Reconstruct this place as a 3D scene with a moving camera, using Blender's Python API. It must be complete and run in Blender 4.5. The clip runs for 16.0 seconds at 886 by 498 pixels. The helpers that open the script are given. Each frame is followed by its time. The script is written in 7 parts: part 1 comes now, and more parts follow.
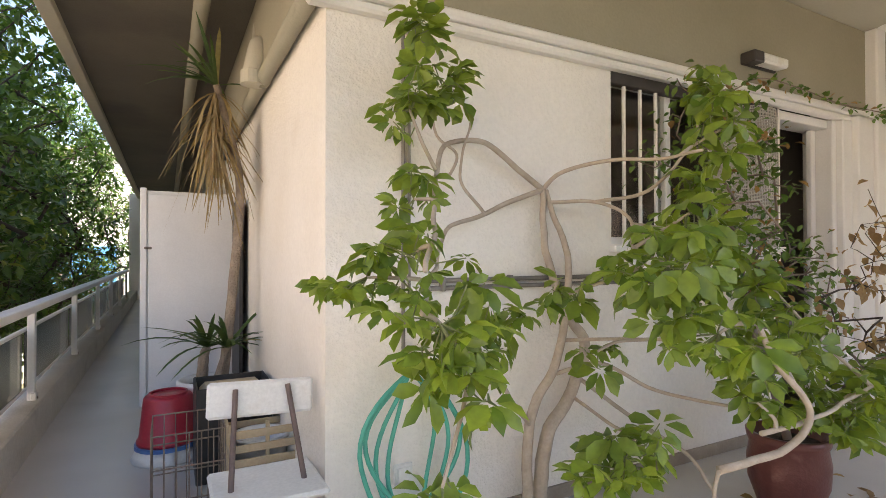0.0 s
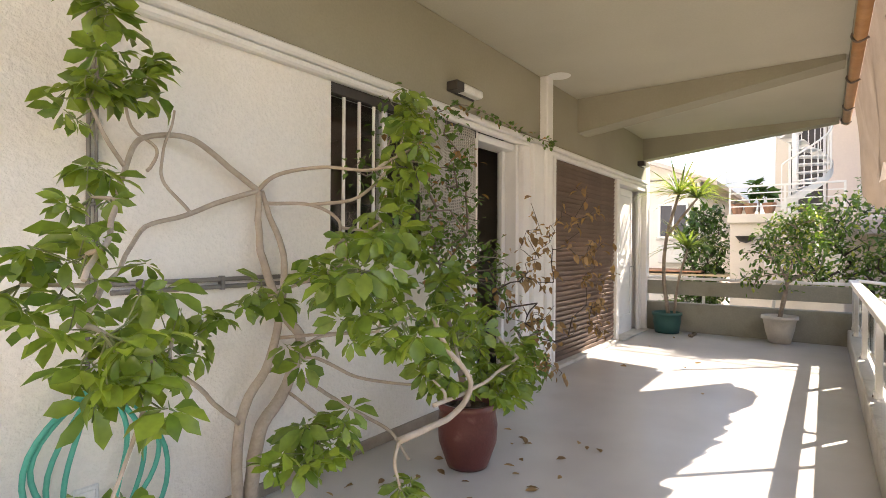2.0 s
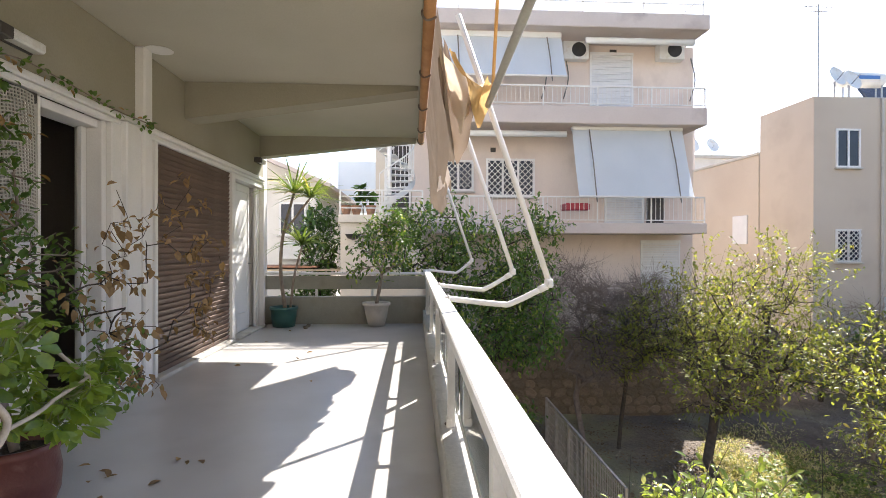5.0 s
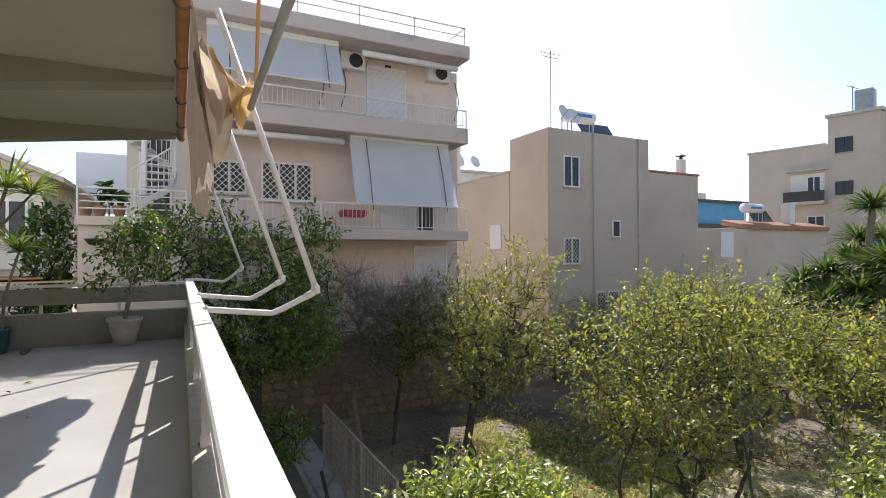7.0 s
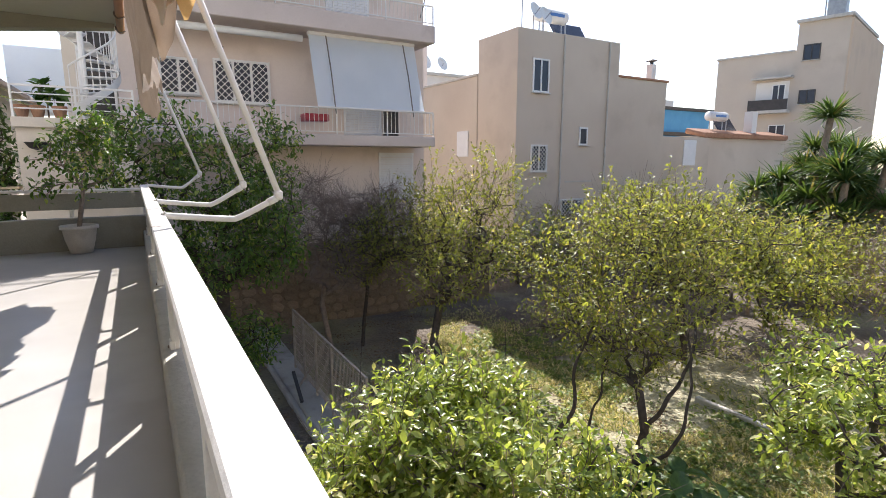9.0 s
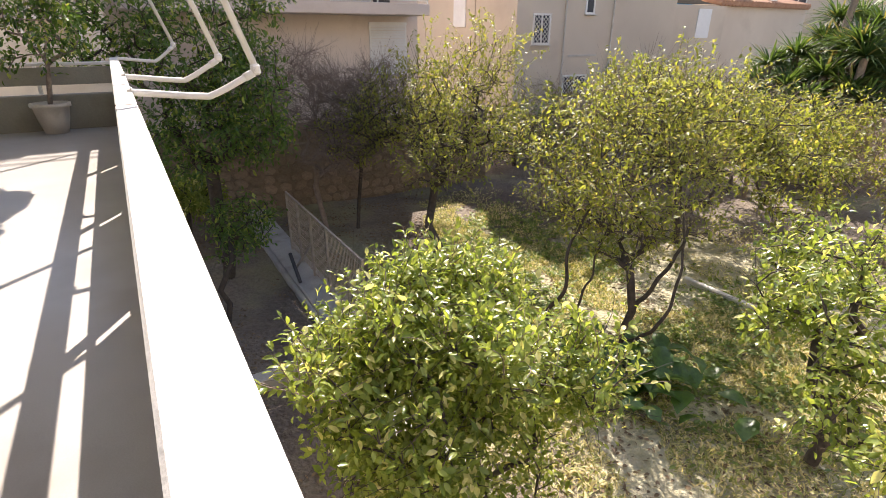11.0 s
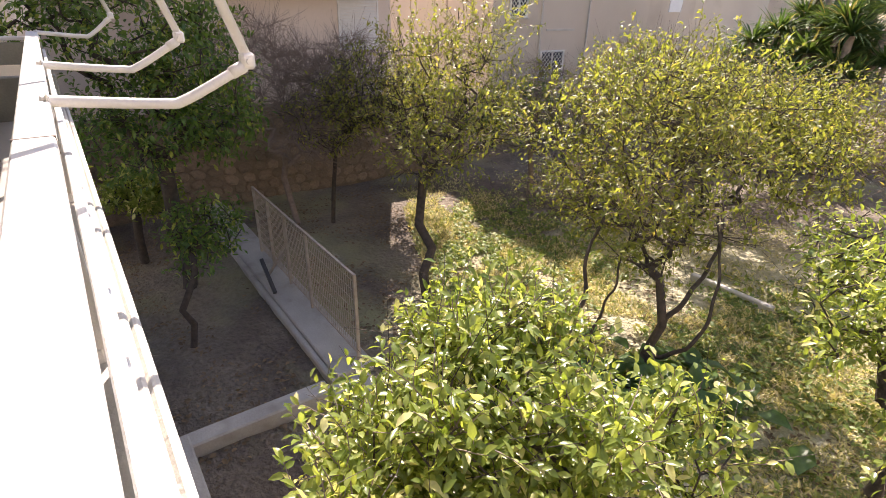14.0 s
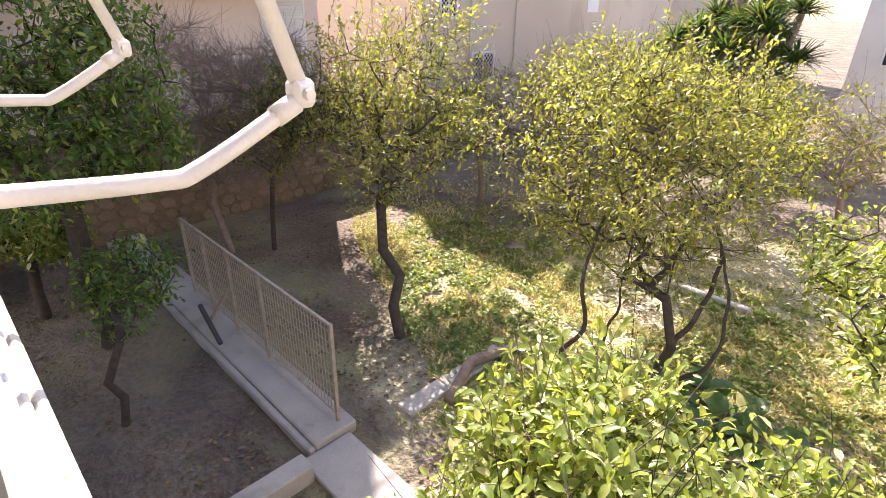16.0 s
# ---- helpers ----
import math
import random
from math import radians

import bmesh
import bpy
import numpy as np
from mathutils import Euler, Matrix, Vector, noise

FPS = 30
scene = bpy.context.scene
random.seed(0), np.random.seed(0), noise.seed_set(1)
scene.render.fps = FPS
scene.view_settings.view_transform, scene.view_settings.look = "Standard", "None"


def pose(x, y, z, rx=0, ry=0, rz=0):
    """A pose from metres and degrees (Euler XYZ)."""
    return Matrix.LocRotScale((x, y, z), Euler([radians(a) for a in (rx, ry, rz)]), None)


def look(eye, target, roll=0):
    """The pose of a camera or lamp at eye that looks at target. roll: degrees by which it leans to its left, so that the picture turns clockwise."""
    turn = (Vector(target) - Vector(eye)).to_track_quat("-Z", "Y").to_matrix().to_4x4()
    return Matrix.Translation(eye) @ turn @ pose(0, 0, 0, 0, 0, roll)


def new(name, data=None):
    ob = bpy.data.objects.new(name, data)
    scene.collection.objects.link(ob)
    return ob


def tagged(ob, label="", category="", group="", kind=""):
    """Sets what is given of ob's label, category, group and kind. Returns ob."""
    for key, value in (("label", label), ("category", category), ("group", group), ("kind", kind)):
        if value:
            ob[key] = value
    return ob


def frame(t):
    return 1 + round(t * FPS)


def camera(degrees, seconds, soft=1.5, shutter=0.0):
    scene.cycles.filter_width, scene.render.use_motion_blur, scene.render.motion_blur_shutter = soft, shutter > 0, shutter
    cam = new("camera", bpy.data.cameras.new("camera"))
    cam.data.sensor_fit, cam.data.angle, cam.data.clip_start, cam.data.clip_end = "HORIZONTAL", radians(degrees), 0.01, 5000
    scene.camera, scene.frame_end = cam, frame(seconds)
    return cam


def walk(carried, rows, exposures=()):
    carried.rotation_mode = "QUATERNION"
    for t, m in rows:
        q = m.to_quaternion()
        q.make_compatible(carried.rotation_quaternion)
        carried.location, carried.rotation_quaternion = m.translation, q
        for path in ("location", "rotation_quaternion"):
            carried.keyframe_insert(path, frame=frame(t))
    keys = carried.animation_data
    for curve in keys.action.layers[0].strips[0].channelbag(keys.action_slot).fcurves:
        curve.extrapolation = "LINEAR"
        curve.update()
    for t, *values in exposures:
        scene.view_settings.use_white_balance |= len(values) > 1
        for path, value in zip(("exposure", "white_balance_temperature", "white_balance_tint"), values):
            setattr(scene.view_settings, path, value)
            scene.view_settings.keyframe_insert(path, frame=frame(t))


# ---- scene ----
cam = camera(80.7, 16.0, soft=0.6)
PATH = [
    (0.0, -0.539, -0.173, 1.251, -27.85, 0.63, 0.09),
    (0.5, -0.511, -0.229, 1.265, -31.99, 0.45, -0.11),
    (1.0, -0.489, -0.333, 1.283, -38.10, 0.15, -0.22),
    (1.5, -0.482, -0.433, 1.295, -45.19, -0.11, -0.33),
    (2.0, -0.456, -0.412, 1.292, -53.77, -0.14, -0.36),
    (2.5, -0.447, -0.438, 1.289, -61.87, -0.15, -0.33),
    (3.0, -0.418, -0.431, 1.288, -68.94, -0.08, -0.20),
    (3.5, -0.339, -0.474, 1.286, -74.54, -0.06, -0.09),
    (4.0, -0.308, -0.513, 1.283, -79.99, -0.10, -0.05),
    (4.5, -0.324, -0.488, 1.270, -86.31, -0.08, -0.12),
    (5.0, -0.333, -0.510, 1.277, -93.21, -0.24, -0.09),
    (7.5, -0.452, -0.607, 1.286, -119.43, -0.73, -0.12),
    (8.0, -0.439, -0.607, 1.279, -120.32, -3.02, -0.13),
    (8.5, -0.424, -0.609, 1.270, -120.38, -6.16, -0.12),
    (9.0, -0.438, -0.609, 1.268, -120.42, -9.72, -0.14),
    (9.5, -0.445, -0.625, 1.258, -120.41, -13.51, -0.12),
    (10.0, -0.432, -0.623, 1.256, -120.45, -17.51, -0.24),
    (12.5, 0.125, -0.893, 1.243, -121.55, -25.22, -0.70),
    (13.0, 0.369, -0.909, 1.242, -122.36, -25.27, -0.93),
    (13.5, 0.664, -0.865, 1.258, -123.75, -25.36, -1.06),
    (14.0, 1.014, -0.805, 1.258, -125.41, -25.38, -1.02),
    (14.5, 1.328, -0.793, 1.255, -128.08, -25.35, -0.95),
    (15.0, 1.667, -0.821, 1.259, -130.58, -25.34, -0.96),
    (15.5, 2.007, -0.803, 1.227, -132.58, -25.24, -1.05),
    (16.0, 2.297, -0.812, 1.215, -134.97, -25.14, -1.08),
]
EXPOSURES = [(0.0, 1.88, 7050, 17), (2.5, 1.88, 7100, 16), (4.0, 1.68, 6700, 15), (5.0, 1.42, 6350, 14), (7.5, 0.55, 6250, 13), (8.5, 0.77, 6250, 14), (9.5, 1.05, 6500, 16), (12.5, 1.28, 7050, 21), (14.5, 1.39, 7000, 24), (16.0, 1.8, 6900, 25)]
walk(cam, [(t, pose(x, y, z, 90 + pitch, roll, yaw)) for t, x, y, z, yaw, pitch, roll in PATH], EXPOSURES)

# ---- daylight ----
TO_SUN = Vector((0.90, -0.55, 1.0)).normalized()
world = bpy.data.worlds.new("sky")
scene.world = world
world.use_nodes = True
wn = world.node_tree
sky = wn.nodes.new("ShaderNodeTexSky")
sky.sky_type = "NISHITA"
sky.sun_disc = False
sky.sun_elevation = math.asin(TO_SUN.z)
sky.sun_rotation = math.atan2(TO_SUN.x, TO_SUN.y)
sky.dust_density = 1.1
sky.air_density = 1.0
wn.nodes["Background"].inputs["Strength"].default_value = 0.13
wn.links.new(sky.outputs[0], wn.nodes["Background"].inputs["Color"])
sun = new("sun", bpy.data.lights.new("sun", "SUN"))
sun.data.energy = 4.9
sun.data.angle = radians(0.53)
sun.data.color = (1.0, 0.95, 0.87)
sun.matrix_world = look((0, 0, 30), Vector((0, 0, 30)) - TO_SUN)


# ---- materials ----
def tree_of(name):
    m = bpy.data.materials.new(name)
    m.use_nodes = True
    return m, m.node_tree, m.node_tree.nodes["Principled BSDF"]


def mixer(nt, fac, a, b, blend="MIX"):
    n = nt.nodes.new("ShaderNodeMix")
    n.data_type = "RGBA"
    n.blend_type = blend
    for sock, val in ((n.inputs[0], fac), (n.inputs[6], a), (n.inputs[7], b)):
        if hasattr(val, "links"):
            nt.links.new(val, sock)
        else:
            sock.default_value = val if isinstance(val, (int, float)) else (*val, 1)
    return n.outputs[2]


def noisy(nt, scale, detail=5.0, lo=0.3, hi=0.7, stretch=None, rough=0.55):
    co = nt.nodes.new("ShaderNodeTexCoord")
    tex = nt.nodes.new("ShaderNodeTexNoise")
    tex.inputs["Scale"].default_value = scale
    tex.inputs["Detail"].default_value = detail
    tex.inputs["Roughness"].default_value = rough
    src = co.outputs["Object"]
    if stretch:
        mp = nt.nodes.new("ShaderNodeMapping")
        mp.inputs["Scale"].default_value = stretch
        nt.links.new(src, mp.inputs["Vector"])
        src = mp.outputs[0]
    nt.links.new(src, tex.inputs["Vector"])
    r = nt.nodes.new("ShaderNodeMapRange")
    r.inputs["From Min"].default_value = lo
    r.inputs["From Max"].default_value = hi
    nt.links.new(tex.outputs["Fac"], r.inputs["Value"])
    return r.outputs[0]


def surface(name, a, b, scale=2.0, rough=0.6, bump=0.15, fine=70.0, metal=0.0, dirt=None, dirt_scale=1.2, dirt_lo=0.55, stretch=None, spec=0.5, depth=0.004, each=0.0, spread=0.12):
    """A painted, plastered or rough surface: two-scale colour, optional stains, fine relief."""
    m, nt, p = tree_of(name)
    col = mixer(nt, noisy(nt, scale, stretch=stretch), a, b)
    g = noisy(nt, fine, 3.0)
    shade = nt.nodes.new("ShaderNodeMapRange")
    shade.inputs["To Min"].default_value = 1 - spread
    shade.inputs["To Max"].default_value = 1.0
    nt.links.new(g, shade.inputs["Value"])
    col = mixer(nt, 1.0, col, shade.outputs[0], "MULTIPLY")
    if dirt:
        col = mixer(nt, noisy(nt, dirt_scale, 8.0, dirt_lo, dirt_lo + 0.22, stretch), col, dirt)
    if each:
        info = nt.nodes.new("ShaderNodeObjectInfo")
        r = nt.nodes.new("ShaderNodeMapRange")
        r.inputs["To Min"].default_value = 1 - each
        r.inputs["To Max"].default_value = 1 + each * 0.4
        nt.links.new(info.outputs["Random"], r.inputs["Value"])
        col = mixer(nt, 1.0, col, r.outputs[0], "MULTIPLY")
    nt.links.new(col, p.inputs["Base Color"])
    p.inputs["Roughness"].default_value = rough
    p.inputs["Metallic"].default_value = metal
    p.inputs["Specular IOR Level"].default_value = spec
    if bump:
        bn = nt.nodes.new("ShaderNodeBump")
        bn.inputs["Strength"].default_value = bump
        bn.inputs["Distance"].default_value = depth
        nt.links.new(g, bn.inputs["Height"])
        nt.links.new(bn.outputs[0], p.inputs["Normal"])
    return m


def foliage(name, a, b, odd=None, odd_share=0.06, rough=0.42, through_share=0.4):
    """Leaves: colour varies leaf by leaf, light passes through the blade."""
    m, nt, p = tree_of(name)
    geo = nt.nodes.new("ShaderNodeNewGeometry")
    col = mixer(nt, geo.outputs["Random Per Island"], a, b)
    if odd:
        gt = nt.nodes.new("ShaderNodeMath")
        gt.operation = "GREATER_THAN"
        gt.inputs[1].default_value = 1 - odd_share
        nt.links.new(geo.outputs["Random Per Island"], gt.inputs[0])
        col = mixer(nt, gt.outputs[0], col, odd)
    blot = noisy(nt, 25.0, 2.0)
    col = mixer(nt, 1.0, col, mixer(nt, blot, (0.75, 0.75, 0.75), (1.1, 1.1, 1.0)), "MULTIPLY")
    nt.links.new(col, p.inputs["Base Color"])
    p.inputs["Roughness"].default_value = rough
    tr = nt.nodes.new("ShaderNodeBsdfTranslucent")
    nt.links.new(mixer(nt, 1.0, col, (1.75, 1.65, 0.75), "MULTIPLY"), tr.inputs["Color"])
    mx = nt.nodes.new("ShaderNodeMixShader")
    mx.inputs[0].default_value = through_share
    nt.links.new(p.outputs[0], mx.inputs[1])
    nt.links.new(tr.outputs[0], mx.inputs[2])
    nt.links.new(mx.outputs[0], nt.nodes["Material Output"].inputs["Surface"])
    return m


def cloth(name, a, b, through_share=0.35, rough=0.9, scale=3.0):
    m = surface(name, a, b, scale, rough, 0.3, 260.0, spread=0.15)
    nt = m.node_tree
    p = nt.nodes["Principled BSDF"]
    tr = nt.nodes.new("ShaderNodeBsdfTranslucent")
    tr.inputs["Color"].default_value = (*[min(1, 1.1 * v) for v in b], 1)
    mx = nt.nodes.new("ShaderNodeMixShader")
    mx.inputs[0].default_value = through_share
    nt.links.new(p.outputs[0], mx.inputs[1])
    nt.links.new(tr.outputs[0], mx.inputs[2])
    nt.links.new(mx.outputs[0], nt.nodes["Material Output"].inputs["Surface"])
    return m


def pane_glass(name, tint, rough):
    m, nt, p = tree_of(name)
    nt.links.new(mixer(nt, noisy(nt, 3.0), tint, [0.93 * v for v in tint]), p.inputs["Base Color"])
    p.inputs["Roughness"].default_value = rough
    p.inputs["Transmission Weight"].default_value = 1.0
    p.inputs["IOR"].default_value = 1.45
    return m


M_PLASTER = surface("wall plaster", (0.80, 0.76, 0.68), (0.86, 0.83, 0.77), 1.3, 0.85, 0.55, 48.0, dirt=(0.66, 0.6, 0.5), dirt_scale=0.9, dirt_lo=0.6, depth=0.006, spread=0.06)
M_OLIVE = surface("olive grey paint", (0.31, 0.29, 0.215), (0.365, 0.34, 0.26), 1.0, 0.8, 0.25, 60.0, dirt=(0.27, 0.25, 0.19), dirt_scale=0.7, dirt_lo=0.62, spread=0.06)
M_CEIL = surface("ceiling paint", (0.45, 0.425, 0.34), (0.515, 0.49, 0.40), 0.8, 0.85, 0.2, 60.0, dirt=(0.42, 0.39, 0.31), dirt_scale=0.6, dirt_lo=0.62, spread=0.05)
M_WHITE = surface("white gloss paint", (0.76, 0.75, 0.72), (0.84, 0.83, 0.8), 2.5, 0.4, 0.12, 80.0, dirt=(0.6, 0.56, 0.48), dirt_scale=3.5, dirt_lo=0.66, spread=0.05)
M_RAIL = surface("white rail paint", (0.74, 0.72, 0.67), (0.82, 0.8, 0.76), 5.0, 0.45, 0.2, 90.0, dirt=(0.52, 0.46, 0.38), dirt_scale=9.0, dirt_lo=0.66, spread=0.06)
M_FLOOR = surface("worn terrazzo", (0.50, 0.475, 0.435), (0.60, 0.575, 0.535), 1.6, 0.3, 0.05, 180.0, dirt=(0.40, 0.365, 0.32), dirt_scale=1.1, dirt_lo=0.58, spread=0.14, depth=0.001)
M_CONC = surface("painted concrete", (0.50, 0.475, 0.42), (0.60, 0.57, 0.51), 2.5, 0.85, 0.5, 55.0, dirt=(0.36, 0.33, 0.28), dirt_scale=3.0, dirt_lo=0.56)
M_PARAPET = surface("grey green parapet", (0.30, 0.29, 0.24), (0.36, 0.35, 0.29), 2.0, 0.85, 0.4, 60.0, dirt=(0.22, 0.21, 0.17), dirt_scale=2.0)
M_SHUTTER = surface("brown slat wood", (0.135, 0.085, 0.06), (0.19, 0.125, 0.09), 6.0, 0.55, 0.3, 120.0, dirt=(0.24, 0.18, 0.14), dirt_scale=3.0, dirt_lo=0.6, each=0.25, stretch=(0.3, 1, 1))
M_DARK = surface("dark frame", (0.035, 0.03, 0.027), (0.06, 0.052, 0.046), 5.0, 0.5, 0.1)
M_STEEL = surface("weathered steel", (0.16, 0.13, 0.11), (0.26, 0.22, 0.18), 9.0, 0.6, 0.3, 120.0, metal=0.4, dirt=(0.23, 0.12, 0.07), dirt_scale=8.0, dirt_lo=0.55)
M_PIPE = surface("grey conduit", (0.16, 0.145, 0.125), (0.24, 0.22, 0.19), 9.0, 0.6, 0.15)
# Kitchen paint: its dark base colour holds the shade inside the room.
M_ROOMSHADE = surface("brown room paint darkened for shade", (0.13, 0.115, 0.10), (0.17, 0.15, 0.13), 1.0, 0.9, 0.1)
# Soffit colour is set dark brown to carry the passage's lack of light.
M_SOFFIT = surface("brown soffit darkened for shade", (0.12, 0.105, 0.085), (0.17, 0.15, 0.12), 0.9, 0.85, 0.3, 60.0, dirt=(0.09, 0.08, 0.07), dirt_scale=0.8, spread=0.08)
M_NET = surface("dusty plastic net", (0.42, 0.40, 0.34), (0.55, 0.52, 0.45), 5.0, 0.6, 0.1)
M_FENCE = surface("sun-bleached fence steel", (0.34, 0.29, 0.24), (0.48, 0.42, 0.36), 9.0, 0.65, 0.3, 120.0, metal=0.2, dirt=(0.26, 0.15, 0.09), dirt_scale=8.0, dirt_lo=0.6)
M_ROOMFLOOR = surface("indoor red floor", (0.30, 0.10, 0.06), (0.40, 0.15, 0.09), 2.0, 0.4, 0.1)
M_GLASS = pane_glass("window glass", (0.9, 0.94, 0.93), 0.02)
M_FROST = pane_glass("wired glass panel", (0.13, 0.145, 0.13), 0.05)
M_FROST.node_tree.nodes["Principled BSDF"].inputs["Transmission Weight"].default_value = 0.88
M_TERRA = surface("dark red glazed clay", (0.10, 0.028, 0.024), (0.16, 0.05, 0.04), 5.0, 0.38, 0.2, 60.0, dirt=(0.30, 0.17, 0.13), dirt_scale=6.0, dirt_lo=0.6)
M_CREAMPOT = surface("cream concrete pot", (0.62, 0.57, 0.48), (0.72, 0.67, 0.58), 5.0, 0.8, 0.4, dirt=(0.42, 0.37, 0.3), dirt_scale=5.0)
M_GREENPOT = surface("green plastic pot", (0.03, 0.10, 0.085), (0.05, 0.14, 0.115), 5.0, 0.45, 0.1)
M_SOIL = surface("potting soil", (0.06, 0.045, 0.03), (0.11, 0.085, 0.06), 14.0, 0.95, 0.9, 60.0, depth=0.02)
M_HOSE = surface("green rubber hose", (0.045, 0.33, 0.24), (0.07, 0.42, 0.31), 8.0, 0.4, 0.1)
M_RED = surface("red plastic", (0.33, 0.015, 0.035), (0.42, 0.03, 0.05), 6.0, 0.35, 0.1, dirt=(0.4, 0.12, 0.12), dirt_scale=5.0, dirt_lo=0.65)
M_BLUE = surface("blue plastic", (0.06, 0.16, 0.42), (0.09, 0.22, 0.5), 6.0, 0.4, 0.1)
M_WHITEPL = surface("white plastic", (0.72, 0.72, 0.69), (0.8, 0.8, 0.77), 5.0, 0.45, 0.1, dirt=(0.55, 0.5, 0.42), dirt_scale=5.0)
M_BLACKPL = surface("black plastic", (0.02, 0.02, 0.02), (0.04, 0.038, 0.036), 6.0, 0.5, 0.1)
M_CHAIRLEG = surface("brown steel tube", (0.10, 0.065, 0.055), (0.16, 0.11, 0.095), 9.0, 0.45, 0.2)
M_CARD = surface("tan cardboard", (0.45, 0.36, 0.23), (0.55, 0.45, 0.3), 5.0, 0.9, 0.2)
M_AWN = cloth("sun-bleached awning cloth", (0.30, 0.225, 0.16), (0.45, 0.35, 0.265), 0.16)
M_AWNPALE = cloth("pale awning cloth", (0.62, 0.50, 0.36), (0.78, 0.66, 0.50), 0.35)
M_AWNIN = cloth("orange awning lining", (0.50, 0.30, 0.10), (0.68, 0.46, 0.20), 0.35)
M_AWNTUBE = surface("brown awning tube", (0.36, 0.17, 0.06), (0.48, 0.25, 0.10), 6.0, 0.5, 0.15)
M_BARK = surface("grey tan bark", (0.26, 0.20, 0.15), (0.38, 0.31, 0.24), 12.0, 0.9, 0.7, 60.0, depth=0.01)
M_PALEBARK = surface("pale smooth bark", (0.40, 0.33, 0.255), (0.52, 0.44, 0.35), 14.0, 0.8, 0.4, 70.0, dirt=(0.3, 0.24, 0.18), dirt_scale=12.0, dirt_lo=0.6)
M_DARKBARK = surface("dark citrus bark", (0.05, 0.038, 0.03), (0.10, 0.078, 0.06), 12.0, 0.9, 0.7, 60.0, depth=0.01)
M_TWIG = surface("dry twig", (0.20, 0.15, 0.12), (0.30, 0.24, 0.2), 12.0, 0.9, 0.3)
M_SCHEF = foliage("umbrella plant leaf", (0.085, 0.165, 0.026), (0.235, 0.325, 0.06), (0.50, 0.42, 0.07), 0.012, 0.33, 0.4)
M_STALK = surface("green leaf stalk", (0.16, 0.20, 0.07), (0.27, 0.28, 0.12), 12.0, 0.6, 0.1)
M_VINE = foliage("small vine leaf", (0.07, 0.15, 0.035), (0.16, 0.25, 0.07), (0.32, 0.2, 0.1), 0.12)
M_DRY = foliage("dry brown leaf", (0.20, 0.125, 0.07), (0.38, 0.26, 0.15), None, 0, 0.8, 0.3)
M_LEMON = foliage("citrus leaf", (0.14, 0.205, 0.045), (0.37, 0.43, 0.135), (0.60, 0.59, 0.31), 0.12, 0.26, 0.47)
M_SPARSE = foliage("yellowing citrus leaf", (0.15, 0.18, 0.046), (0.285, 0.31, 0.082), (0.42, 0.37, 0.13), 0.07, 0.48, 0.52)
M_LAUREL = foliage("laurel leaf", (0.055, 0.12, 0.028), (0.165, 0.27, 0.06), (0.34, 0.40, 0.10), 0.12, 0.36, 0.4)
M_WEED = foliage("low green weed", (0.13, 0.19, 0.05), (0.28, 0.36, 0.12), (0.45, 0.44, 0.2), 0.2, 0.5, 0.4)
M_DEEP = foliage("dark laurel leaf", (0.04, 0.095, 0.02), (0.10, 0.19, 0.04), (0.2, 0.26, 0.05), 0.05, 0.35, 0.3)
M_YUCCA = foliage("sword leaf", (0.045, 0.095, 0.028), (0.13, 0.20, 0.06), (0.32, 0.28, 0.12), 0.08, 0.5, 0.28)
M_YUCCAPALE = foliage("pale sword leaf", (0.10, 0.17, 0.04), (0.27, 0.34, 0.10), (0.46, 0.40, 0.18), 0.12, 0.45, 0.42)
M_STRAW = foliage("dead straw leaf", (0.30, 0.22, 0.13), (0.46, 0.36, 0.22), None, 0, 0.85, 0.25)
M_GRASS = foliage("garden weed", (0.24, 0.27, 0.09), (0.46, 0.46, 0.22), (0.64, 0.57, 0.38), 0.5, 0.6, 0.35)
M_LITTER = foliage("fallen leaf", (0.13, 0.09, 0.06), (0.27, 0.19, 0.12), None, 0, 0.9, 0.1)
M_EARTH = surface("garden earth", (0.13, 0.10, 0.078), (0.28, 0.23, 0.172), 0.7, 0.95, 0.9, 14.0, dirt=(0.30, 0.29, 0.15), dirt_scale=0.45, dirt_lo=0.5, depth=0.05, spread=0.35)
def lawn_over(m, centre, near, far, a, b):
    """Dry straw turf on the soil round a centre, with a broken edge."""
    nt = m.node_tree
    p = nt.nodes["Principled BSDF"]
    old = p.inputs["Base Color"].links[0].from_socket
    co = nt.nodes.new("ShaderNodeTexCoord")
    dist = nt.nodes.new("ShaderNodeVectorMath")
    dist.operation = "DISTANCE"
    dist.inputs[1].default_value = centre
    nt.links.new(co.outputs["Object"], dist.inputs[0])
    mv = nt.nodes.new("ShaderNodeMath")
    mv.operation = "MULTIPLY_ADD"
    mv.inputs[1].default_value = -2.2
    nt.links.new(noisy(nt, 1.1, 6.0, 0.3, 0.7), mv.inputs[0])
    nt.links.new(dist.outputs["Value"], mv.inputs[2])
    r = nt.nodes.new("ShaderNodeMapRange")
    for key, val in (("From Min", near - 1.1), ("From Max", far - 1.1), ("To Min", 1.0), ("To Max", 0.0)):
        r.inputs[key].default_value = val
    nt.links.new(mv.outputs[0], r.inputs["Value"])
    turf = mixer(nt, noisy(nt, 3.5, 7.0), a, b)
    nt.links.new(mixer(nt, r.outputs[0], old, turf), p.inputs["Base Color"])


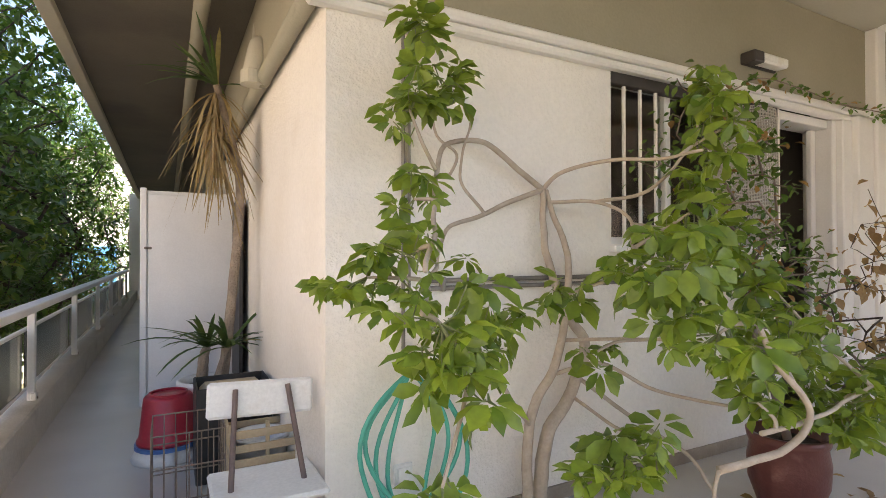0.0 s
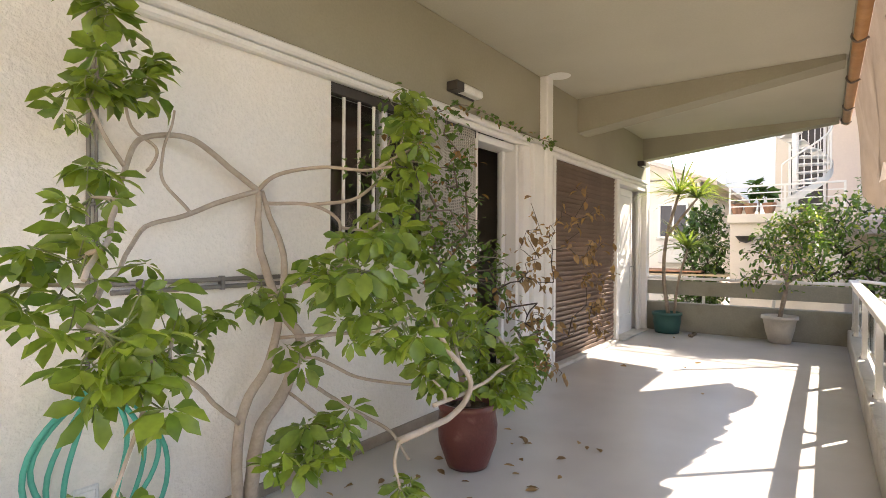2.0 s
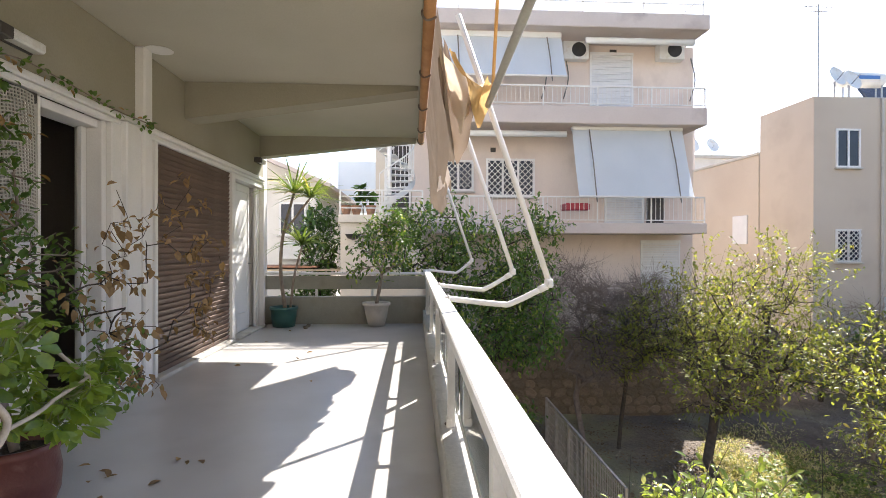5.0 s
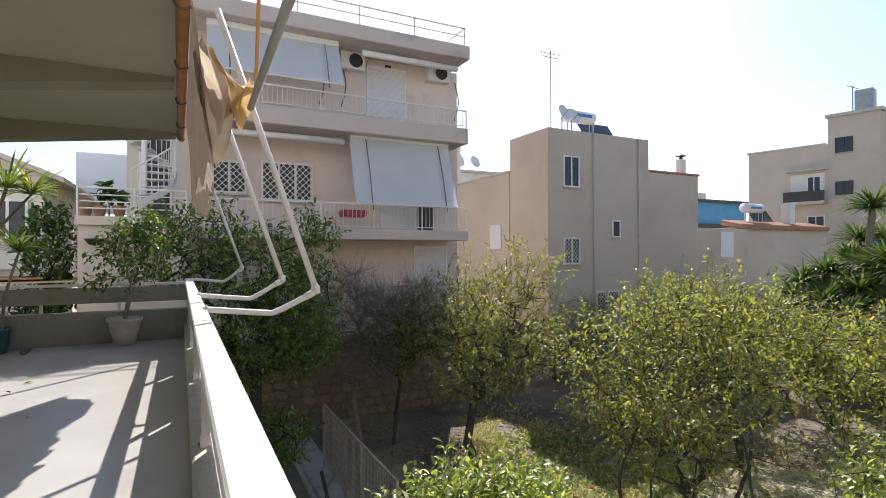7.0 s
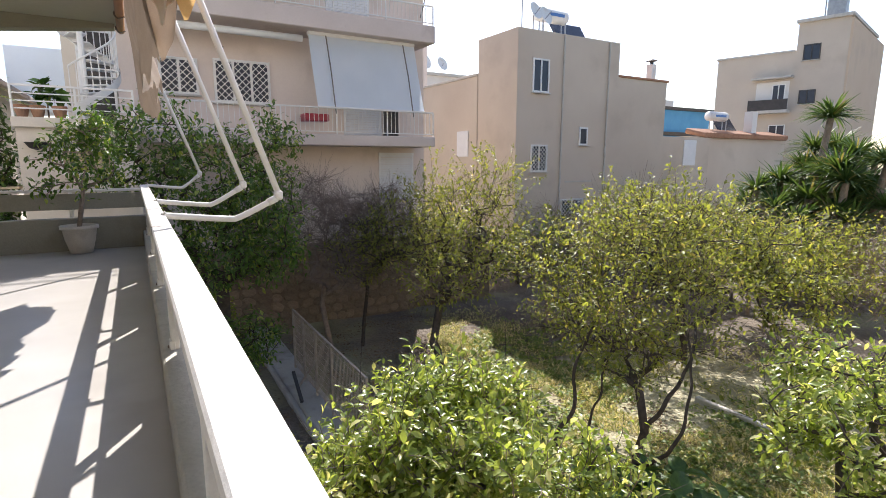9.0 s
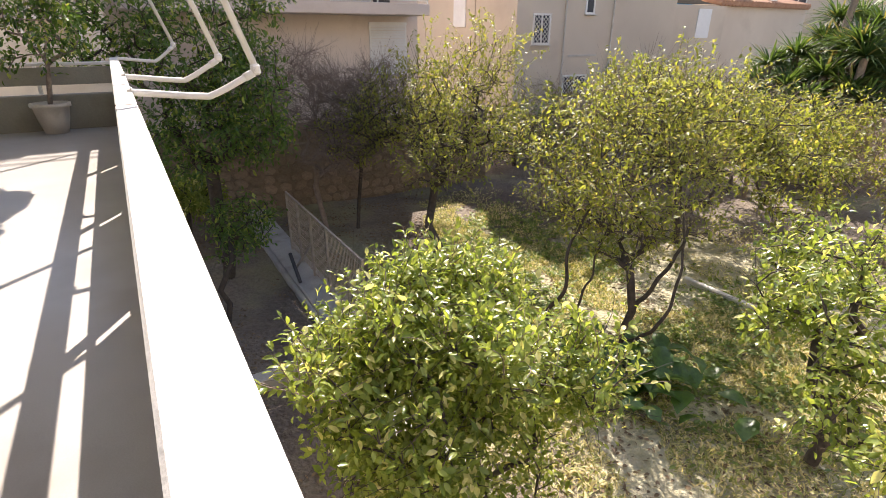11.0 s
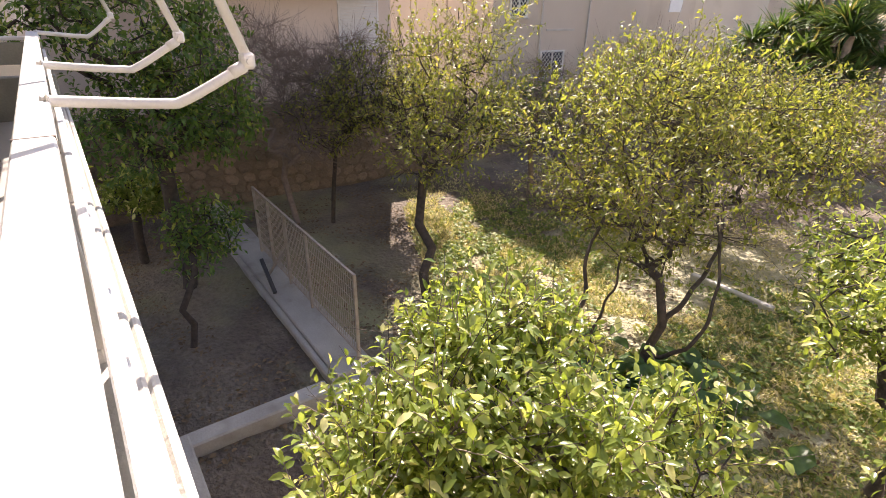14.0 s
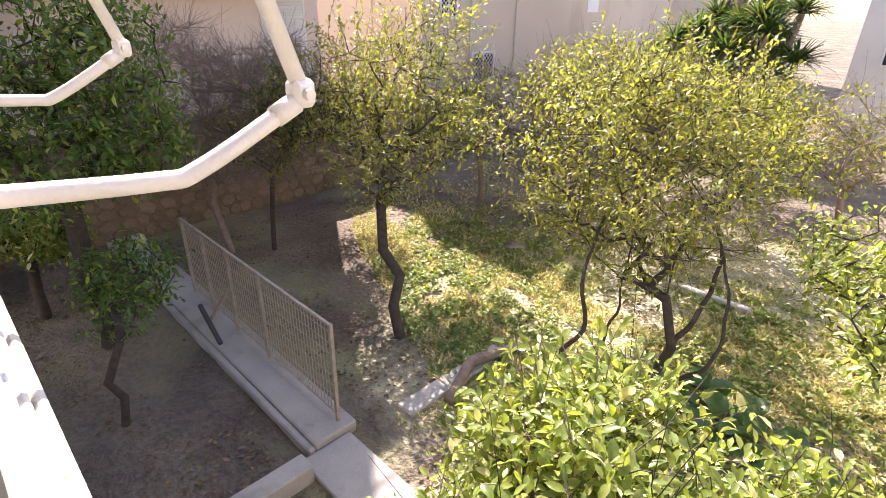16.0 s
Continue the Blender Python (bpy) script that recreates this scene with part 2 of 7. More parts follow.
lawn_over(M_EARTH, (4.3, -8.5, -3.45), 3.7, 5.0, (0.36, 0.33, 0.19), (0.58, 0.52, 0.36))
M_PATH = surface("garden concrete", (0.36, 0.34, 0.31), (0.46, 0.44, 0.40), 2.0, 0.9, 0.5, 40.0, dirt=(0.24, 0.22, 0.19), dirt_scale=2.5)
M_RUBBLE = surface("rubble stone", (0.26, 0.19, 0.13), (0.38, 0.29, 0.2), 3.0, 0.95, 0.7, 30.0, dirt=(0.2, 0.16, 0.12), dirt_scale=2.0, each=0.3, depth=0.02)
M_FACADE_B = surface("pinkish render", (0.70, 0.59, 0.51), (0.77, 0.66, 0.57), 0.5, 0.9, 0.2, 30.0, dirt=(0.53, 0.44, 0.37), dirt_scale=0.6, spread=0.05)
M_SLAB_B = surface("mauve slab edge", (0.56, 0.48, 0.43), (0.63, 0.55, 0.50), 0.7, 0.9, 0.2, 30.0, dirt=(0.4, 0.33, 0.3), dirt_scale=1.0, spread=0.05)
M_FACADE_C = surface("beige render", (0.54, 0.46, 0.37), (0.61, 0.53, 0.43), 0.4, 0.9, 0.2, 30.0, dirt=(0.45, 0.38, 0.3), dirt_scale=0.45, spread=0.05)
M_CREAM = surface("cream render", (0.64, 0.57, 0.47), (0.71, 0.64, 0.54), 0.5, 0.9, 0.2, 30.0, dirt=(0.52, 0.45, 0.37), dirt_scale=0.7, spread=0.05)
M_FACADE_D = surface("ochre render", (0.56, 0.43, 0.31), (0.62, 0.49, 0.36), 0.3, 0.9, 0.2, 20.0, dirt=(0.46, 0.36, 0.27), dirt_scale=0.3, spread=0.05)
M_FACADE_W = surface("white render", (0.72, 0.69, 0.63), (0.79, 0.76, 0.7), 0.5, 0.9, 0.2, 30.0, dirt=(0.6, 0.56, 0.5), dirt_scale=0.7, spread=0.05)
M_BLIND = cloth("pale blue awning sheet", (0.68, 0.74, 0.78), (0.78, 0.83, 0.86), 0.35, 0.6, 1.0)
M_SHUTW = surface("white roller slat", (0.74, 0.74, 0.73), (0.8, 0.8, 0.79), 3.0, 0.5, 0.1)
M_GREYMETAL = surface("dull grey metal", (0.34, 0.34, 0.34), (0.45, 0.45, 0.45), 5.0, 0.45, 0.1, metal=0.6)
M_TILE = surface("clay roof tile", (0.34, 0.17, 0.10), (0.44, 0.25, 0.15), 4.0, 0.85, 0.4)
M_PANEL = surface("solar collector", (0.02, 0.025, 0.04), (0.035, 0.04, 0.06), 3.0, 0.2, 0.0)
M_SKYBLUE = surface("blue painted facade", (0.08, 0.30, 0.58), (0.11, 0.36, 0.64), 1.0, 0.8, 0.1)


# ---- mesh tools ----
class Geo:
    """Collects vertices and faces of one mesh."""

    def __init__(self):
        self.v, self.f = [], []

    def add(self, verts, faces):
        n = len(self.v)
        self.v += [tuple(p) for p in verts]
        self.f += [tuple(n + i for i in q) for q in faces]
        return self

    def box(self, x0, x1, y0, y1, z0, z1, c=0.0, m=None):
        """A box, its edges chamfered by c."""
        lo, hi = (min(x0, x1), min(y0, y1), min(z0, z1)), (max(x0, x1), max(y0, y1), max(z0, z1))
        c = min(c, *[0.45 * (b - a) for a, b in zip(lo, hi)])
        verts, faces = [], []
        if c <= 0:
            verts = [(x, y, z) for x in (lo[0], hi[0]) for y in (lo[1], hi[1]) for z in (lo[2], hi[2])]
            faces = [(0, 1, 3, 2), (4, 6, 7, 5), (0, 4, 5, 1), (2, 3, 7, 6), (0, 2, 6, 4), (1, 5, 7, 3)]
        else:
            for s in range(8):
                bits = (s >> 2 & 1, s >> 1 & 1, s & 1)
                for k in range(3):
                    p = [hi[i] - c if bits[i] else lo[i] + c for i in range(3)]
                    p[k] = hi[k] if bits[k] else lo[k]
                    verts.append(p)
            for k in range(3):
                a, b = [(4, 2, 1)[i] for i in range(3) if i != k]
                for s in (0, (4, 2, 1)[k]):
                    faces.append([3 * q + k for q in (s, s + a, s + a + b, s + b)])
                for s in (0, a, b, a + b):
                    i, j = [q for q in range(3) if q != k]
                    w = (4, 2, 1)[k]
                    faces.append([3 * s + i, 3 * s + j, 3 * (s + w) + j, 3 * (s + w) + i])
            faces += [[3 * s, 3 * s + 1, 3 * s + 2] for s in range(8)]
        if m is not None:
            verts = [m @ Vector(p) for p in verts]
        return self.add(verts, faces)

    def tube(self, pts, radii, n=8, cap=True):
        pts = [Vector(p) for p in pts]
        if isinstance(radii, (int, float)):
            radii = [radii] * len(pts)
        verts, faces = [], []
        side = None
        for i, p in enumerate(pts):
            d = (pts[min(i + 1, len(pts) - 1)] - pts[max(i - 1, 0)])
            d = d.normalized() if d.length > 1e-9 else Vector((0, 0, 1))
            if side is None:
                side = d.orthogonal().normalized()
            side = side - d * side.dot(d)
            side = side.normalized() if side.length > 1e-6 else d.orthogonal().normalized()
            up = d.cross(side)
            for k in range(n):
                a = 2 * math.pi * k / n
                verts.append(p + (side * math.cos(a) + up * math.sin(a)) * radii[i])
        for i in range(len(pts) - 1):
            for k in range(n):
                faces.append((i * n + k, i * n + (k + 1) % n, (i + 1) * n + (k + 1) % n, (i + 1) * n + k))
        if cap:
            faces += [tuple(range(n))[::-1], tuple(range((len(pts) - 1) * n, len(pts) * n))]
        return self.add(verts, faces)

    def lathe(self, profile, n=28, at=(0, 0, 0), cap=True):
        verts, faces = [], []
        for r, z in profile:
            for k in range(n):
                a = 2 * math.pi * k / n
                verts.append((at[0] + r * math.cos(a), at[1] + r * math.sin(a), at[2] + z))
        for i in range(len(profile) - 1):
            for k in range(n):
                faces.append((i * n + k, i * n + (k + 1) % n, (i + 1) * n + (k + 1) % n, (i + 1) * n + k))
        if cap:
            faces += [tuple(range(n))[::-1], tuple(range((len(profile) - 1) * n, len(profile) * n))]
        return self.add(verts, faces)

    def sheet(self, rows, thick=0.0):
        """A grid of points as a sheet."""
        nr, nc = len(rows), len(rows[0])
        verts = [p for r in rows for p in r]
        faces = [(i * nc + j, i * nc + j + 1, (i + 1) * nc + j + 1, (i + 1) * nc + j) for i in range(nr - 1) for j in range(nc - 1)]
        return self.add(verts, faces)

    def mesh(self, name, smooth=False, mend=True):
        me = bpy.data.meshes.new(name)
        me.from_pydata(self.v, [], self.f)
        if mend and len(self.f) < 30000:
            bm = bmesh.new()
            bm.from_mesh(me)
            bmesh.ops.recalc_face_normals(bm, faces=bm.faces)
            bm.to_mesh(me)
            bm.free()
        if smooth:
            me.polygons.foreach_set("use_smooth", [True] * len(me.polygons))
        me.update()
        return me


def thing(name, loc, label, category, group="", kind="", turn=0.0):
    e = new(name)
    e.empty_display_size = 0.1
    e.matrix_world = pose(*loc, 0, 0, turn)
    return tagged(e, label, category, group, kind)


def part(name, geo, material, parent, label="", smooth=False, at=None, mend=True):
    me = geo if isinstance(geo, bpy.types.Mesh) else geo.mesh(name, smooth, mend)
    if not me.materials:
        me.materials.append(material)
    ob = new(name, me)
    ob.parent = parent
    if at is not None:
        ob.matrix_basis = at
    if label:
        tagged(ob, label)
    return ob


def solid(name, geo, material, label="", category="", kind="", group="", smooth=False, loc=(0, 0, 0), turn=0.0):
    me = geo if isinstance(geo, bpy.types.Mesh) else geo.mesh(name, smooth)
    if not me.materials:
        me.materials.append(material)
    ob = new(name, me)
    ob.matrix_world = pose(*loc, 0, 0, turn)
    return tagged(ob, label, category, group, kind)


def bend(pts, n=6):
    """A smooth curve through the points."""
    p = [Vector(q) for q in pts]
    p = [2 * p[0] - p[1]] + p + [2 * p[-1] - p[-2]]
    out = []
    for i in range(1, len(p) - 2):
        for k in range(n):
            t = k / n
            a, b, c, d = p[i - 1], p[i], p[i + 1], p[i + 2]
            out.append(0.5 * (2 * b + (c - a) * t + (2 * a - 5 * b + 4 * c - d) * t * t + (3 * b - a - 3 * c + d) * t ** 3))
    return out + [p[-2]]


def leaf_mesh(name, places, wide=0.42, fold=0.18, curl=0.25, rng=None, broad=0.78):
    """Many leaves: places holds (base, direction, length). Each blade is folded on its rib, bent and pointed."""
    rng = rng or np.random.RandomState(1)
    b = np.array([q[0] for q in places], float)
    d = np.array([q[1] for q in places], float)
    ln = np.array([q[2] for q in places], float)
    d /= np.linalg.norm(d, axis=1)[:, None] + 1e-9
    rnd = rng.normal(size=d.shape)
    s = np.cross(d, np.array([0, 0, 1.0]) + 0.35 * rnd)
    s /= np.linalg.norm(s, axis=1)[:, None] + 1e-9
    u = np.cross(s, d)
    L = ln[:, None]
    w = L * wide * 0.5 * (0.8 + 0.4 * rng.rand(len(b), 1))
    cu = curl * (0.4 + 1.2 * rng.rand(len(b), 1))
    m1 = b + d * L * 0.38 - u * L * cu * 0.10
    m2 = b + d * L * 0.72 - u * L * cu * 0.35
    tip = b + d * L * 0.98 - u * L * cu * 0.75
    up = u * w * fold * 2
    quad = np.stack([b, m1, m2, tip, m1 + s * w * (1.78 - broad) + up, m2 + s * w * broad + up, m1 - s * w * (1.78 - broad) + up, m2 - s * w * broad + up], 1)
    verts = quad.reshape(-1, 3)
    k = (np.arange(len(b)) * 8)[:, None]
    tris = np.array([[0, 1, 4], [1, 2, 5], [1, 5, 4], [2, 3, 5], [0, 6, 1], [1, 6, 7], [1, 7, 2], [2, 7, 3]])
    faces = (k[:, :, None] + tris[None]).reshape(-1, 3)
    me = bpy.data.meshes.new(name)
    me.vertices.add(len(verts))
    me.vertices.foreach_set("co", verts.ravel())
    me.loops.add(faces.size)
    me.loops.foreach_set("vertex_index", faces.ravel())
    me.polygons.add(len(faces))
    me.polygons.foreach_set("loop_start", np.arange(0, faces.size, 3))
    me.update(calc_edges=True)
    me.polygons.foreach_set("use_smooth", [True] * len(faces))
    return me


def blob_points(rng, blobs, n, shell=0.55):
    """Points in a set of ellipsoids (centre, radii), denser towards the skin."""
    vol = np.array([r[0] * r[1] * r[2] for c, r in blobs]) ** 0.8
    out = []
    for i in rng.choice(len(blobs), n, p=vol / vol.sum()):
        v = rng.normal(size=3)
        v *= (shell + (1 - shell) * rng.rand()) ** 0.8 / np.linalg.norm(v)
        if rng.rand() < 0.3:
            v *= rng.rand() ** 0.4
        out.append(np.array(blobs[i][0]) + v * np.array(blobs[i][1]))
    return out


def grow(rng, trunk, targets, r0, r_tip=0.004, wobble=0.08, step=0.22, sides=6):
    """Limbs that reach from a trunk line to every target; each starts from the nearest limb. Returns the wood and the last stretch of each limb."""
    nodes = [Vector(p) for p in trunk]
    parent = [-1] + list(range(len(trunk) - 1))
    ends = []
    root = nodes[-1]
    arr = [np.array(p) for p in nodes]
    first = max(0, len(nodes) - 3)
    for t in sorted(targets, key=lambda q: np.linalg.norm(np.array(q) - np.array(root))):
        a = np.array(arr[first:])
        dist = np.linalg.norm(a - t, axis=1) + 0.6 * np.maximum(0, a[:, 2] - t[2])
        i = first + int(dist.argmin())
        start = arr[i]
        gap = np.array(t) - start
        n = max(1, int(np.linalg.norm(gap) / step))
        last = i
        for k in range(1, n + 1):
            f = k / n
            p = start + gap * f + np.array([0, 0, 0.10 * np.linalg.norm(gap) * math.sin(math.pi * f)])
            if k < n:
                p = p + rng.normal(size=3) * wobble * step
            arr.append(p)
            parent.append(last)
            last = len(arr) - 1
        ends.append(last)
    load = np.zeros(len(arr))
    for e in ends:
        while e >= 0:
            load[e] += 1
            e = parent[e]
    top = max(load[:len(trunk)].max(), 1)
    rad = r_tip + (r0 - r_tip) * (load / top) ** 0.6
    kids = {}
    for i, p in enumerate(parent):
        kids.setdefault(p, []).append(i)
    g = Geo()
    done = set()
    for i in range(len(arr)):
        if i in done or (parent[i] >= 0 and kids[parent[i]][0] == i):
            continue
        chain = ([parent[i]] if parent[i] >= 0 else []) + [i]
        while kids.get(chain[-1]):
            chain.append(kids[chain[-1]][0])
        rr = [rad[c] for c in chain]
        if parent[i] >= 0:
            rr[0] = min(rr[0], rr[1] * 1.3)
        big = max(rr) > 0.02
        if len(chain) > 1:
            g.tube([arr[c] for c in chain], rr, sides if big else 4, cap=False)
        done.update(chain)
    last = [(arr[parent[e]] if parent[e] >= 0 else arr[e], arr[e]) for e in ends]
    return g, last


def sprigs(rng, last, per, size, spread=0.16, droop=0.25, along=0.8, vary=0.35):
    """Leaves round the end stretch of every limb."""
    out = []
    for a, b in last:
        d = np.array(b) - np.array(a)
        ln = np.linalg.norm(d) + 1e-6
        d = d / ln
        for k in range(per):
            f = 1 - along * rng.rand() ** 1.5
            base = np.array(b) - d * ln * (1 - f) + rng.normal(size=3) * spread * 0.45
            way = d * 0.5 + rng.normal(size=3) * 0.75
            way[2] -= droop
            out.append((base, way, size * (1 - vary + 2 * vary * rng.rand())))
    return out

# ---- setting: balcony slab, walls, ceiling ----
WY = 1.93          # face of the long wall
END = 8.36         # inner face of the parapet that closes the balcony
solid("floor", Geo().box(-1.30, END, -0.68, WY + 0.2, -0.18, 0.0).box(-1.30, 0.2, WY + 0.2, 17.0, -0.18, 0.0), M_FLOOR,
      "worn pale terrazzo balcony floor", "floor", "structure")
solid("building_base", Geo().box(-0.9, 9.0, 0.1, 12.0, -3.6, -0.2), M_PLASTER, "plastered ground storey under the balcony", "wall", "structure")

# long wall with its openings
g = Geo()
g.box(0.03, 1.62, WY, WY + 0.22, 0, 3.0)
g.box(1.62, 3.20, WY, WY + 0.22, 0, 1.31)
g.box(3.20, 3.22, WY, WY + 0.22, 0, 2.27)
g.box(4.04, 4.72, WY, WY + 0.22, 0, 3.0)
g.box(8.23, 8.50, WY, WY + 0.22, 0, 3.0)
solid("wall_south", g, M_PLASTER, "off-white roughly plastered balcony wall with stains", "wall", "structure")
g = Geo().box(0.03, 0.22, WY + 0.22, 17.0, 0, 3.0)
solid("wall_west", g, M_PLASTER, "off-white plastered side wall of the passage", "wall", "structure")
M_SKIRT = surface("tan marble skirting", (0.27, 0.22, 0.17), (0.38, 0.32, 0.25), 7.0, 0.5, 0.2, 90.0, dirt=(0.2, 0.17, 0.14), dirt_scale=4.0)
solid("baseboard", Geo().box(0.03, 3.2, WY - 0.014, WY, 0.0, 0.075, 0.004).box(6.80, 6.81, WY - 0.014, WY, 0.0, 0.075), M_SKIRT, "tan marble skirting along the wall", "baseboard", "structure")
# olive band above the openings
g = Geo().box(-0.03, 8.12, WY - 0.05, WY + 0.2, 2.36, 3.0, 0.008)
solid("lintel_band", g, M_OLIVE, "olive grey painted lintel beam over doors and window", "beam", "structure")
g = Geo().box(-0.03, 0.20, WY + 0.2, 17.0, 2.36, 2.95, 0.008)
solid("side_band", g, M_OLIVE, "olive grey painted beam along the passage wall", "beam", "structure")
g = Geo().box(-0.05, 8.16, WY - 0.075, WY + 0.02, 2.31, 2.36, 0.012).box(-0.05, 8.16, WY - 0.05, WY + 0.02, 2.265, 2.31, 0.012)
solid("trim", g, M_WHITE, "white painted double moulding under the lintel", "trim", "structure")
g = Geo().box(-1.28, 8.12, -0.57, WY + 0.2, 3.0, 3.2)
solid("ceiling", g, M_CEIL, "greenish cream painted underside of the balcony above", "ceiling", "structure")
# Shade under the passage ceiling comes from this dark colour.
solid("ceiling_passage", Geo().box(-1.20, 0.22, WY + 0.2, 17.0, 2.92, 3.2), M_SOFFIT, "passage soffit with its deep shade put into the colour", "ceiling", "structure")
solid("passage_slab_edge", Geo().box(-1.30, -1.20, WY + 0.2, 17.0, 2.86, 3.2, 0.006), M_CEIL, "painted slab edge along the passage", "trim", "structure")
solid("upper_storey", Geo().box(0.0, 8.0, WY, 12.0, 3.2, 9.0), M_PLASTER, "plastered upper storey above the balcony", "wall", "structure")
solid("wall_end", Geo().box(8.0, 8.45, WY + 0.22, 12.0, -3.5, 9.0), M_PLASTER, "plastered end wall of the building", "wall", "structure")


def tapered_beam(x, w, deep, tip):
    """A cantilever that is deep at the wall and runs out to nothing at the slab's edge."""
    g = Geo()
    v = [(x + s * w / 2, y, z) for s in (-1, 1) for y, z in ((WY - 0.05, 3.0), (-0.55, 3.0), (-0.55, 3.0 - tip), (WY - 0.05, 3.0 - deep))]
    return g.add(v, [(0, 1, 2, 3), (4, 7, 6, 5), (0, 4, 5, 1), (1, 5, 6, 2), (2, 6, 7, 3), (3, 7, 4, 0)])


for i, x in enumerate((5.40, 8.03)):
    solid("ceiling_beam_%d" % (i + 1), tapered_beam(x, 0.28 if i == 0 else 0.22, 0.39 if i == 0 else 0.33, 0.05), M_OLIVE, "olive painted cantilever beam tapering to the slab edge", "beam", "structure")
solid("slab_edge", Geo().box(-1.3, 8.14, -0.60, -0.57, 2.94, 3.22, 0.006), M_OLIVE, "painted edge of the balcony slab above", "trim", "structure")

# white pillar between the openings, its paint lapping on to the ceiling
g = Geo().box(4.07, 4.43, 1.83, WY + 0.02, 0, 2.30, 0.01).box(4.29, 4.43, 1.80, WY, 0, 2.999, 0.012)
pil = solid("pillar", g, M_WHITE, "white painted pillar between the two doors", "pillar", "structure")
solid("paint_patch", Geo().lathe([(0.11, 0.0), (0.115, -0.003)], 18, (4.38, 1.72, 2.998)), M_WHITE, "white paint lapped on the ceiling", "paint", "structure")

# window with its frame, bars and curtain of plastic netting
win = thing("window_1", (1.62, WY, 1.30), "dark window with a white frame and upright bars", "window", kind="structure")
W, H = 1.58, 0.97
part("window_frame", Geo().box(0, W, 0.05, 0.12, 0, 0.05, 0.006).box(0, W, 0.05, 0.12, H - 0.05, H, 0.006).box(0, 0.05, 0.05, 0.12, 0.05, H - 0.05, 0.006).box(W - 0.05, W, 0.05, 0.12, 0.05, H - 0.05, 0.006).box(0.5, 0.55, 0.05, 0.12, 0.05, H - 0.05, 0.006).box(1.02, 1.07, 0.05, 0.12, 0.05, H - 0.05, 0.006), M_WHITE, win)
for a, b in ((0.05, 0.5), (0.55, 1.02), (1.07, W - 0.05)):
    part("pane", Geo().box(a, b, 0.085, 0.091, 0.05, H - 0.05), M_GLASS, win)
for x in (0.12, 0.25, 0.38):
    part("bar", Geo().tube([(x, 0.02, 0), (x, 0.02, H)], 0.011, 8), M_RAIL, win)
part("window_sill", Geo().box(-0.02, W + 0.02, -0.05, 0.12, -0.035, 0.0, 0.008), M_WHITE, win)
part("pelmet", Geo().box(0.0, W, 0.0, 0.05, H - 0.07, H, 0.006), M_DARK, win)

rng = np.random.RandomState(5)
net = Geo()
NX, NZ = 34, 42
def netp(i, j):
    u, v = i / NX, j / NZ
    return (2.36 + 0.73 * u + 0.02 * v, WY - 0.03 - 0.025 * math.sin(7 * u + 2 * v) - 0.03 * v * (1 - u), 2.27 - 0.98 * v - 0.05 * u * (1 - v) + 0.02 * math.sin(9 * u))
for i in range(NX + 1):
    net.tube([netp(i, j) for j in range(0, NZ + 1, 3)], 0.0058, 4, False)
for j in range(NZ + 1):
    net.tube([netp(i, j) for i in range(0, NX + 1, 2)], 0.0058, 4, False)
solid("net_screen", net, M_NET, "dusty white plastic netting hung over the window", "screen")

# first door: open, dark room behind
d1 = thing("door_1", (3.22, WY, 0), "white door frame with a leaf slid aside before a dark room", "door", kind="structure")
part("door_frame", Geo().box(0.0, 0.04, 0.02, 0.20, 0, 2.265, 0.005).box(0.66, 0.72, -0.01, 0.20, 0, 2.265, 0.006).box(0.04, 0.66, 0.02, 0.20, 2.20, 2.265, 0.005).box(0.04, 0.66, 0.02, 0.20, -0.002, 0.03, 0.005), M_WHITE, d1)
part("jamb", Geo().box(0.72, 0.86, -0.055, 0.02, 0, 2.265, 0.008), M_WHITE, d1)
part("leaf", Geo().box(0.59, 0.65, 0.10, 0.14, 0.03, 2.20, 0.005), M_WHITE, d1)

# rooms behind the openings
def room(name, x0, x1, y1, mat, floor_mat):
    y0 = WY + 0.22
    g = Geo().box(x0 - 0.1, x0, y0, y1, 0, 2.7).box(x1, x1 + 0.1, y0, y1, 0, 2.7).box(x0 - 0.1, x1 + 0.1, y1, y1 + 0.1, 0, 2.7)
    solid("wall_" + name, g, mat, "plain indoor wall", "wall", "structure")
    solid("ceiling_" + name, Geo().box(x0 - 0.1, x1 + 0.1, y0, y1 + 0.1, 2.7, 2.8), mat, "plain indoor ceiling", "ceiling", "structure")
    solid("floor_" + name, Geo().box(x0 - 0.1, x1 + 0.1, y0, y1 + 0.1, -0.1, 0.01), floor_mat, "indoor floor", "floor", "structure")


# The kitchen's walls, ceiling and floor are coloured dark to give the indoor shade.
room("kitchen", 0.9, 4.3, 7.0, M_ROOMSHADE, M_DARK)
room("bedroom", 4.6, 7.9, 5.5, M_FACADE_W, M_ROOMFLOOR)
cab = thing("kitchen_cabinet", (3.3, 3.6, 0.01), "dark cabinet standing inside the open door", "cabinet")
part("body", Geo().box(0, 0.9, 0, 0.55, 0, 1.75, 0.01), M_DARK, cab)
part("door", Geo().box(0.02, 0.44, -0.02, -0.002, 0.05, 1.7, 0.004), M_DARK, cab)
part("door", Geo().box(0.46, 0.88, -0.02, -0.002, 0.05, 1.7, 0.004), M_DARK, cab)

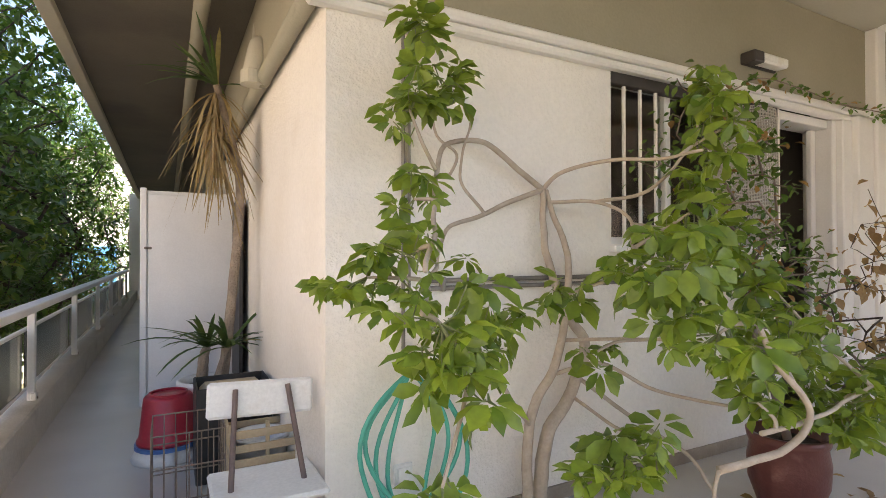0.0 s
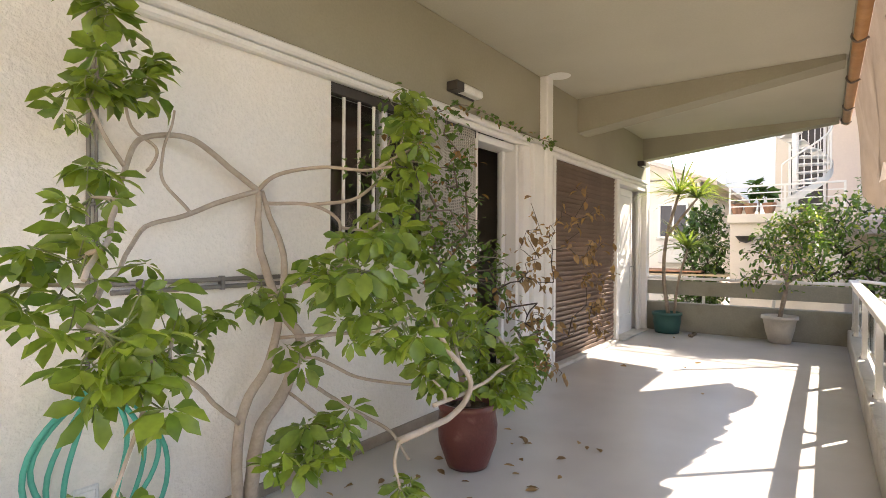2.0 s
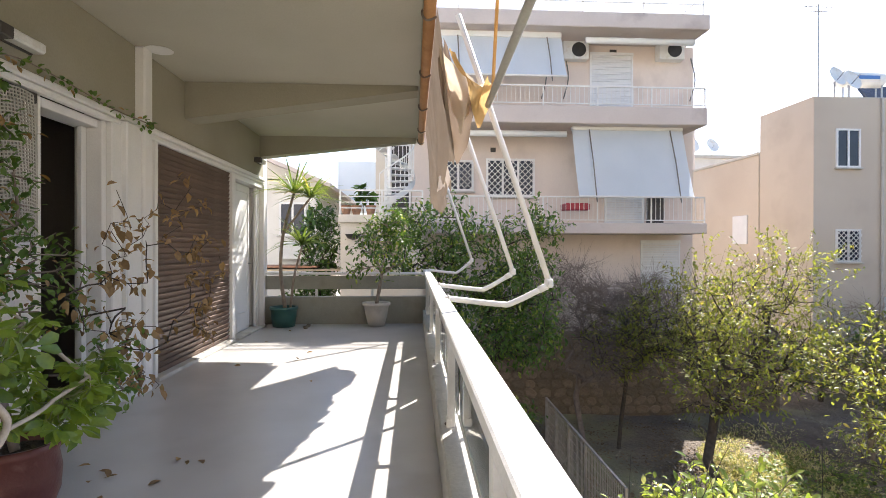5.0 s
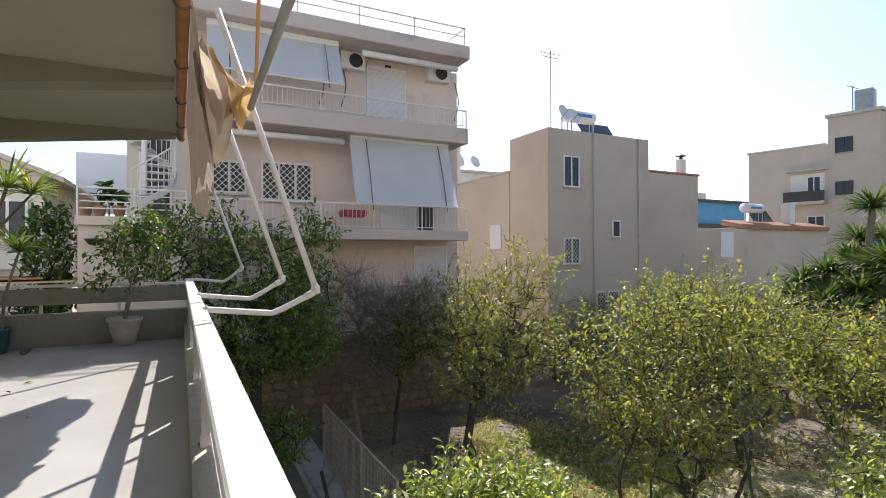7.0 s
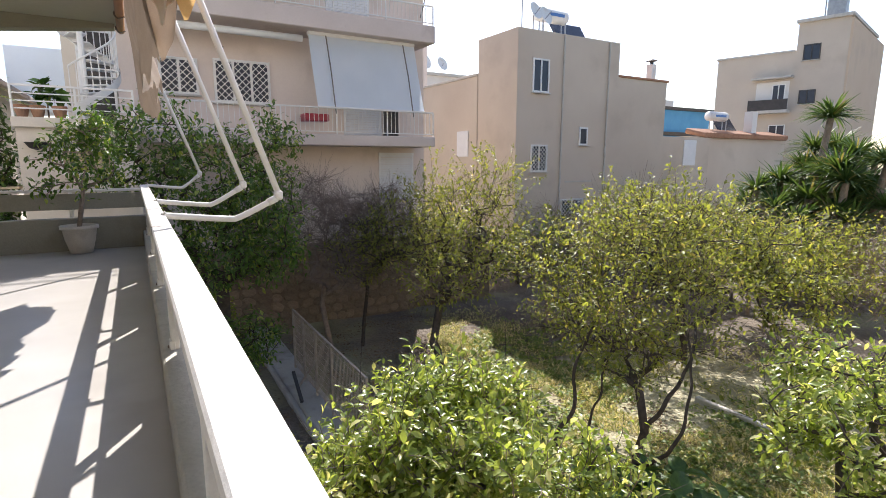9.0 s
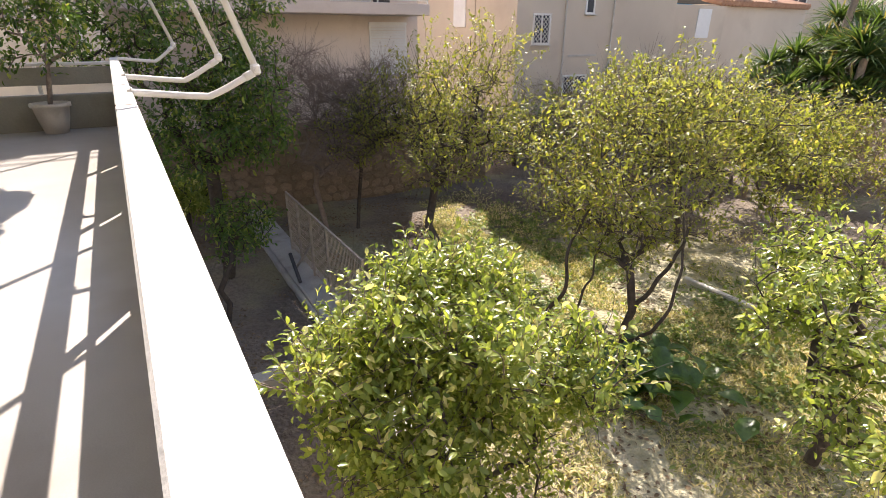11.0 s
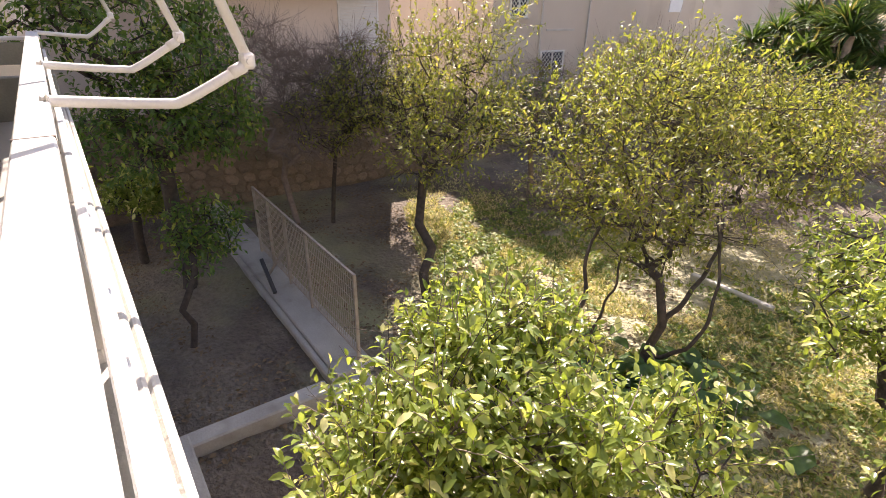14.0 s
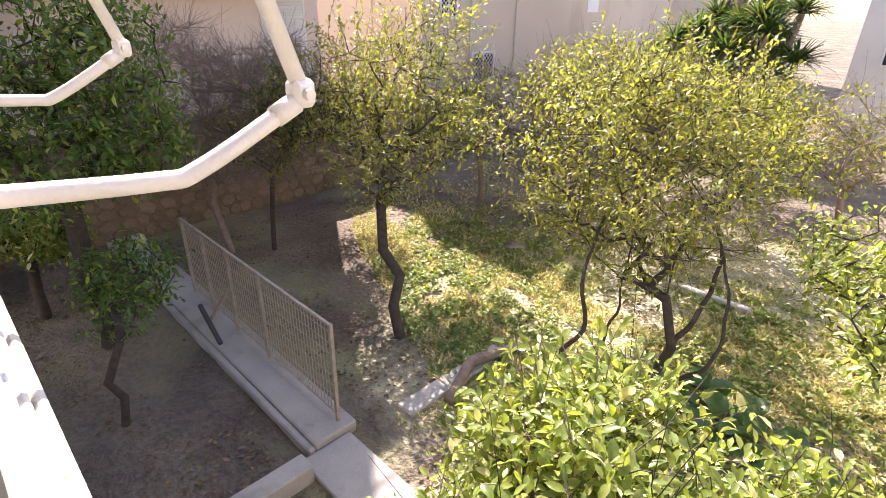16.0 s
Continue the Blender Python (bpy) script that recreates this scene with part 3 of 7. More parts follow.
# sliding shutter: frame and one board after another
sh = thing("sliding_shutter", (4.72, WY, 0.04), "closed brown slatted shutter in a white surround", "shutter")
SW, SH = 2.06, 2.27
part("shutter_frame", Geo().box(-0.03, 0.02, -0.03, 0.06, 0, SH, 0.006).box(SW - 0.02, SW + 0.02, -0.03, 0.06, 0, SH, 0.006).box(0.02, SW - 0.02, -0.03, 0.06, SH - 0.05, SH, 0.006), M_WHITE, sh, "white painted surround")
part("bottom_track", Geo().box(-0.02, SW + 0.01, -0.06, 0.09, -0.039, 0.0, 0.006), M_CONC, sh)
part("backing", Geo().box(0.02, SW - 0.02, 0.052, 0.06, 0.0, SH - 0.05), M_DARK, sh)
NSL = 40
pitch = (SH - 0.06) / NSL
slat = Geo().box(0.022, SW - 0.022, -0.006, 0.006, -pitch * 0.56, pitch * 0.56, 0.003, pose(0, 0, 0, 24)).mesh("slat")
for i in range(NSL):
    part("slat", slat, M_SHUTTER, sh, at=pose(0, 0.02, 0.005 + pitch * (i + 0.5)))

# second door with white leaves
d2 = thing("door_2", (6.81, WY, 0), "white balcony door with one leaf standing open", "door", kind="structure")
part("door_frame", Geo().box(0.0, 0.07, -0.03, 0.18, 0, 2.265, 0.006).box(1.33, 1.41, -0.05, 0.18, 0, 2.265, 0.006).box(0.07, 1.33, -0.03, 0.18, 2.2, 2.265, 0.006), M_WHITE, d2)
part("threshold", Geo().box(0.07, 1.33, -0.08, 0.2, -0.002, 0.03, 0.006), M_CONC, d2)
def door_leaf(x0, x1, y):
    g = Geo().box(x0, x0 + 0.08, y, y + 0.04, 0.03, 2.19, 0.006).box(x1 - 0.08, x1, y, y + 0.04, 0.03, 2.19, 0.006).box(x0 + 0.08, x1 - 0.08, y, y + 0.04, 0.03, 0.3, 0.006).box(x0 + 0.08, x1 - 0.08, y, y + 0.04, 2.08, 2.19, 0.006)
    g.box(x0 + 0.08, x1 - 0.08, y + 0.012, y + 0.028, 0.3, 2.08, 0.004)
    return g
part("leaf", door_leaf(0.38, 1.05, 0.09), M_WHITE, d2)
lf = part("leaf", door_leaf(0.0, 0.62, 0.0), M_WHITE, d2, at=pose(1.31, 0.05, 0, 0, 0, 100))
part("handle", Geo().tube(bend([(0.98, 0.09, 1.02), (0.98, 0.045, 1.02), (0.9, 0.045, 1.02)], 4), 0.009, 8), M_GREYMETAL, d2, "metal lever handle", True)
part("shutter_edge", Geo().box(1.14, 1.30, 0.02, 0.06, 0.03, 2.19, 0.006).box(1.195, 1.215, 0.005, 0.02, 0.03, 2.19), M_WHITE, d2)

# parapet across the far end
par = Geo().box(END, END + 0.16, -0.82, WY + 0.2, -0.2, 0.45, 0.01)
solid("parapet_wall", par, M_PARAPET, "grey green painted low parapet closing the balcony", "wall", "structure")
endrail = thing("end_railing", (END + 0.08, 0.6, 0.45), "painted panel railing standing on the low parapet", "railing")
part("panel", Geo().box(-0.025, 0.025, -1.38, 1.4, 0.12, 0.34, 0.006), M_PARAPET, endrail, "grey green board panel")
part("rail", Geo().box(-0.03, 0.03, -1.38, 1.4, 0.36, 0.40, 0.008), M_RAIL, endrail, "white painted top rail")
for y in (-1.34, -0.42, 0.5, 1.36):
    part("post", Geo().box(-0.02, 0.02, y - 0.02, y + 0.02, 0, 0.38, 0.004), M_RAIL, endrail, "white painted post")

# kerb and railing along the open side
g = Geo().box(-1.36, END, -0.815, -0.66, -0.2, 0.23, 0.012).box(-1.36, END, -0.85, -0.815, -0.2, 0.205, 0.012)
solid("kerb", g, M_CONC, "worn white concrete kerb along the balcony edge", "kerb", "structure")
solid("slab_face", Geo().box(-1.4, END + 0.16, -0.80, -0.68, -0.5, -0.2), M_CONC, "concrete face of the balcony slab", "wall", "structure")


def railing(name, length, label, posts, spec_panel=True):
    """Railing along +x from the origin: flat top rail, middle rail, posts with feet, wired glass panels."""
    r = thing(name, (0, 0, 0), label, "railing")
    part("top_rail", Geo().box(0, length, -0.038, 0.062, 0.62, 0.67, 0.006), M_RAIL, r)
    part("middle_rail", Geo().box(0, length, -0.062, -0.036, 0.47, 0.495, 0.004), M_RAIL, r)
    part("bottom_rail", Geo().box(0, length, -0.060, -0.038, 0.05, 0.075, 0.004), M_RAIL, r)
    post = Geo().box(-0.028, 0.028, -0.022, 0.022, 0.0, 0.62, 0.004).box(-0.034, 0.034, 0.0, 0.03, -0.03, 0.05, 0.004).mesh("post")
    bolt = Geo().lathe([(0.009, 0.0), (0.009, 0.006), (0.004, 0.009)], 8).mesh("bolt")
    for x in posts:
        p = part("post", post, M_RAIL, r, at=pose(x, 0, 0))
        part("bolt", bolt, M_STEEL, p, at=pose(0, 0.03, 0.012, -90))
    for a, b in zip(posts, posts[1:]):
        pane = part("panel", Geo().box(a + 0.04, b - 0.04, -0.052, -0.046, 0.075, 0.47), M_FROST, r, "greyish wired glass panel")
    return r


rl = railing("balcony_railing", 9.72, "white painted steel railing with wired glass panels on a kerb", [1.36 + x for x in (-1.3, -0.7, 1.0, 2.71, 4.41, 6.1, 7.75, 8.3)])
rl.matrix_world = pose(-1.36, -0.73, 0.23)
part("rail_seam", Geo().box(4.18, 4.186, -0.0395, 0.0635, 0.618, 0.6715), M_STEEL, rl, "dark joint in the rail")

# passage side: kerb, railing
g = Geo().box(-1.50, -1.30, -0.82, 17.0, -0.2, 0.25, 0.012)
solid("kerb_west", g, M_CONC, "concrete kerb of the side passage", "kerb", "structure")
rw = railing("passage_railing", 14.4, "white painted railing with wired glass panels along the passage", [0.1, 1.9, 3.75, 5.6, 7.6, 9.48, 11.3, 13.1, 14.3])
rw.matrix_world = pose(-1.37, 13.85, 0.25, 0, 0, -90)
solid("wall_passage_end", Geo().box(-1.5, 0.2, 17.0, 17.2, -0.2, 3.0), M_PLASTER, "plain wall at the end of the passage", "wall", "structure")

# ---- fixtures on the wall ----
def wall_lamp(x, z, w, label):
    l = thing("wall_lamp", (x, WY - 0.05, z), label, "lamp", group="wall lamps")
    part("body", Geo().box(0, w * 0.28, -0.10, 0, -0.036, 0.036, 0.006).box(w * 0.28, w, -0.02, 0, -0.036, 0.036, 0.004), M_DARK, l, "dark brown lamp body")
    part("diffuser", Geo().box(w * 0.28, w, -0.105, -0.02, -0.032, 0.032, 0.012), M_WHITEPL, l, "white opal diffuser")
    return l


wall_lamp(2.70, 2.50, 0.36, "brown box wall lamp with a white opal diffuser")
wall_lamp(7.62, 2.58, 0.30, "small brown and white box wall lamp")

pp = thing("wall_pipe", (0.37, WY, 0.75), "thin grey conduit running up the wall", "pipe")
part("pipe", Geo().tube([(0, -0.012, 0), (0, -0.012, 1.52)], 0.009, 8), M_PIPE, pp)
part("pipe", Geo().tube([(0.028, -0.012, 0.3), (0.028, -0.012, 1.52)], 0.007, 8), M_PIPE, pp)
for z in (0.2, 0.7, 1.2):
    part("clip", Geo().box(-0.015, 0.045, -0.024, 0, z, z + 0.012, 0.002), M_PIPE, pp)
part("stub", Geo().tube([(0.0, -0.012, 1.14), (0.16, -0.012, 1.14)], 0.007, 8), M_PIPE, pp)
pp2 = thing("water_pipe", (0.45, WY, 1.10), "pair of grey pipes clipped along the wall", "pipe")
for z in (0.0, 0.035):
    part("pipe", Geo().tube([(0, -0.016, z), (1.6, -0.016, z)], 0.011, 8), M_PIPE, pp2)
for x in (0.1, 0.47, 1.1):
    part("clip", Geo().box(x, x + 0.02, -0.034, 0, -0.014, 0.052, 0.003), M_PIPE, pp2)
sock = thing("wall_socket", (0.37, WY, 0.30), "round white socket low on the wall", "socket")
part("plate", Geo().box(-0.045, 0.045, -0.012, 0, -0.045, 0.045, 0.01), M_WHITEPL, sock)
part("cover", Geo().box(-0.03, 0.03, -0.02, -0.012, -0.03, 0.03, 0.006), M_WHITEPL, sock)

hz = thing("garden_hose", (0.38, WY - 0.06, 0.72), "green rubber hose looped over a wall hook", "hose")
for k, (w, dn) in enumerate(((0.10, 0.62), (0.15, 0.66), (0.20, 0.58), (0.24, 0.70))):
    loop = []
    for a_ in np.linspace(0.5 * math.pi, 2.5 * math.pi, 22):
        up_ = max(0.0, math.sin(a_))
        loop.append((w * math.cos(a_) * (1 - 0.45 * up_ ** 2) + 0.02 * math.sin(3 * a_ + k), -0.02 - 0.014 * k, 0.04 + 0.006 * k - dn / 2 + dn / 2 * math.sin(a_)))
    part("loop", Geo().tube(bend(loop, 2), 0.010, 8), M_HOSE, hz, smooth=True)
part("hook", Geo().tube(bend([(0, 0.06, 0.03), (0, -0.03, 0.035), (0, -0.07, 0.06)], 4), 0.008, 8), M_STEEL, hz)

# air duct and gutter above the passage
dk = thing("vent_pipe", (-0.02, 3.2, 2.42), "cream plastic vent pipe bent down from the passage ceiling", "pipe")
part("pipe", Geo().tube(bend([(0.05, 0.35, 0.40), (0.02, 0.2, 0.16), (-0.02, 0.0, 0.12), (-0.06, -0.02, -0.06), (-0.06, -0.02, -0.12)], 5), 0.062, 16), M_CEIL, dk, smooth=True)
part("collar", Geo().lathe([(0.074, -0.13), (0.074, -0.05), (0.064, -0.045)], 18, (-0.06, -0.02, 0)), M_CEIL, dk)
gut = thing("ceiling_gutter", (-0.35, 1.95, 2.86), "grey painted pipe fixed under the passage ceiling", "pipe")
part("pipe", Geo().tube([(0, -0.3, 0.0), (0.0, 14.0, 0.0)], 0.05, 12), M_OLIVE, gut, smooth=True)

eg = thing("eaves_pipe", (0.0, WY + 0.02, 2.335), "olive painted pipe along the top of the passage wall", "pipe")
part("pipe", Geo().tube([(-0.02, -0.02, 0), (-0.02, 14.5, 0)], 0.045, 14), M_OLIVE, eg, smooth=True)
for y in (1.2, 3.2, 5.4, 8.0):
    part("collar", Geo().tube([(-0.02, y, 0), (-0.02, y + 0.05, 0)], 0.052, 14), M_OLIVE, eg, smooth=True)

# ---- awning: roll tube, torn cloth, drop arms ----
aw = thing("awning", (3.2, -0.62, 2.93), "torn beige awning cloth hanging from a brown roll tube", "awning")
part("roll_tube", Geo().tube([(-0.1, 0, 0), (4.75, 0, 0)], 0.045, 14), M_AWNTUBE, aw, "brown roll tube", True)
for x in (0.15, 1.4, 2.6, 3.8, 4.6):
    part("bracket", Geo().tube(bend([(x, 0.01, 0.055), (x, 0.055, 0.0), (x, 0.02, -0.055), (x, -0.05, -0.03)], 4), 0.009, 8), M_STEEL, aw)
rng = np.random.RandomState(11)
rows = []
NC, NR = 90, 16
for r in range(NR + 1):
    row = []
    for c_ in range(NC + 1):
        u = c_ / NC
        x = 0.10 + 3.75 * u
        ragged = 0.86 + 0.24 * min(1, u / 0.3) + 0.05 * math.sin(9.0 * u + 0.5) + 0.06 * math.sin(23 * u + 1) + 0.11 * noise.noise((x * 5, 3.1, 0)) + 0.10 * noise.noise((x * 13, 7.7, 0))
        v = r / NR
        sway = 0.05 * math.sin(19 * u + 2.2 * v) + 0.06 * math.sin(7 * u) * v + 0.03 * noise.noise((x * 3, v * 2, 1))
        row.append((x + 0.05 * v * math.sin(31 * u), -0.05 - 0.16 * v + sway * v, 0.02 - ragged * v))
    rows.append(row)
part("cloth", Geo().sheet(rows), M_AWN, aw, "sun-bleached ragged cloth", True)
# torn cloth slung between the tube and the front bar
def sling(a, c, drop, sag, tip, wob, nu=22, nv=12):
    rows = []
    for j in range(nv + 1):
        v = j / nv
        row = []
        for i in range(nu + 1):
            u = i / nu
            p = Vector(a).lerp(Vector(c), u)
            ln = drop * max(0.04, 1 - abs(u - tip) * 1.7) * (1 + 0.25 * noise.noise((u * 6, wob, 0)))
            row.append((p.x + 0.07 * math.sin(9 * u + wob) * (0.3 + v) + 0.03 * noise.noise((u * 9, v * 4, wob)), p.y + 0.03 * math.sin(7 * u + 3 * v + wob), p.z - sag * 4 * u * (1 - u) - ln * v))
        rows.append(row)
    return Geo().sheet(rows)


part("torn_end", sling((0.15, -0.10, -0.22), (0.18, -0.43, -0.48), 0.50, 0.10, 0.30, 1.0), M_AWNPALE, aw, "pale torn cloth end", True)
part("torn_flap", sling((0.30, -0.08, -0.12), (0.22, -0.36, -0.52), 0.62, 0.12, 0.42, 4.0), M_AWN, aw, "", True)
part("torn_flap", sling((0.05, -0.16, -0.28), (0.14, -0.44, -0.44), 0.26, 0.16, 0.75, 7.0), M_AWNIN, aw, "", True)
part("front_bar", Geo().tube([(0.18, -0.42, -0.64), (-3.4, -0.36, -0.50)], 0.024, 12), M_CONC, aw, "greyish front bar", True)
part("strap", Geo().tube(bend([(0.12, -0.44, -0.62), (0.0, -0.44, -0.3), (-0.45, -0.40, 0.12)], 4), 0.012, 8), M_AWNIN, aw)


def drop_arm(x, yj, zj):
    j = Vector((0, yj + 0.76, zj - 0.895))
    k = Vector((0.01, -0.45, -0.05))
    a = part("arm", Geo().tube(bend([(0, 0.02, 0.0), (0.0, -0.05, -0.005), tuple(k * 0.85), tuple(k + (j - k) * 0.12), tuple(j)], 5), 0.022, 12), M_RAIL, aw, "white folding arm clamped to the railing", True, pose(x - 3.2, -0.14, -2.035))
    top = j + Vector((0.02, 0.68, 2.0))
    part("upper_arm", Geo().tube([j + Vector((0, 0.0, 0.03)), top], 0.022, 12), M_RAIL, a, smooth=True)
    part("joint", Geo().box(-0.03, 0.03, j.y - 0.03, j.y + 0.03, j.z - 0.02, j.z + 0.05, 0.012), M_RAIL, a)
    part("pin", Geo().tube([j + Vector((-0.05, 0, 0.015)), j + Vector((0.05, 0, 0.015))], 0.014, 10), M_RAIL, a)
    part("sleeve", Geo().tube([j + (k - j) * 0.05, j + (k - j) * 0.25], 0.027, 12), M_RAIL, a, smooth=True)
    part("clamp", Geo().box(-0.04, 0.04, -0.012, 0.0, -0.06, 0.03, 0.006), M_RAIL, a)


drop_arm(3.50, -1.515, 0.993)
drop_arm(4.85, -1.50, 1.013)
drop_arm(8.2, -1.46, 1.04)

# ---- things in the passage ----
lk = thing("tall_cupboard", (-0.74, 4.80, 0.0), "tall narrow white metal cupboard standing across the passage", "cupboard")
part("body", Geo().box(0, 0.72, 0.0, 0.5, 0.06, 1.79, 0.008), M_WHITE, lk)
part("door", Geo().box(0.06, 0.71, -0.02, -0.002, 0.09, 1.76, 0.006), M_WHITE, lk)
part("edge_post", Geo().box(0.0, 0.05, -0.025, -0.002, 0.0, 1.81, 0.006), M_WHITE, lk)
part("latch", Geo().box(0.03, 0.085, -0.032, -0.02, 1.30, 1.32, 0.003), M_STEEL, lk)
part("plinth", Geo().box(0.02, 0.68, 0.02, 0.48, 0, 0.06), M_WHITE, lk)
solid("dark_board", Geo().box(0, 0.03, 0, 0.5, 0, 1.7, 0.005), M_DARK, "dark board leaning in the gap by the wall", "board", loc=(-0.04, 4.2, 0))

ch = thing("folding_chair", (-0.20, 2.02, 0), "folding chair with white seat and back on brown tube legs", "chair")
part("backrest", Geo().box(-0.205, 0.205, -0.012, 0.012, -0.07, 0.07, 0.011), M_WHITEPL, ch, "white back panel", at=pose(0, 0.02, 0.675, -8, 2.5, 0))
part("seat", Geo().box(-0.20, 0.20, -0.19, 0.17, 0.365, 0.39, 0.012), M_WHITEPL, ch, "white seat panel", at=pose(0, -0.10, 0, 0, 0, 0))
for s in (-1, 1):
    part("leg", Geo().tube([(s * 0.17, -0.33, 0.005), (s * 0.10, 0.01, 0.72)], 0.011, 10), M_CHAIRLEG, ch)
    part("leg", Geo().tube([(s * 0.15, 0.16, 0.005), (s * 0.15, -0.20, 0.37)], 0.011, 10), M_CHAIRLEG, ch)
part("stretcher", Geo().tube([(-0.16, -0.29, 0.1), (0.16, -0.29, 0.1)], 0.008, 8), M_CHAIRLEG, ch)
part("stretcher", Geo().tube([(-0.15, 0.12, 0.05), (0.15, 0.12, 0.05)], 0.008, 8), M_CHAIRLEG, ch)

bk = thing("red_tub", (-0.53, 3.52, 0.10), "upturned red plastic tub on a pale basin", "tub")
part("shell", Geo().lathe([(0.168, 0.0), (0.176, 0.0), (0.176, 0.02), (0.164, 0.03), (0.138, 0.27), (0.125, 0.285), (0.0, 0.288)], 32, cap=False), M_RED, bk, smooth=True)
part("foot_ring", Geo().lathe([(0.10, 0.28), (0.10, 0.30), (0.11, 0.30), (0.11, 0.28)], 28, cap=False), M_RED, bk)
bs = thing("basin", (-0.53, 3.52, 0.0), "upturned white basin with a blue rim", "basin")
part("bowl", Geo().lathe([(0.20, 0.0), (0.205, 0.01), (0.17, 0.085), (0.0, 0.086)], 28), M_WHITEPL, bs, smooth=True)
part("rim", Geo().lathe([(0.172, 0.07), (0.186, 0.075), (0.186, 0.098), (0.172, 0.099)], 28), M_BLUE, bs, "blue rim")


def basket(x, y, w, d, h, mat, name, label, bars=7, turn=0):
    b = thing(name, (x, y, 0), label, "crate", turn=turn)
    for z in np.linspace(0.02, h, 4):
        part("rim", Geo().tube([(0, 0, z), (w, 0, z), (w, d, z), (0, d, z), (0, 0, z)], 0.004, 6), mat, b)
    for i in range(bars):
        f = i / (bars - 1)
        for p, q in (((w * f, 0), (w * f, 0)), ((w * f, d), (w * f, d))):
            part("wire", Geo().tube([(p[0], p[1], 0.0), (q[0], q[1], h)], 0.003, 5), mat, b)
    for i in range(1, 4):
        for xx in (0, w):
            part("wire", Geo().tube([(xx, d * i / 4, 0.0), (xx, d * i / 4, h)], 0.003, 5), mat, b)
    return b


basket(-0.60, 2.42, 0.30, 0.35, 0.46, M_STEEL, "wire_basket", "rusty wire basket by the chair")
cr = thing("slatted_crate", (-0.28, 2.5, 0), "tan slatted plastic crate", "crate")
for i in range(6):
    part("slat", Geo().box(0, 0.36, -0.012, 0.0, 0.03 + 0.068 * i, 0.068 + 0.068 * i, 0.003), M_CARD, cr)
    part("slat", Geo().box(0, 0.36, 0.38, 0.392, 0.03 + 0.068 * i, 0.068 + 0.068 * i, 0.003), M_CARD, cr)
for x in (0, 0.17, 0.34):
    part("upright", Geo().box(x, x + 0.02, 0.0, 0.012, 0, 0.44, 0.003), M_CARD, cr)
for x in (-0.002, 0.35):
    part("side", Geo().box(x, x + 0.012, 0.012, 0.38, 0.03, 0.43, 0.003), M_CARD, cr)
bc = thing("black_crate", (-0.40, 2.95, 0), "black plastic crate holding clutter", "crate")
part("body", Geo().box(0, 0.40, 0, 0.012, 0, 0.52, 0.004).box(0, 0.40, 0.33, 0.342, 0, 0.52, 0.004).box(0, 0.012, 0.012, 0.33, 0, 0.52, 0.004).box(0.388, 0.40, 0.012, 0.33, 0, 0.52, 0.004).box(0.012, 0.388, 0.012, 0.33, 0, 0.02), M_BLACKPL, bc)
part("filling", Geo().box(0.03, 0.37, 0.03, 0.31, 0.02, 0.5, 0.03), M_CARD, bc, "tan cardboard box")
pail = thing("white_pail", (-0.1, 2.72, 0), "white plastic pail by the wall", "pail")
part("shell", Geo().lathe([(0.0, 0.0), (0.11, 0.0), (0.14, 0.30), (0.147, 0.30), (0.147, 0.315), (0.13, 0.315), (0.105, 0.02), (0, 0.02)], 26, cap=False), M_WHITEPL, pail, smooth=True)
part("bail", Geo().tube(bend([(-0.14, 0, 0.3), (-0.1, -0.1, 0.36), (0.1, -0.1, 0.36), (0.14, 0, 0.3)], 5), 0.004, 6), M_STEEL, pail)

# ---- potted plants on the balcony ----
def pot(name, x, y, profile, mat, label, soil_r, soil_z, saucer=False):
    p = thing(name, (x, y, 0), label, "plant pot")
    part("shell", Geo().lathe(profile, 36, cap=False), mat, p, smooth=True)
    part("soil", Geo().lathe([(0.0, soil_z), (soil_r * 0.5, soil_z + 0.012), (soil_r, soil_z)], 24, cap=False), M_SOIL, p)
    if saucer:
        part("saucer", Geo().lathe([(0.0, 0.0), (soil_r * 0.95, 0.0), (soil_r * 1.1, 0.03), (soil_r * 1.02, 0.03), (soil_r * 0.9, 0.012), (0, 0.012)], 32, cap=False), mat, p, smooth=True)
    return p


def pot_profile(rb, rt, h, rim=0.02):
    return [(0, 0.004), (rb, 0.004), (rb + (rt - rb) * 0.5 + 0.012, h * 0.5), (rt, h - 0.05), (rt + rim, h - 0.045), (rt + rim, h), (rt - 0.008, h), (rt - 0.02, h - 0.06), (rb, 0.03)]


pot("clay_pot", 2.14, 1.30, [(0, 0.004), (0.12, 0.004), (0.13, 0.03), (0.172, 0.15), (0.178, 0.25), (0.165, 0.33), (0.175, 0.345), (0.182, 0.385), (0.16, 0.385), (0.15, 0.33), (0.14, 0.1)], M_TERRA, "dark red glazed clay pot of a climbing shrub", 0.15, 0.34)
pot("concrete_pot", 8.13, 0.09, pot_profile(0.13, 0.20, 0.38, 0.025), M_CREAMPOT, "cream concrete flower pot by the parapet", 0.19, 0.33)
pot("plastic_pot", 8.12, 1.56, pot_profile(0.17, 0.20, 0.32, 0.02), M_GREENPOT, "dark green plastic plant pot", 0.185, 0.27)
pot("yucca_pot", -0.30, 3.70, pot_profile(0.13, 0.17, 0.42, 0.015), M_WHITEPL, "white plastic pot of a tall yucca", 0.155, 0.37)


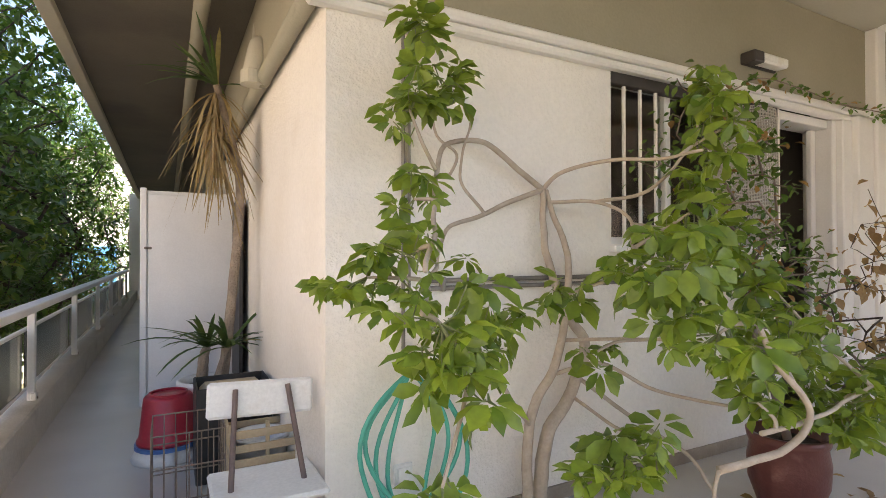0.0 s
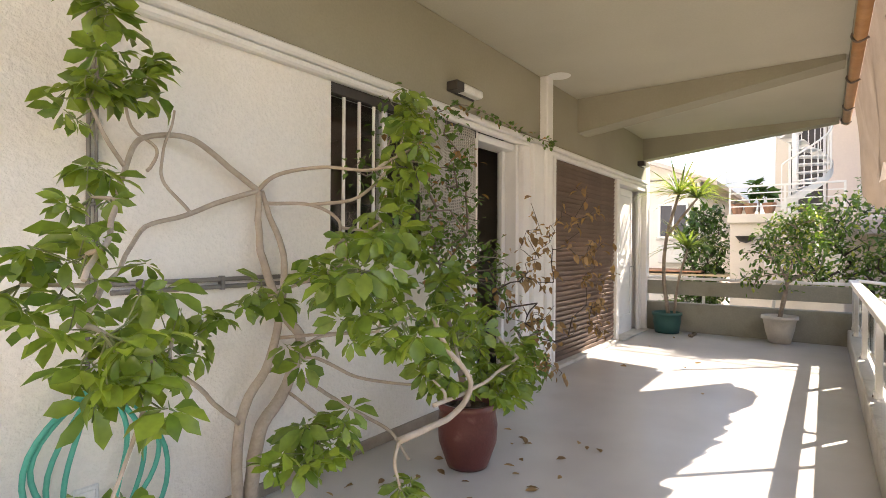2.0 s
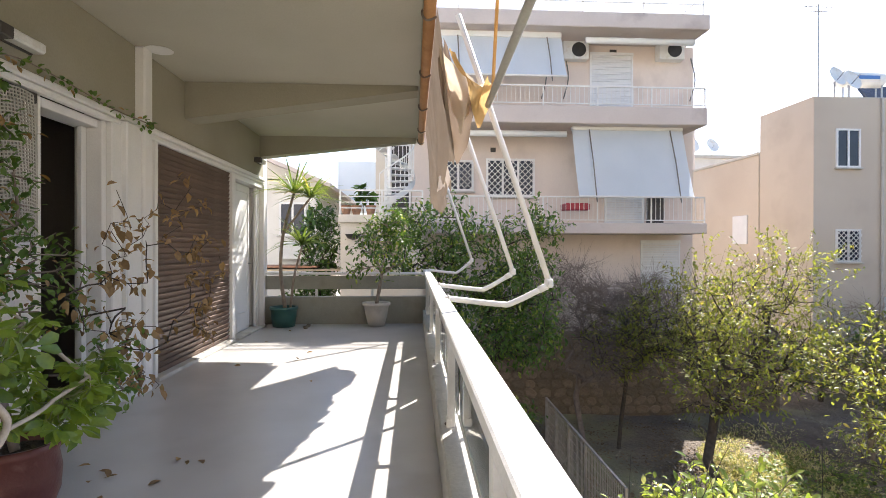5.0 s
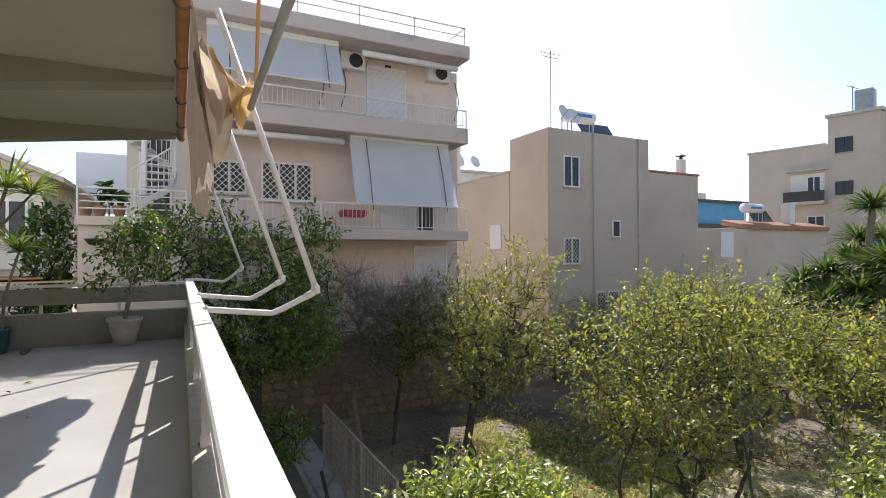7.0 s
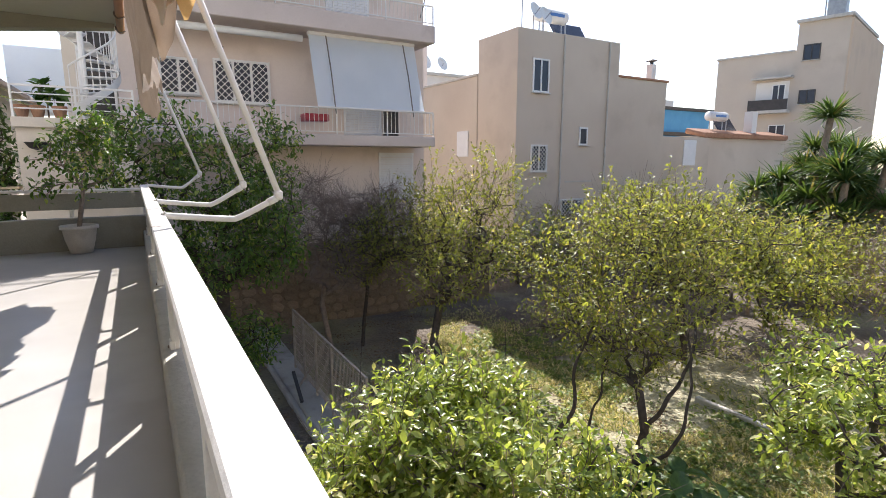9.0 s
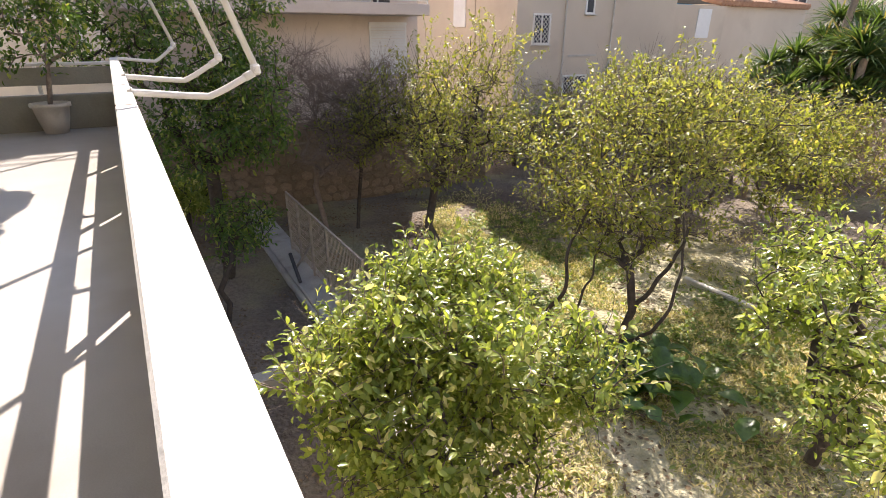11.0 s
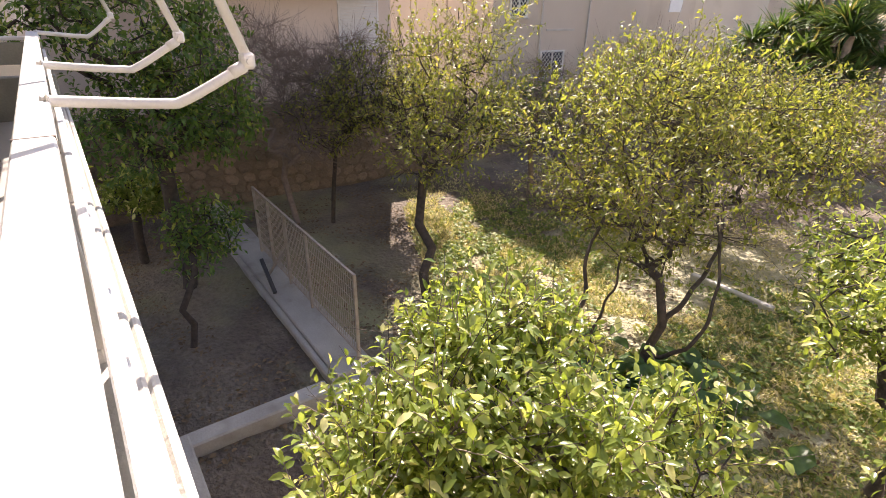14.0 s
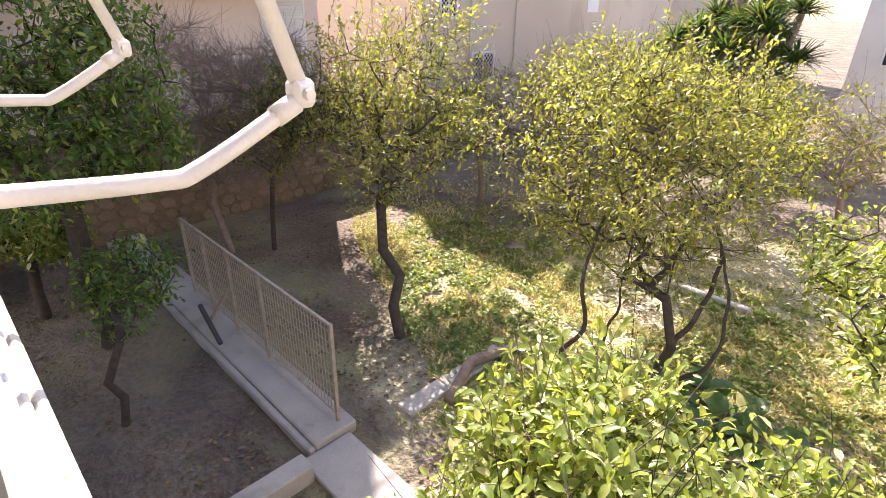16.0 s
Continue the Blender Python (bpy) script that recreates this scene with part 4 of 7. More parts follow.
def rosette(rng, n, size):
    """An umbrella of stalked leaflets."""
    out = []
    for k in range(n):
        a = 2 * math.pi * (k + 0.35 * rng.rand()) / n
        d = np.array([math.cos(a), math.sin(a), -0.12 - 0.36 * rng.rand()])
        out.append((d * 0.18 * size, d, size * (0.8 + 0.35 * rng.rand())))
    return out


SHAPES = []
for i in range(8):
    r_ = np.random.RandomState(40 + i)
    SHAPES.append(leaf_mesh("leaf_rosette", rosette(r_, 7 + i % 3, 0.090), wide=0.50, fold=0.14, curl=0.35, rng=r_, broad=0.95))

us = thing("umbrella_shrub", (0.98, 1.80, 0.0), "tall umbrella plant with looping pale branches and palmate leaves", "shrub")
B0 = Vector((0.98, 1.80, 0.0))
BOUGHS = {
    "stem_a": ([(1.01, 1.8, 0.0), (1.06, 1.8, 0.38), (1.24, 1.83, 0.57), (1.33, 1.83, 0.8), (1.21, 1.83, 0.96), (1.13, 1.84, 1.14), (1.09, 1.86, 1.39), (1.09, 1.86, 1.57)], 0.0506, 0.0187),
    "stem_b": ([(0.94, 1.8, 0.0), (0.95, 1.79, 0.48), (1.11, 1.79, 0.73), (1.18, 1.8, 1.0), (1.22, 1.83, 1.25), (1.14, 1.86, 1.48), (1.11, 1.86, 1.57)], 0.0374, 0.0154),
    "arch": ([(1.09, 1.86, 1.57), (0.91, 1.86, 1.68), (0.76, 1.85, 1.76), (0.62, 1.84, 1.76), (0.47, 1.74, 1.69), (0.35, 1.57, 1.53), (0.22, 1.32, 1.35), (0.05, 1.04, 1.21)], 0.0209, 0.0099),
    "low_arch": ([(1.09, 1.86, 1.57), (0.86, 1.85, 1.49), (0.7, 1.83, 1.42), (0.53, 1.8, 1.37), (0.33, 1.52, 1.23), (0.04, 1.04, 1.1)], 0.0187, 0.0088),
    "riser": ([(0.73, 1.83, 1.44), (0.61, 1.83, 1.57), (0.61, 1.82, 1.68), (0.64, 1.79, 1.86)], 0.011, 0.0066),
    "climber": ([(0.55, 1.83, 1.6), (0.59, 1.83, 1.69), (0.5, 1.83, 1.77), (0.43, 1.82, 1.98), (0.35, 1.8, 2.13), (0.3, 1.79, 2.21)], 0.0099, 0.0066),
    "reach": ([(1.09, 1.86, 1.57), (1.15, 1.77, 1.65), (1.24, 1.57, 1.68), (1.28, 1.33, 1.65), (1.18, 1.06, 1.63)], 0.0165, 0.0077),
    "hook": ([(1.14, 1.86, 1.51), (1.33, 1.75, 1.51), (1.34, 1.55, 1.42), (1.1, 1.3, 1.28), (0.93, 1.02, 1.22)], 0.0143, 0.0077),
    "lower_reach": ([(1.17, 1.83, 0.83), (1.21, 1.5, 0.88), (1.22, 1.17, 0.92)], 0.0132, 0.0077),
    "sweep": ([(1.11, 1.79, 0.68), (1.23, 1.62, 0.75), (1.35, 1.45, 0.66), (1.42, 1.28, 0.64), (1.48, 1.1, 0.64)], 0.0143, 0.0088),
    "drop": ([(1.29, 1.83, 0.63), (1.57, 1.66, 0.39), (1.66, 1.49, 0.29), (1.68, 1.37, 0.16)], 0.0154, 0.011),
    "loop": ([(1.16, 0.99, 0.5), (1.45, 0.92, 0.55), (1.56, 0.9, 0.67), (1.41, 0.93, 0.85), (1.34, 0.96, 1.0)], 0.021, 0.013),
    "long_reach": ([(1.34, 0.95, 0.61), (1.64, 0.92, 0.63), (2.01, 0.9, 0.71)], 0.0143, 0.0088),
    "fore": ([(0.95, 1.79, 0.46), (0.69, 1.56, 0.66), (0.47, 1.39, 0.85), (0.26, 1.26, 0.97)], 0.0154, 0.0088),
    "upper_reach": ([(1.33, 1.75, 1.51), (1.52, 1.6, 1.56), (1.68, 1.5, 1.75), (1.78, 1.47, 2.0)], 0.0143, 0.0077),
    "fore_low": ([(1.24, 1.8, 0.54), (1.12, 1.44, 0.53), (0.94, 1.15, 0.61)], 0.0121, 0.0077),
}
for nm, (pts, r0, r1) in BOUGHS.items():
    c = bend(pts, 6)
    wig = [Vector((noise.noise((p.x * 9, p.z * 9, 1.0)), noise.noise((p.x * 9, p.z * 9, 7.0)), 0)) * 0.012 for p in c]
    wig[0] = wig[-1] = Vector((0, 0, 0))
    part("branch", Geo().tube([p - B0 + w for p, w in zip(c, wig)], list(np.linspace(r0 * 0.72, r1 * 0.75, len(c))), 9), M_PALEBARK, us, smooth=True)
MASSES = [  # centre, radii, number of rosettes
    ((0.27, 1.58, 2.10), (0.10, 0.07, 0.09), 6), ((0.24, 1.56, 1.78), (0.11, 0.08, 0.20), 10), ((0.46, 1.58, 1.90), (0.18, 0.10, 0.10), 10),
    ((0.24, 1.52, 1.45), (0.12, 0.10, 0.13), 7), ((0.02, 1.40, 1.18), (0.20, 0.15, 0.13), 13), ((0.12, 1.08, 1.06), (0.21, 0.15, 0.16), 19),
    ((0.44, 1.38, 0.99), (0.18, 0.14, 0.19), 16), ((0.12, 1.24, 1.26), (0.16, 0.12, 0.10), 7), ((0.24, 1.16, 0.86), (0.18, 0.12, 0.10), 9),
    ((0.14, 1.12, 0.60), (0.07, 0.06, 0.06), 4), ((0.85, 1.12, 0.56), (0.22, 0.15, 0.15), 20), ((0.76, 1.32, 1.10), (0.10, 0.08, 0.09), 6),
    ((0.92, 1.32, 0.88), (0.12, 0.08, 0.09), 4), ((0.95, 1.02, 1.20), (0.25, 0.19, 0.15), 23), ((1.00, 0.88, 1.00), (0.24, 0.16, 0.14), 16),
    ((1.24, 1.14, 1.42), (0.18, 0.14, 0.14), 10), ((1.38, 1.12, 1.74), (0.11, 0.11, 0.20), 12), ((1.65, 1.06, 0.86), (0.28, 0.17, 0.21), 29),
    ((1.95, 1.00, 0.62), (0.26, 0.17, 0.16), 22), ((2.42, 1.14, 0.56), (0.28, 0.14, 0.16), 20), ((1.40, 1.00, 0.70), (0.16, 0.12, 0.12), 7),
    ((1.18, 0.98, 0.26), (0.18, 0.12, 0.09), 6), ((1.80, 1.45, 2.05), (0.12, 0.08, 0.13), 13), ((1.59, 1.42, 1.61), (0.10, 0.08, 0.10), 7),
    ((1.58, 1.30, 1.32), (0.17, 0.12, 0.14), 17), ((1.27, 1.28, 1.36), (0.14, 0.10, 0.11), 10), ((1.32, 1.20, 1.08), (0.13, 0.10, 0.11), 12), ((1.90, 1.25, 1.12), (0.15, 0.10, 0.15), 12),
]
rng = np.random.RandomState(21)
paths = [p for pts, a, b in BOUGHS.values() for p in bend(pts, 4)]
for c, r, n in MASSES:
    hub = Vector(c)
    hub.y = min(hub.y, WY - 0.16)
    near = min(paths, key=lambda q: (q - hub).length + 0.4 * max(0, q.z - hub.z))
    d = hub - near
    side = Vector((rng.normal(), rng.normal(), 0.3)) * 0.10 * d.length
    twig = bend([near, near + d * 0.35 + side, near + d * 0.7 + side * 0.6, hub], 5)
    part("branchlet", Geo().tube([q - B0 for q in twig], list(np.linspace(0.0085, 0.005, len(twig))), 7), M_PALEBARK, us, smooth=True)
    along = twig[len(twig) // 2:]
    for k in range(n):
        v = rng.normal(size=3)
        v *= (0.45 + 0.55 * rng.rand()) / np.linalg.norm(v)
        p = Vector(np.array(c) + v * np.array(r))
        p.y = min(p.y, WY - 0.14)
        sc = 0.62 + 0.58 * rng.rand()
        tilt = pose(p.x - B0.x, p.y - B0.y, p.z - B0.z, 55 - 70 * rng.rand(), -34 + 68 * rng.rand(), 360 * rng.rand()) @ Matrix.Diagonal((sc, sc, sc, 1))
        part("rosette", SHAPES[rng.randint(8)], M_SCHEF, us, at=tilt)
        q0 = min(along, key=lambda q: (q - p).length)
        mid = (p + q0) / 2 + Vector((0.02 * rng.normal(), 0.02 * rng.normal(), -0.03))
        part("stalk", Geo().tube([q - B0 for q in (q0, mid, p)], [0.0032, 0.0026, 0.002], 5, False), M_STALK, us, smooth=True)

# shrub in the clay pot: twiggy, with small leaves and dried ones
rng = np.random.RandomState(8)
V0 = np.array((2.14, 1.30, 0.345))
vs = thing("climbing_shrub", tuple(V0), "leggy climbing shrub with dry twigs, small green and brown leaves", "shrub")
tg = blob_points(rng, [((2.35, 1.55, 1.45), (0.40, 0.20, 0.55)), ((2.6, 1.5, 1.0), (0.45, 0.2, 0.45)), ((1.85, 1.62, 1.8), (0.35, 0.15, 0.35)), ((2.2, 1.66, 2.12), (0.45, 0.12, 0.12)), ((2.42, 1.62, 1.5), (0.2, 0.12, 0.6)), ((2.7, 1.2, 0.6), (0.35, 0.18, 0.25))], 150)
wood, last = grow(rng, [(2.14, 1.30, 0.345), (2.16, 1.38, 0.6), (2.2, 1.5, 0.85), (2.25, 1.52, 1.1)], tg, 0.022, 0.0022, 0.25, 0.12)
wood.v = [tuple(np.array(p) - V0) for p in wood.v]
part("trunk", wood, M_TWIG, vs, smooth=True)
lv = sprigs(rng, [(a - V0, b - V0) for a, b in last], 9, 0.052, 0.09, 0.2)
part("foliage", leaf_mesh("foliage", lv, wide=0.55, rng=rng), M_VINE, vs)
tg2 = blob_points(rng, [((3.0, 1.30, 1.1), (0.40, 0.14, 0.55)), ((3.6, 1.18, 1.45), (0.5, 0.12, 0.35)), ((3.95, 1.15, 1.1), (0.45, 0.10, 0.35)), ((3.8, 1.12, 0.75), (0.5, 0.10, 0.25)), ((3.1, 1.2, 0.6), (0.35, 0.12, 0.3))], 150)
wood, last = grow(rng, [(2.25, 1.52, 1.1), (2.45, 1.48, 1.1), (2.65, 1.42, 1.0), (2.8, 1.38, 1.05)], tg2, 0.008, 0.0015, 0.3, 0.14)
wood.v = [tuple(np.array(p) - V0) for p in wood.v]
part("dry_wood", wood, M_DARKBARK, vs, "dark bare twigs", True)
lv = sprigs(rng, [(a - V0, b - V0) for a, b in last], 2, 0.062, 0.05, 0.9)
part("dry_foliage", leaf_mesh("dry_foliage", lv, wide=0.6, curl=0.6, rng=rng), M_DRY, vs, "curled brown dry leaves")
# runner along the moulding
rn = bend([(2.35, 1.70, 2.2), (2.8, 1.80, 2.37), (3.3, 1.83, 2.385), (3.8, 1.83, 2.35), (4.25, 1.77, 2.33), (4.35, 1.77, 2.33)], 6)
part("runner", Geo().tube([p - Vector(V0) for p in rn], 0.004, 5), M_TWIG, vs)
lv = [(np.array(p) - V0 + rng.normal(size=3) * 0.015, rng.normal(size=3) - np.array((0, 0.6, 0.4)), 0.05) for p in rn for _ in range(3)]
part("runner_foliage", leaf_mesh("runner_foliage", lv, wide=0.6, rng=rng), M_VINE, vs)
# fallen leaves on the floor below
lv = []
for k in range(46):
    p = np.array((1.0 + 1.9 * rng.rand(), 0.75 + 0.9 * rng.rand(), 0.006)) if k < 40 else np.array((3.0 + 4.8 * rng.rand(), -0.5 + 2.2 * rng.rand(), 0.006))
    lv.append((p, np.array((rng.normal(), rng.normal(), 0.12)), 0.05 + 0.03 * rng.rand()))
ob = new("fallen_leaves", leaf_mesh("fallen_leaves", lv, wide=0.5, curl=0.1, rng=rng))
ob.data.materials.append(M_DRY)
tagged(ob, "dry brown leaves scattered on the balcony floor", "leaves", kind="stuff")


def sword_tuft(rng, n, size, up=0.6, hang=0.0, thin=1.0, mess=0.0):
    """Long narrow leaves from one point, arching."""
    g = Geo()
    for k in range(n):
        a = 2 * math.pi * rng.rand()
        e = up + (0.9 + mess) * (rng.rand() - 0.45)
        ln = size * (0.65 - 0.3 * mess + (0.5 + 0.3 * mess) * rng.rand())
        kink = mess * 0.5 * rng.normal()
        w = 0.018 * thin * (0.7 + 0.6 * rng.rand()) * (size / 0.5) ** 1.1
        d = Vector((math.cos(a) * math.cos(e), math.sin(a) * math.cos(e), math.sin(e)))
        s = Vector((-math.sin(a), math.cos(a), 0))
        sag = 0.25 + 0.7 * rng.rand() + hang
        rows = []
        for i in range(6):
            t = i / 5
            p = d * ln * t + Vector((0, 0, -sag * ln * t * t * 0.6)) + s * kink * ln * t * t
            ww = w * (0.7 + 0.6 * t) * (1 - t ** 3) + 0.001
            rows.append([p - s * ww, p + Vector((0, 0, -ww * 0.35)), p + s * ww])
        g.sheet(rows)
    return g


def yucca(name, loc, stems, label, seed, tuft=0.5, n=34, dead=(), thin=1.0, leaf=None):
    """stems: lists of points, a tuft at each end. dead: stem numbers with a skirt of straw."""
    rng = np.random.RandomState(seed)
    y = thing(name, loc, label, "yucca")
    for i, (pts, r) in enumerate(stems):
        c = bend(pts, 6)
        rad = [r * (1.0 - 0.35 * k / len(c)) * (1 + 0.10 * noise.noise((k * 0.9, i, seed))) for k in range(len(c))]
        part("stem", Geo().tube(c, rad, 10), M_BARK, y, smooth=True)
        part("tuft", sword_tuft(rng, n, tuft, thin=thin), leaf or M_YUCCA, y, at=Matrix.Translation(c[-1]), smooth=True, mend=False)
        if i in dead:
            for k in range(3):
                tagged(part("dead_skirt", sword_tuft(rng, 46, tuft * 0.72, -0.8, 0.9, thin * 0.8, 0.7), M_STRAW, y, "hanging straw-coloured dead leaves", True, at=Matrix.Translation(c[-1] - Vector((0, 0, 0.05 + 0.14 * k))), mend=False), kind="stuff")
    return y


yucca("tall_yucca", (-0.30, 3.70, 0.38), [([(0.10, 0, 0), (0.16, -0.05, 0.7), (0.2, -0.05, 1.35), (0.10, -0.05, 1.82), (0.05, -0.05, 2.02)], 0.035), ([(-0.03, 0.02, 0), (-0.02, 0, 0.18), (0.0, 0, 0.25)], 0.04), ([(0.05, -0.05, 0), (0.12, -0.08, 0.25)], 0.03)],
      "tall yucca with green tufts and a skirt of dead leaves", 3, 0.52, 20, (0,), 0.8)
yucca("corner_yucca", (8.12, 1.52, 0.28), [([(0, 0.02, 0), (0.0, 0.09, 0.6), (0.0, 0.05, 1.2), (0.0, -0.12, 1.85)], 0.032), ([(0.02, -0.06, 0), (0.0, -0.12, 0.5), (0.0, -0.25, 1.02)], 0.022), ([(0.0, 0.05, 1.2), (0.02, -0.2, 1.55), (0.0, -0.38, 1.78)], 0.022)],
      "leaning yucca with three drooping tufts in a green pot", 6, 0.70, 60, (), 0.55, M_YUCCAPALE)

rng = np.random.RandomState(17)
S0 = np.array((8.13, 0.09, 0.34))
cs = thing("corner_shrub", tuple(S0), "sparse leafy shrub in a cream pot", "shrub")
tg = blob_points(rng, [((8.05, 0.0, 1.25), (0.35, 0.45, 0.5)), ((8.05, -0.25, 1.55), (0.25, 0.3, 0.25)), ((8.0, 0.42, 1.05), (0.15, 0.15, 0.35)), ((8.1, -0.28, 1.8), (0.2, 0.2, 0.2)), ((8.1, 0.1, 1.6), (0.2, 0.3, 0.25))], 110)
wood, last = grow(rng, [(8.13, 0.09, 0.34), (8.1, 0.06, 0.5), (8.03, 0.02, 0.7)], tg, 0.03, 0.003, 0.2, 0.15)
wood.v = [tuple(np.array(p) - S0) for p in wood.v]
part("trunk", wood, M_BARK, cs, smooth=True)
part("crown", leaf_mesh("crown", sprigs(rng, [(a - S0, b - S0) for a, b in last], 12, 0.075, 0.12), rng=rng), M_LAUREL, cs)
stone = Geo()
for k in range(5):
    stone.lathe([(0.0, 0.0), (0.03, 0.004), (0.036, 0.02), (0.02, 0.036), (0.0, 0.04)], 9, (0.07 * k - 0.1 + 0.02 * rng.rand(), 0.05 * rng.rand(), 0))
solid("pebbles", stone, M_RUBBLE, "small stones lying beside the green pot", "stones", "stuff", loc=(7.95, 1.14, 0))

# ---- garden below ----
GZ = -3.45
rng = np.random.RandomState(30)
rows = []
xs = np.concatenate([[-400, -120, -40], np.linspace(-10, 34, 110), [60, 150, 400]])
ys = np.concatenate([[-400, -120, -60], np.linspace(-34, 22, 120), [60, 150, 400]])
for x in xs:
    rows.append([(x, y, GZ + (0.10 * noise.noise((x * 0.5, y * 0.5, 0)) + 0.04 * noise.noise((x * 2.3, y * 2.3, 3)) if -10 < x < 34 and -34 < y < 22 else 0)) for y in ys])
solid("ground", Geo().sheet(rows), M_EARTH, "dry garden earth with patches of weeds", "ground", "structure", smooth=True)

# concrete path with its kerb, low wall and mesh fence
g = Geo().box(6.35, 14.0, -3.52, -2.95, GZ - 0.2, GZ + 0.15, 0.02).box(6.35, 14.0, -2.95, -2.86, GZ - 0.2, GZ + 0.11, 0.02)
solid("garden_path", g, M_PATH, "raised concrete garden path", "path", "structure")
g = Geo().box(6.05, 6.30, -2.75, 0.2, GZ - 0.2, GZ + 0.22, 0.02).box(4.2, 6.045, -1.08, -0.62, GZ - 0.2, GZ + 0.42, 0.02)
solid("low_wall", g, M_PATH, "low concrete garden kerb wall", "wall", "structure")
solid("yard_slab", Geo().box(3.4, 6.34, -3.4, -2.76, GZ - 0.2, GZ + 0.06, 0.01).box(6.02, 6.30, -6.0, -4.1, GZ - 0.2, GZ + 0.07, 0.02), M_PATH, "strips of garden concrete", "path", "structure")
solid("pale_edging", Geo().box(3.9, 5.4, -9.95, -9.83, GZ - 0.2, GZ + 0.10, 0.02), M_CONC, "pale concrete edging strip in the garden", "kerb", "structure")
solid("building_foot", Geo().box(-1.5, 5.5, -0.6, 0.08, GZ - 0.2, GZ + 0.35, 0.01), M_PATH, "concrete footing along the house", "path", "structure")

FX0, FX1, FY, FT = 6.5, 10.7, -3.36, -1.95
fn = thing("mesh_fence", (FX0, FY, GZ + 0.14), "sun-bleached steel mesh fence on a concrete path", "fence")
FH = FT - GZ - 0.14
for x in (0.0, 1.65, 2.6, 3.45, 4.2):
    part("post", Geo().box(x - 0.022, x + 0.022, -0.022, 0.022, 0, FH, 0.003), M_FENCE, fn)
part("rail", Geo().box(0.0, FX1 - FX0, -0.018, 0.018, FH - 0.035, FH, 0.003), M_FENCE, fn)
part("rail", Geo().box(0.0, FX1 - FX0, -0.012, 0.012, 0.10, 0.125, 0.003), M_FENCE, fn)
for k in range(60):
    x = 0.07 * (k + 0.7)
    if x < 4.18:
        part("wire", Geo().box(x - 0.004, x + 0.004, -0.004, 0.004, 0.12, FH - 0.03), M_FENCE, fn)
for z in np.linspace(0.2, FH - 0.12, 8):
    part("wire", Geo().box(0.02, 4.18, -0.003, 0.003, z - 0.003, z + 0.003), M_FENCE, fn)
part("brace", Geo().box(-0.02, 0.02, -0.02, 0.02, 0, 0.75, 0.003), M_FENCE, fn, at=pose(3.05, 0.28, 0.02, 28, -20, 0))
solid("iron_bar", Geo().box(0, 0.7, -0.03, 0.03, 0, 0.06, 0.006, pose(0, 0, 0.02, 0, -35, 0)), M_DARK, "dark iron bar leaning on the path", "bar", loc=(8.9, -3.0, GZ + 0.14))
g = Geo().tube([(0, 0, 0.0), (0.3, -0.75, 0.06), (0.1, -1.55, 0.02)], [0.07, 0.08, 0.06], 10)
solid("pale_log", g, M_TWIG, "grey fallen log in the weeds", "log", smooth=True, loc=(5.87, -4.6, GZ + 0.08))

# rubble wall that ends the garden
solid("retaining_wall", Geo().box(14.05, 14.5, -11.0, 3.5, GZ - 0.3, -1.15), M_RUBBLE, "brown rubble garden wall", "wall", "structure")


def tree(name, base, trunk, blobs, n, r0, per, size, bark, leaf, label, seed, wide=0.42, twiggy=0, spread=0.16, droop=0.25, category="tree", step=0.3, shell=0.55, crook=0.22):
    rng = np.random.RandomState(seed)
    b = np.array(base, float)
    t = thing(name, base, label, category)
    tg = [p - b for p in blob_points(rng, blobs, n, shell)]
    wood, last = grow(rng, [tuple(np.array(q) - b) for q in trunk], tg, r0, 0.004, crook, step, 8)
    part("trunk", wood, bark, t, smooth=True, mend=False)
    if twiggy:
        g = Geo()
        for a, c in last:
            for k in range(twiggy):
                d = (c - a) / (np.linalg.norm(c - a) + 1e-6) + rng.normal(size=3) * 0.6
                s = a + (c - a) * rng.rand()
                g.tube([s, s + d * 0.14 + rng.normal(size=3) * 0.02, s + d * (0.25 + 0.15 * rng.rand())], [0.004, 0.003, 0.0015], 3, False)
        tagged(part("twig_mass", g, bark, t, "bare thin twigs", mend=False), kind="stuff")
    if per:
        part("crown", leaf_mesh("crown", sprigs(rng, last, per, size, spread, droop), wide=wide, rng=rng), leaf, t)
    return t


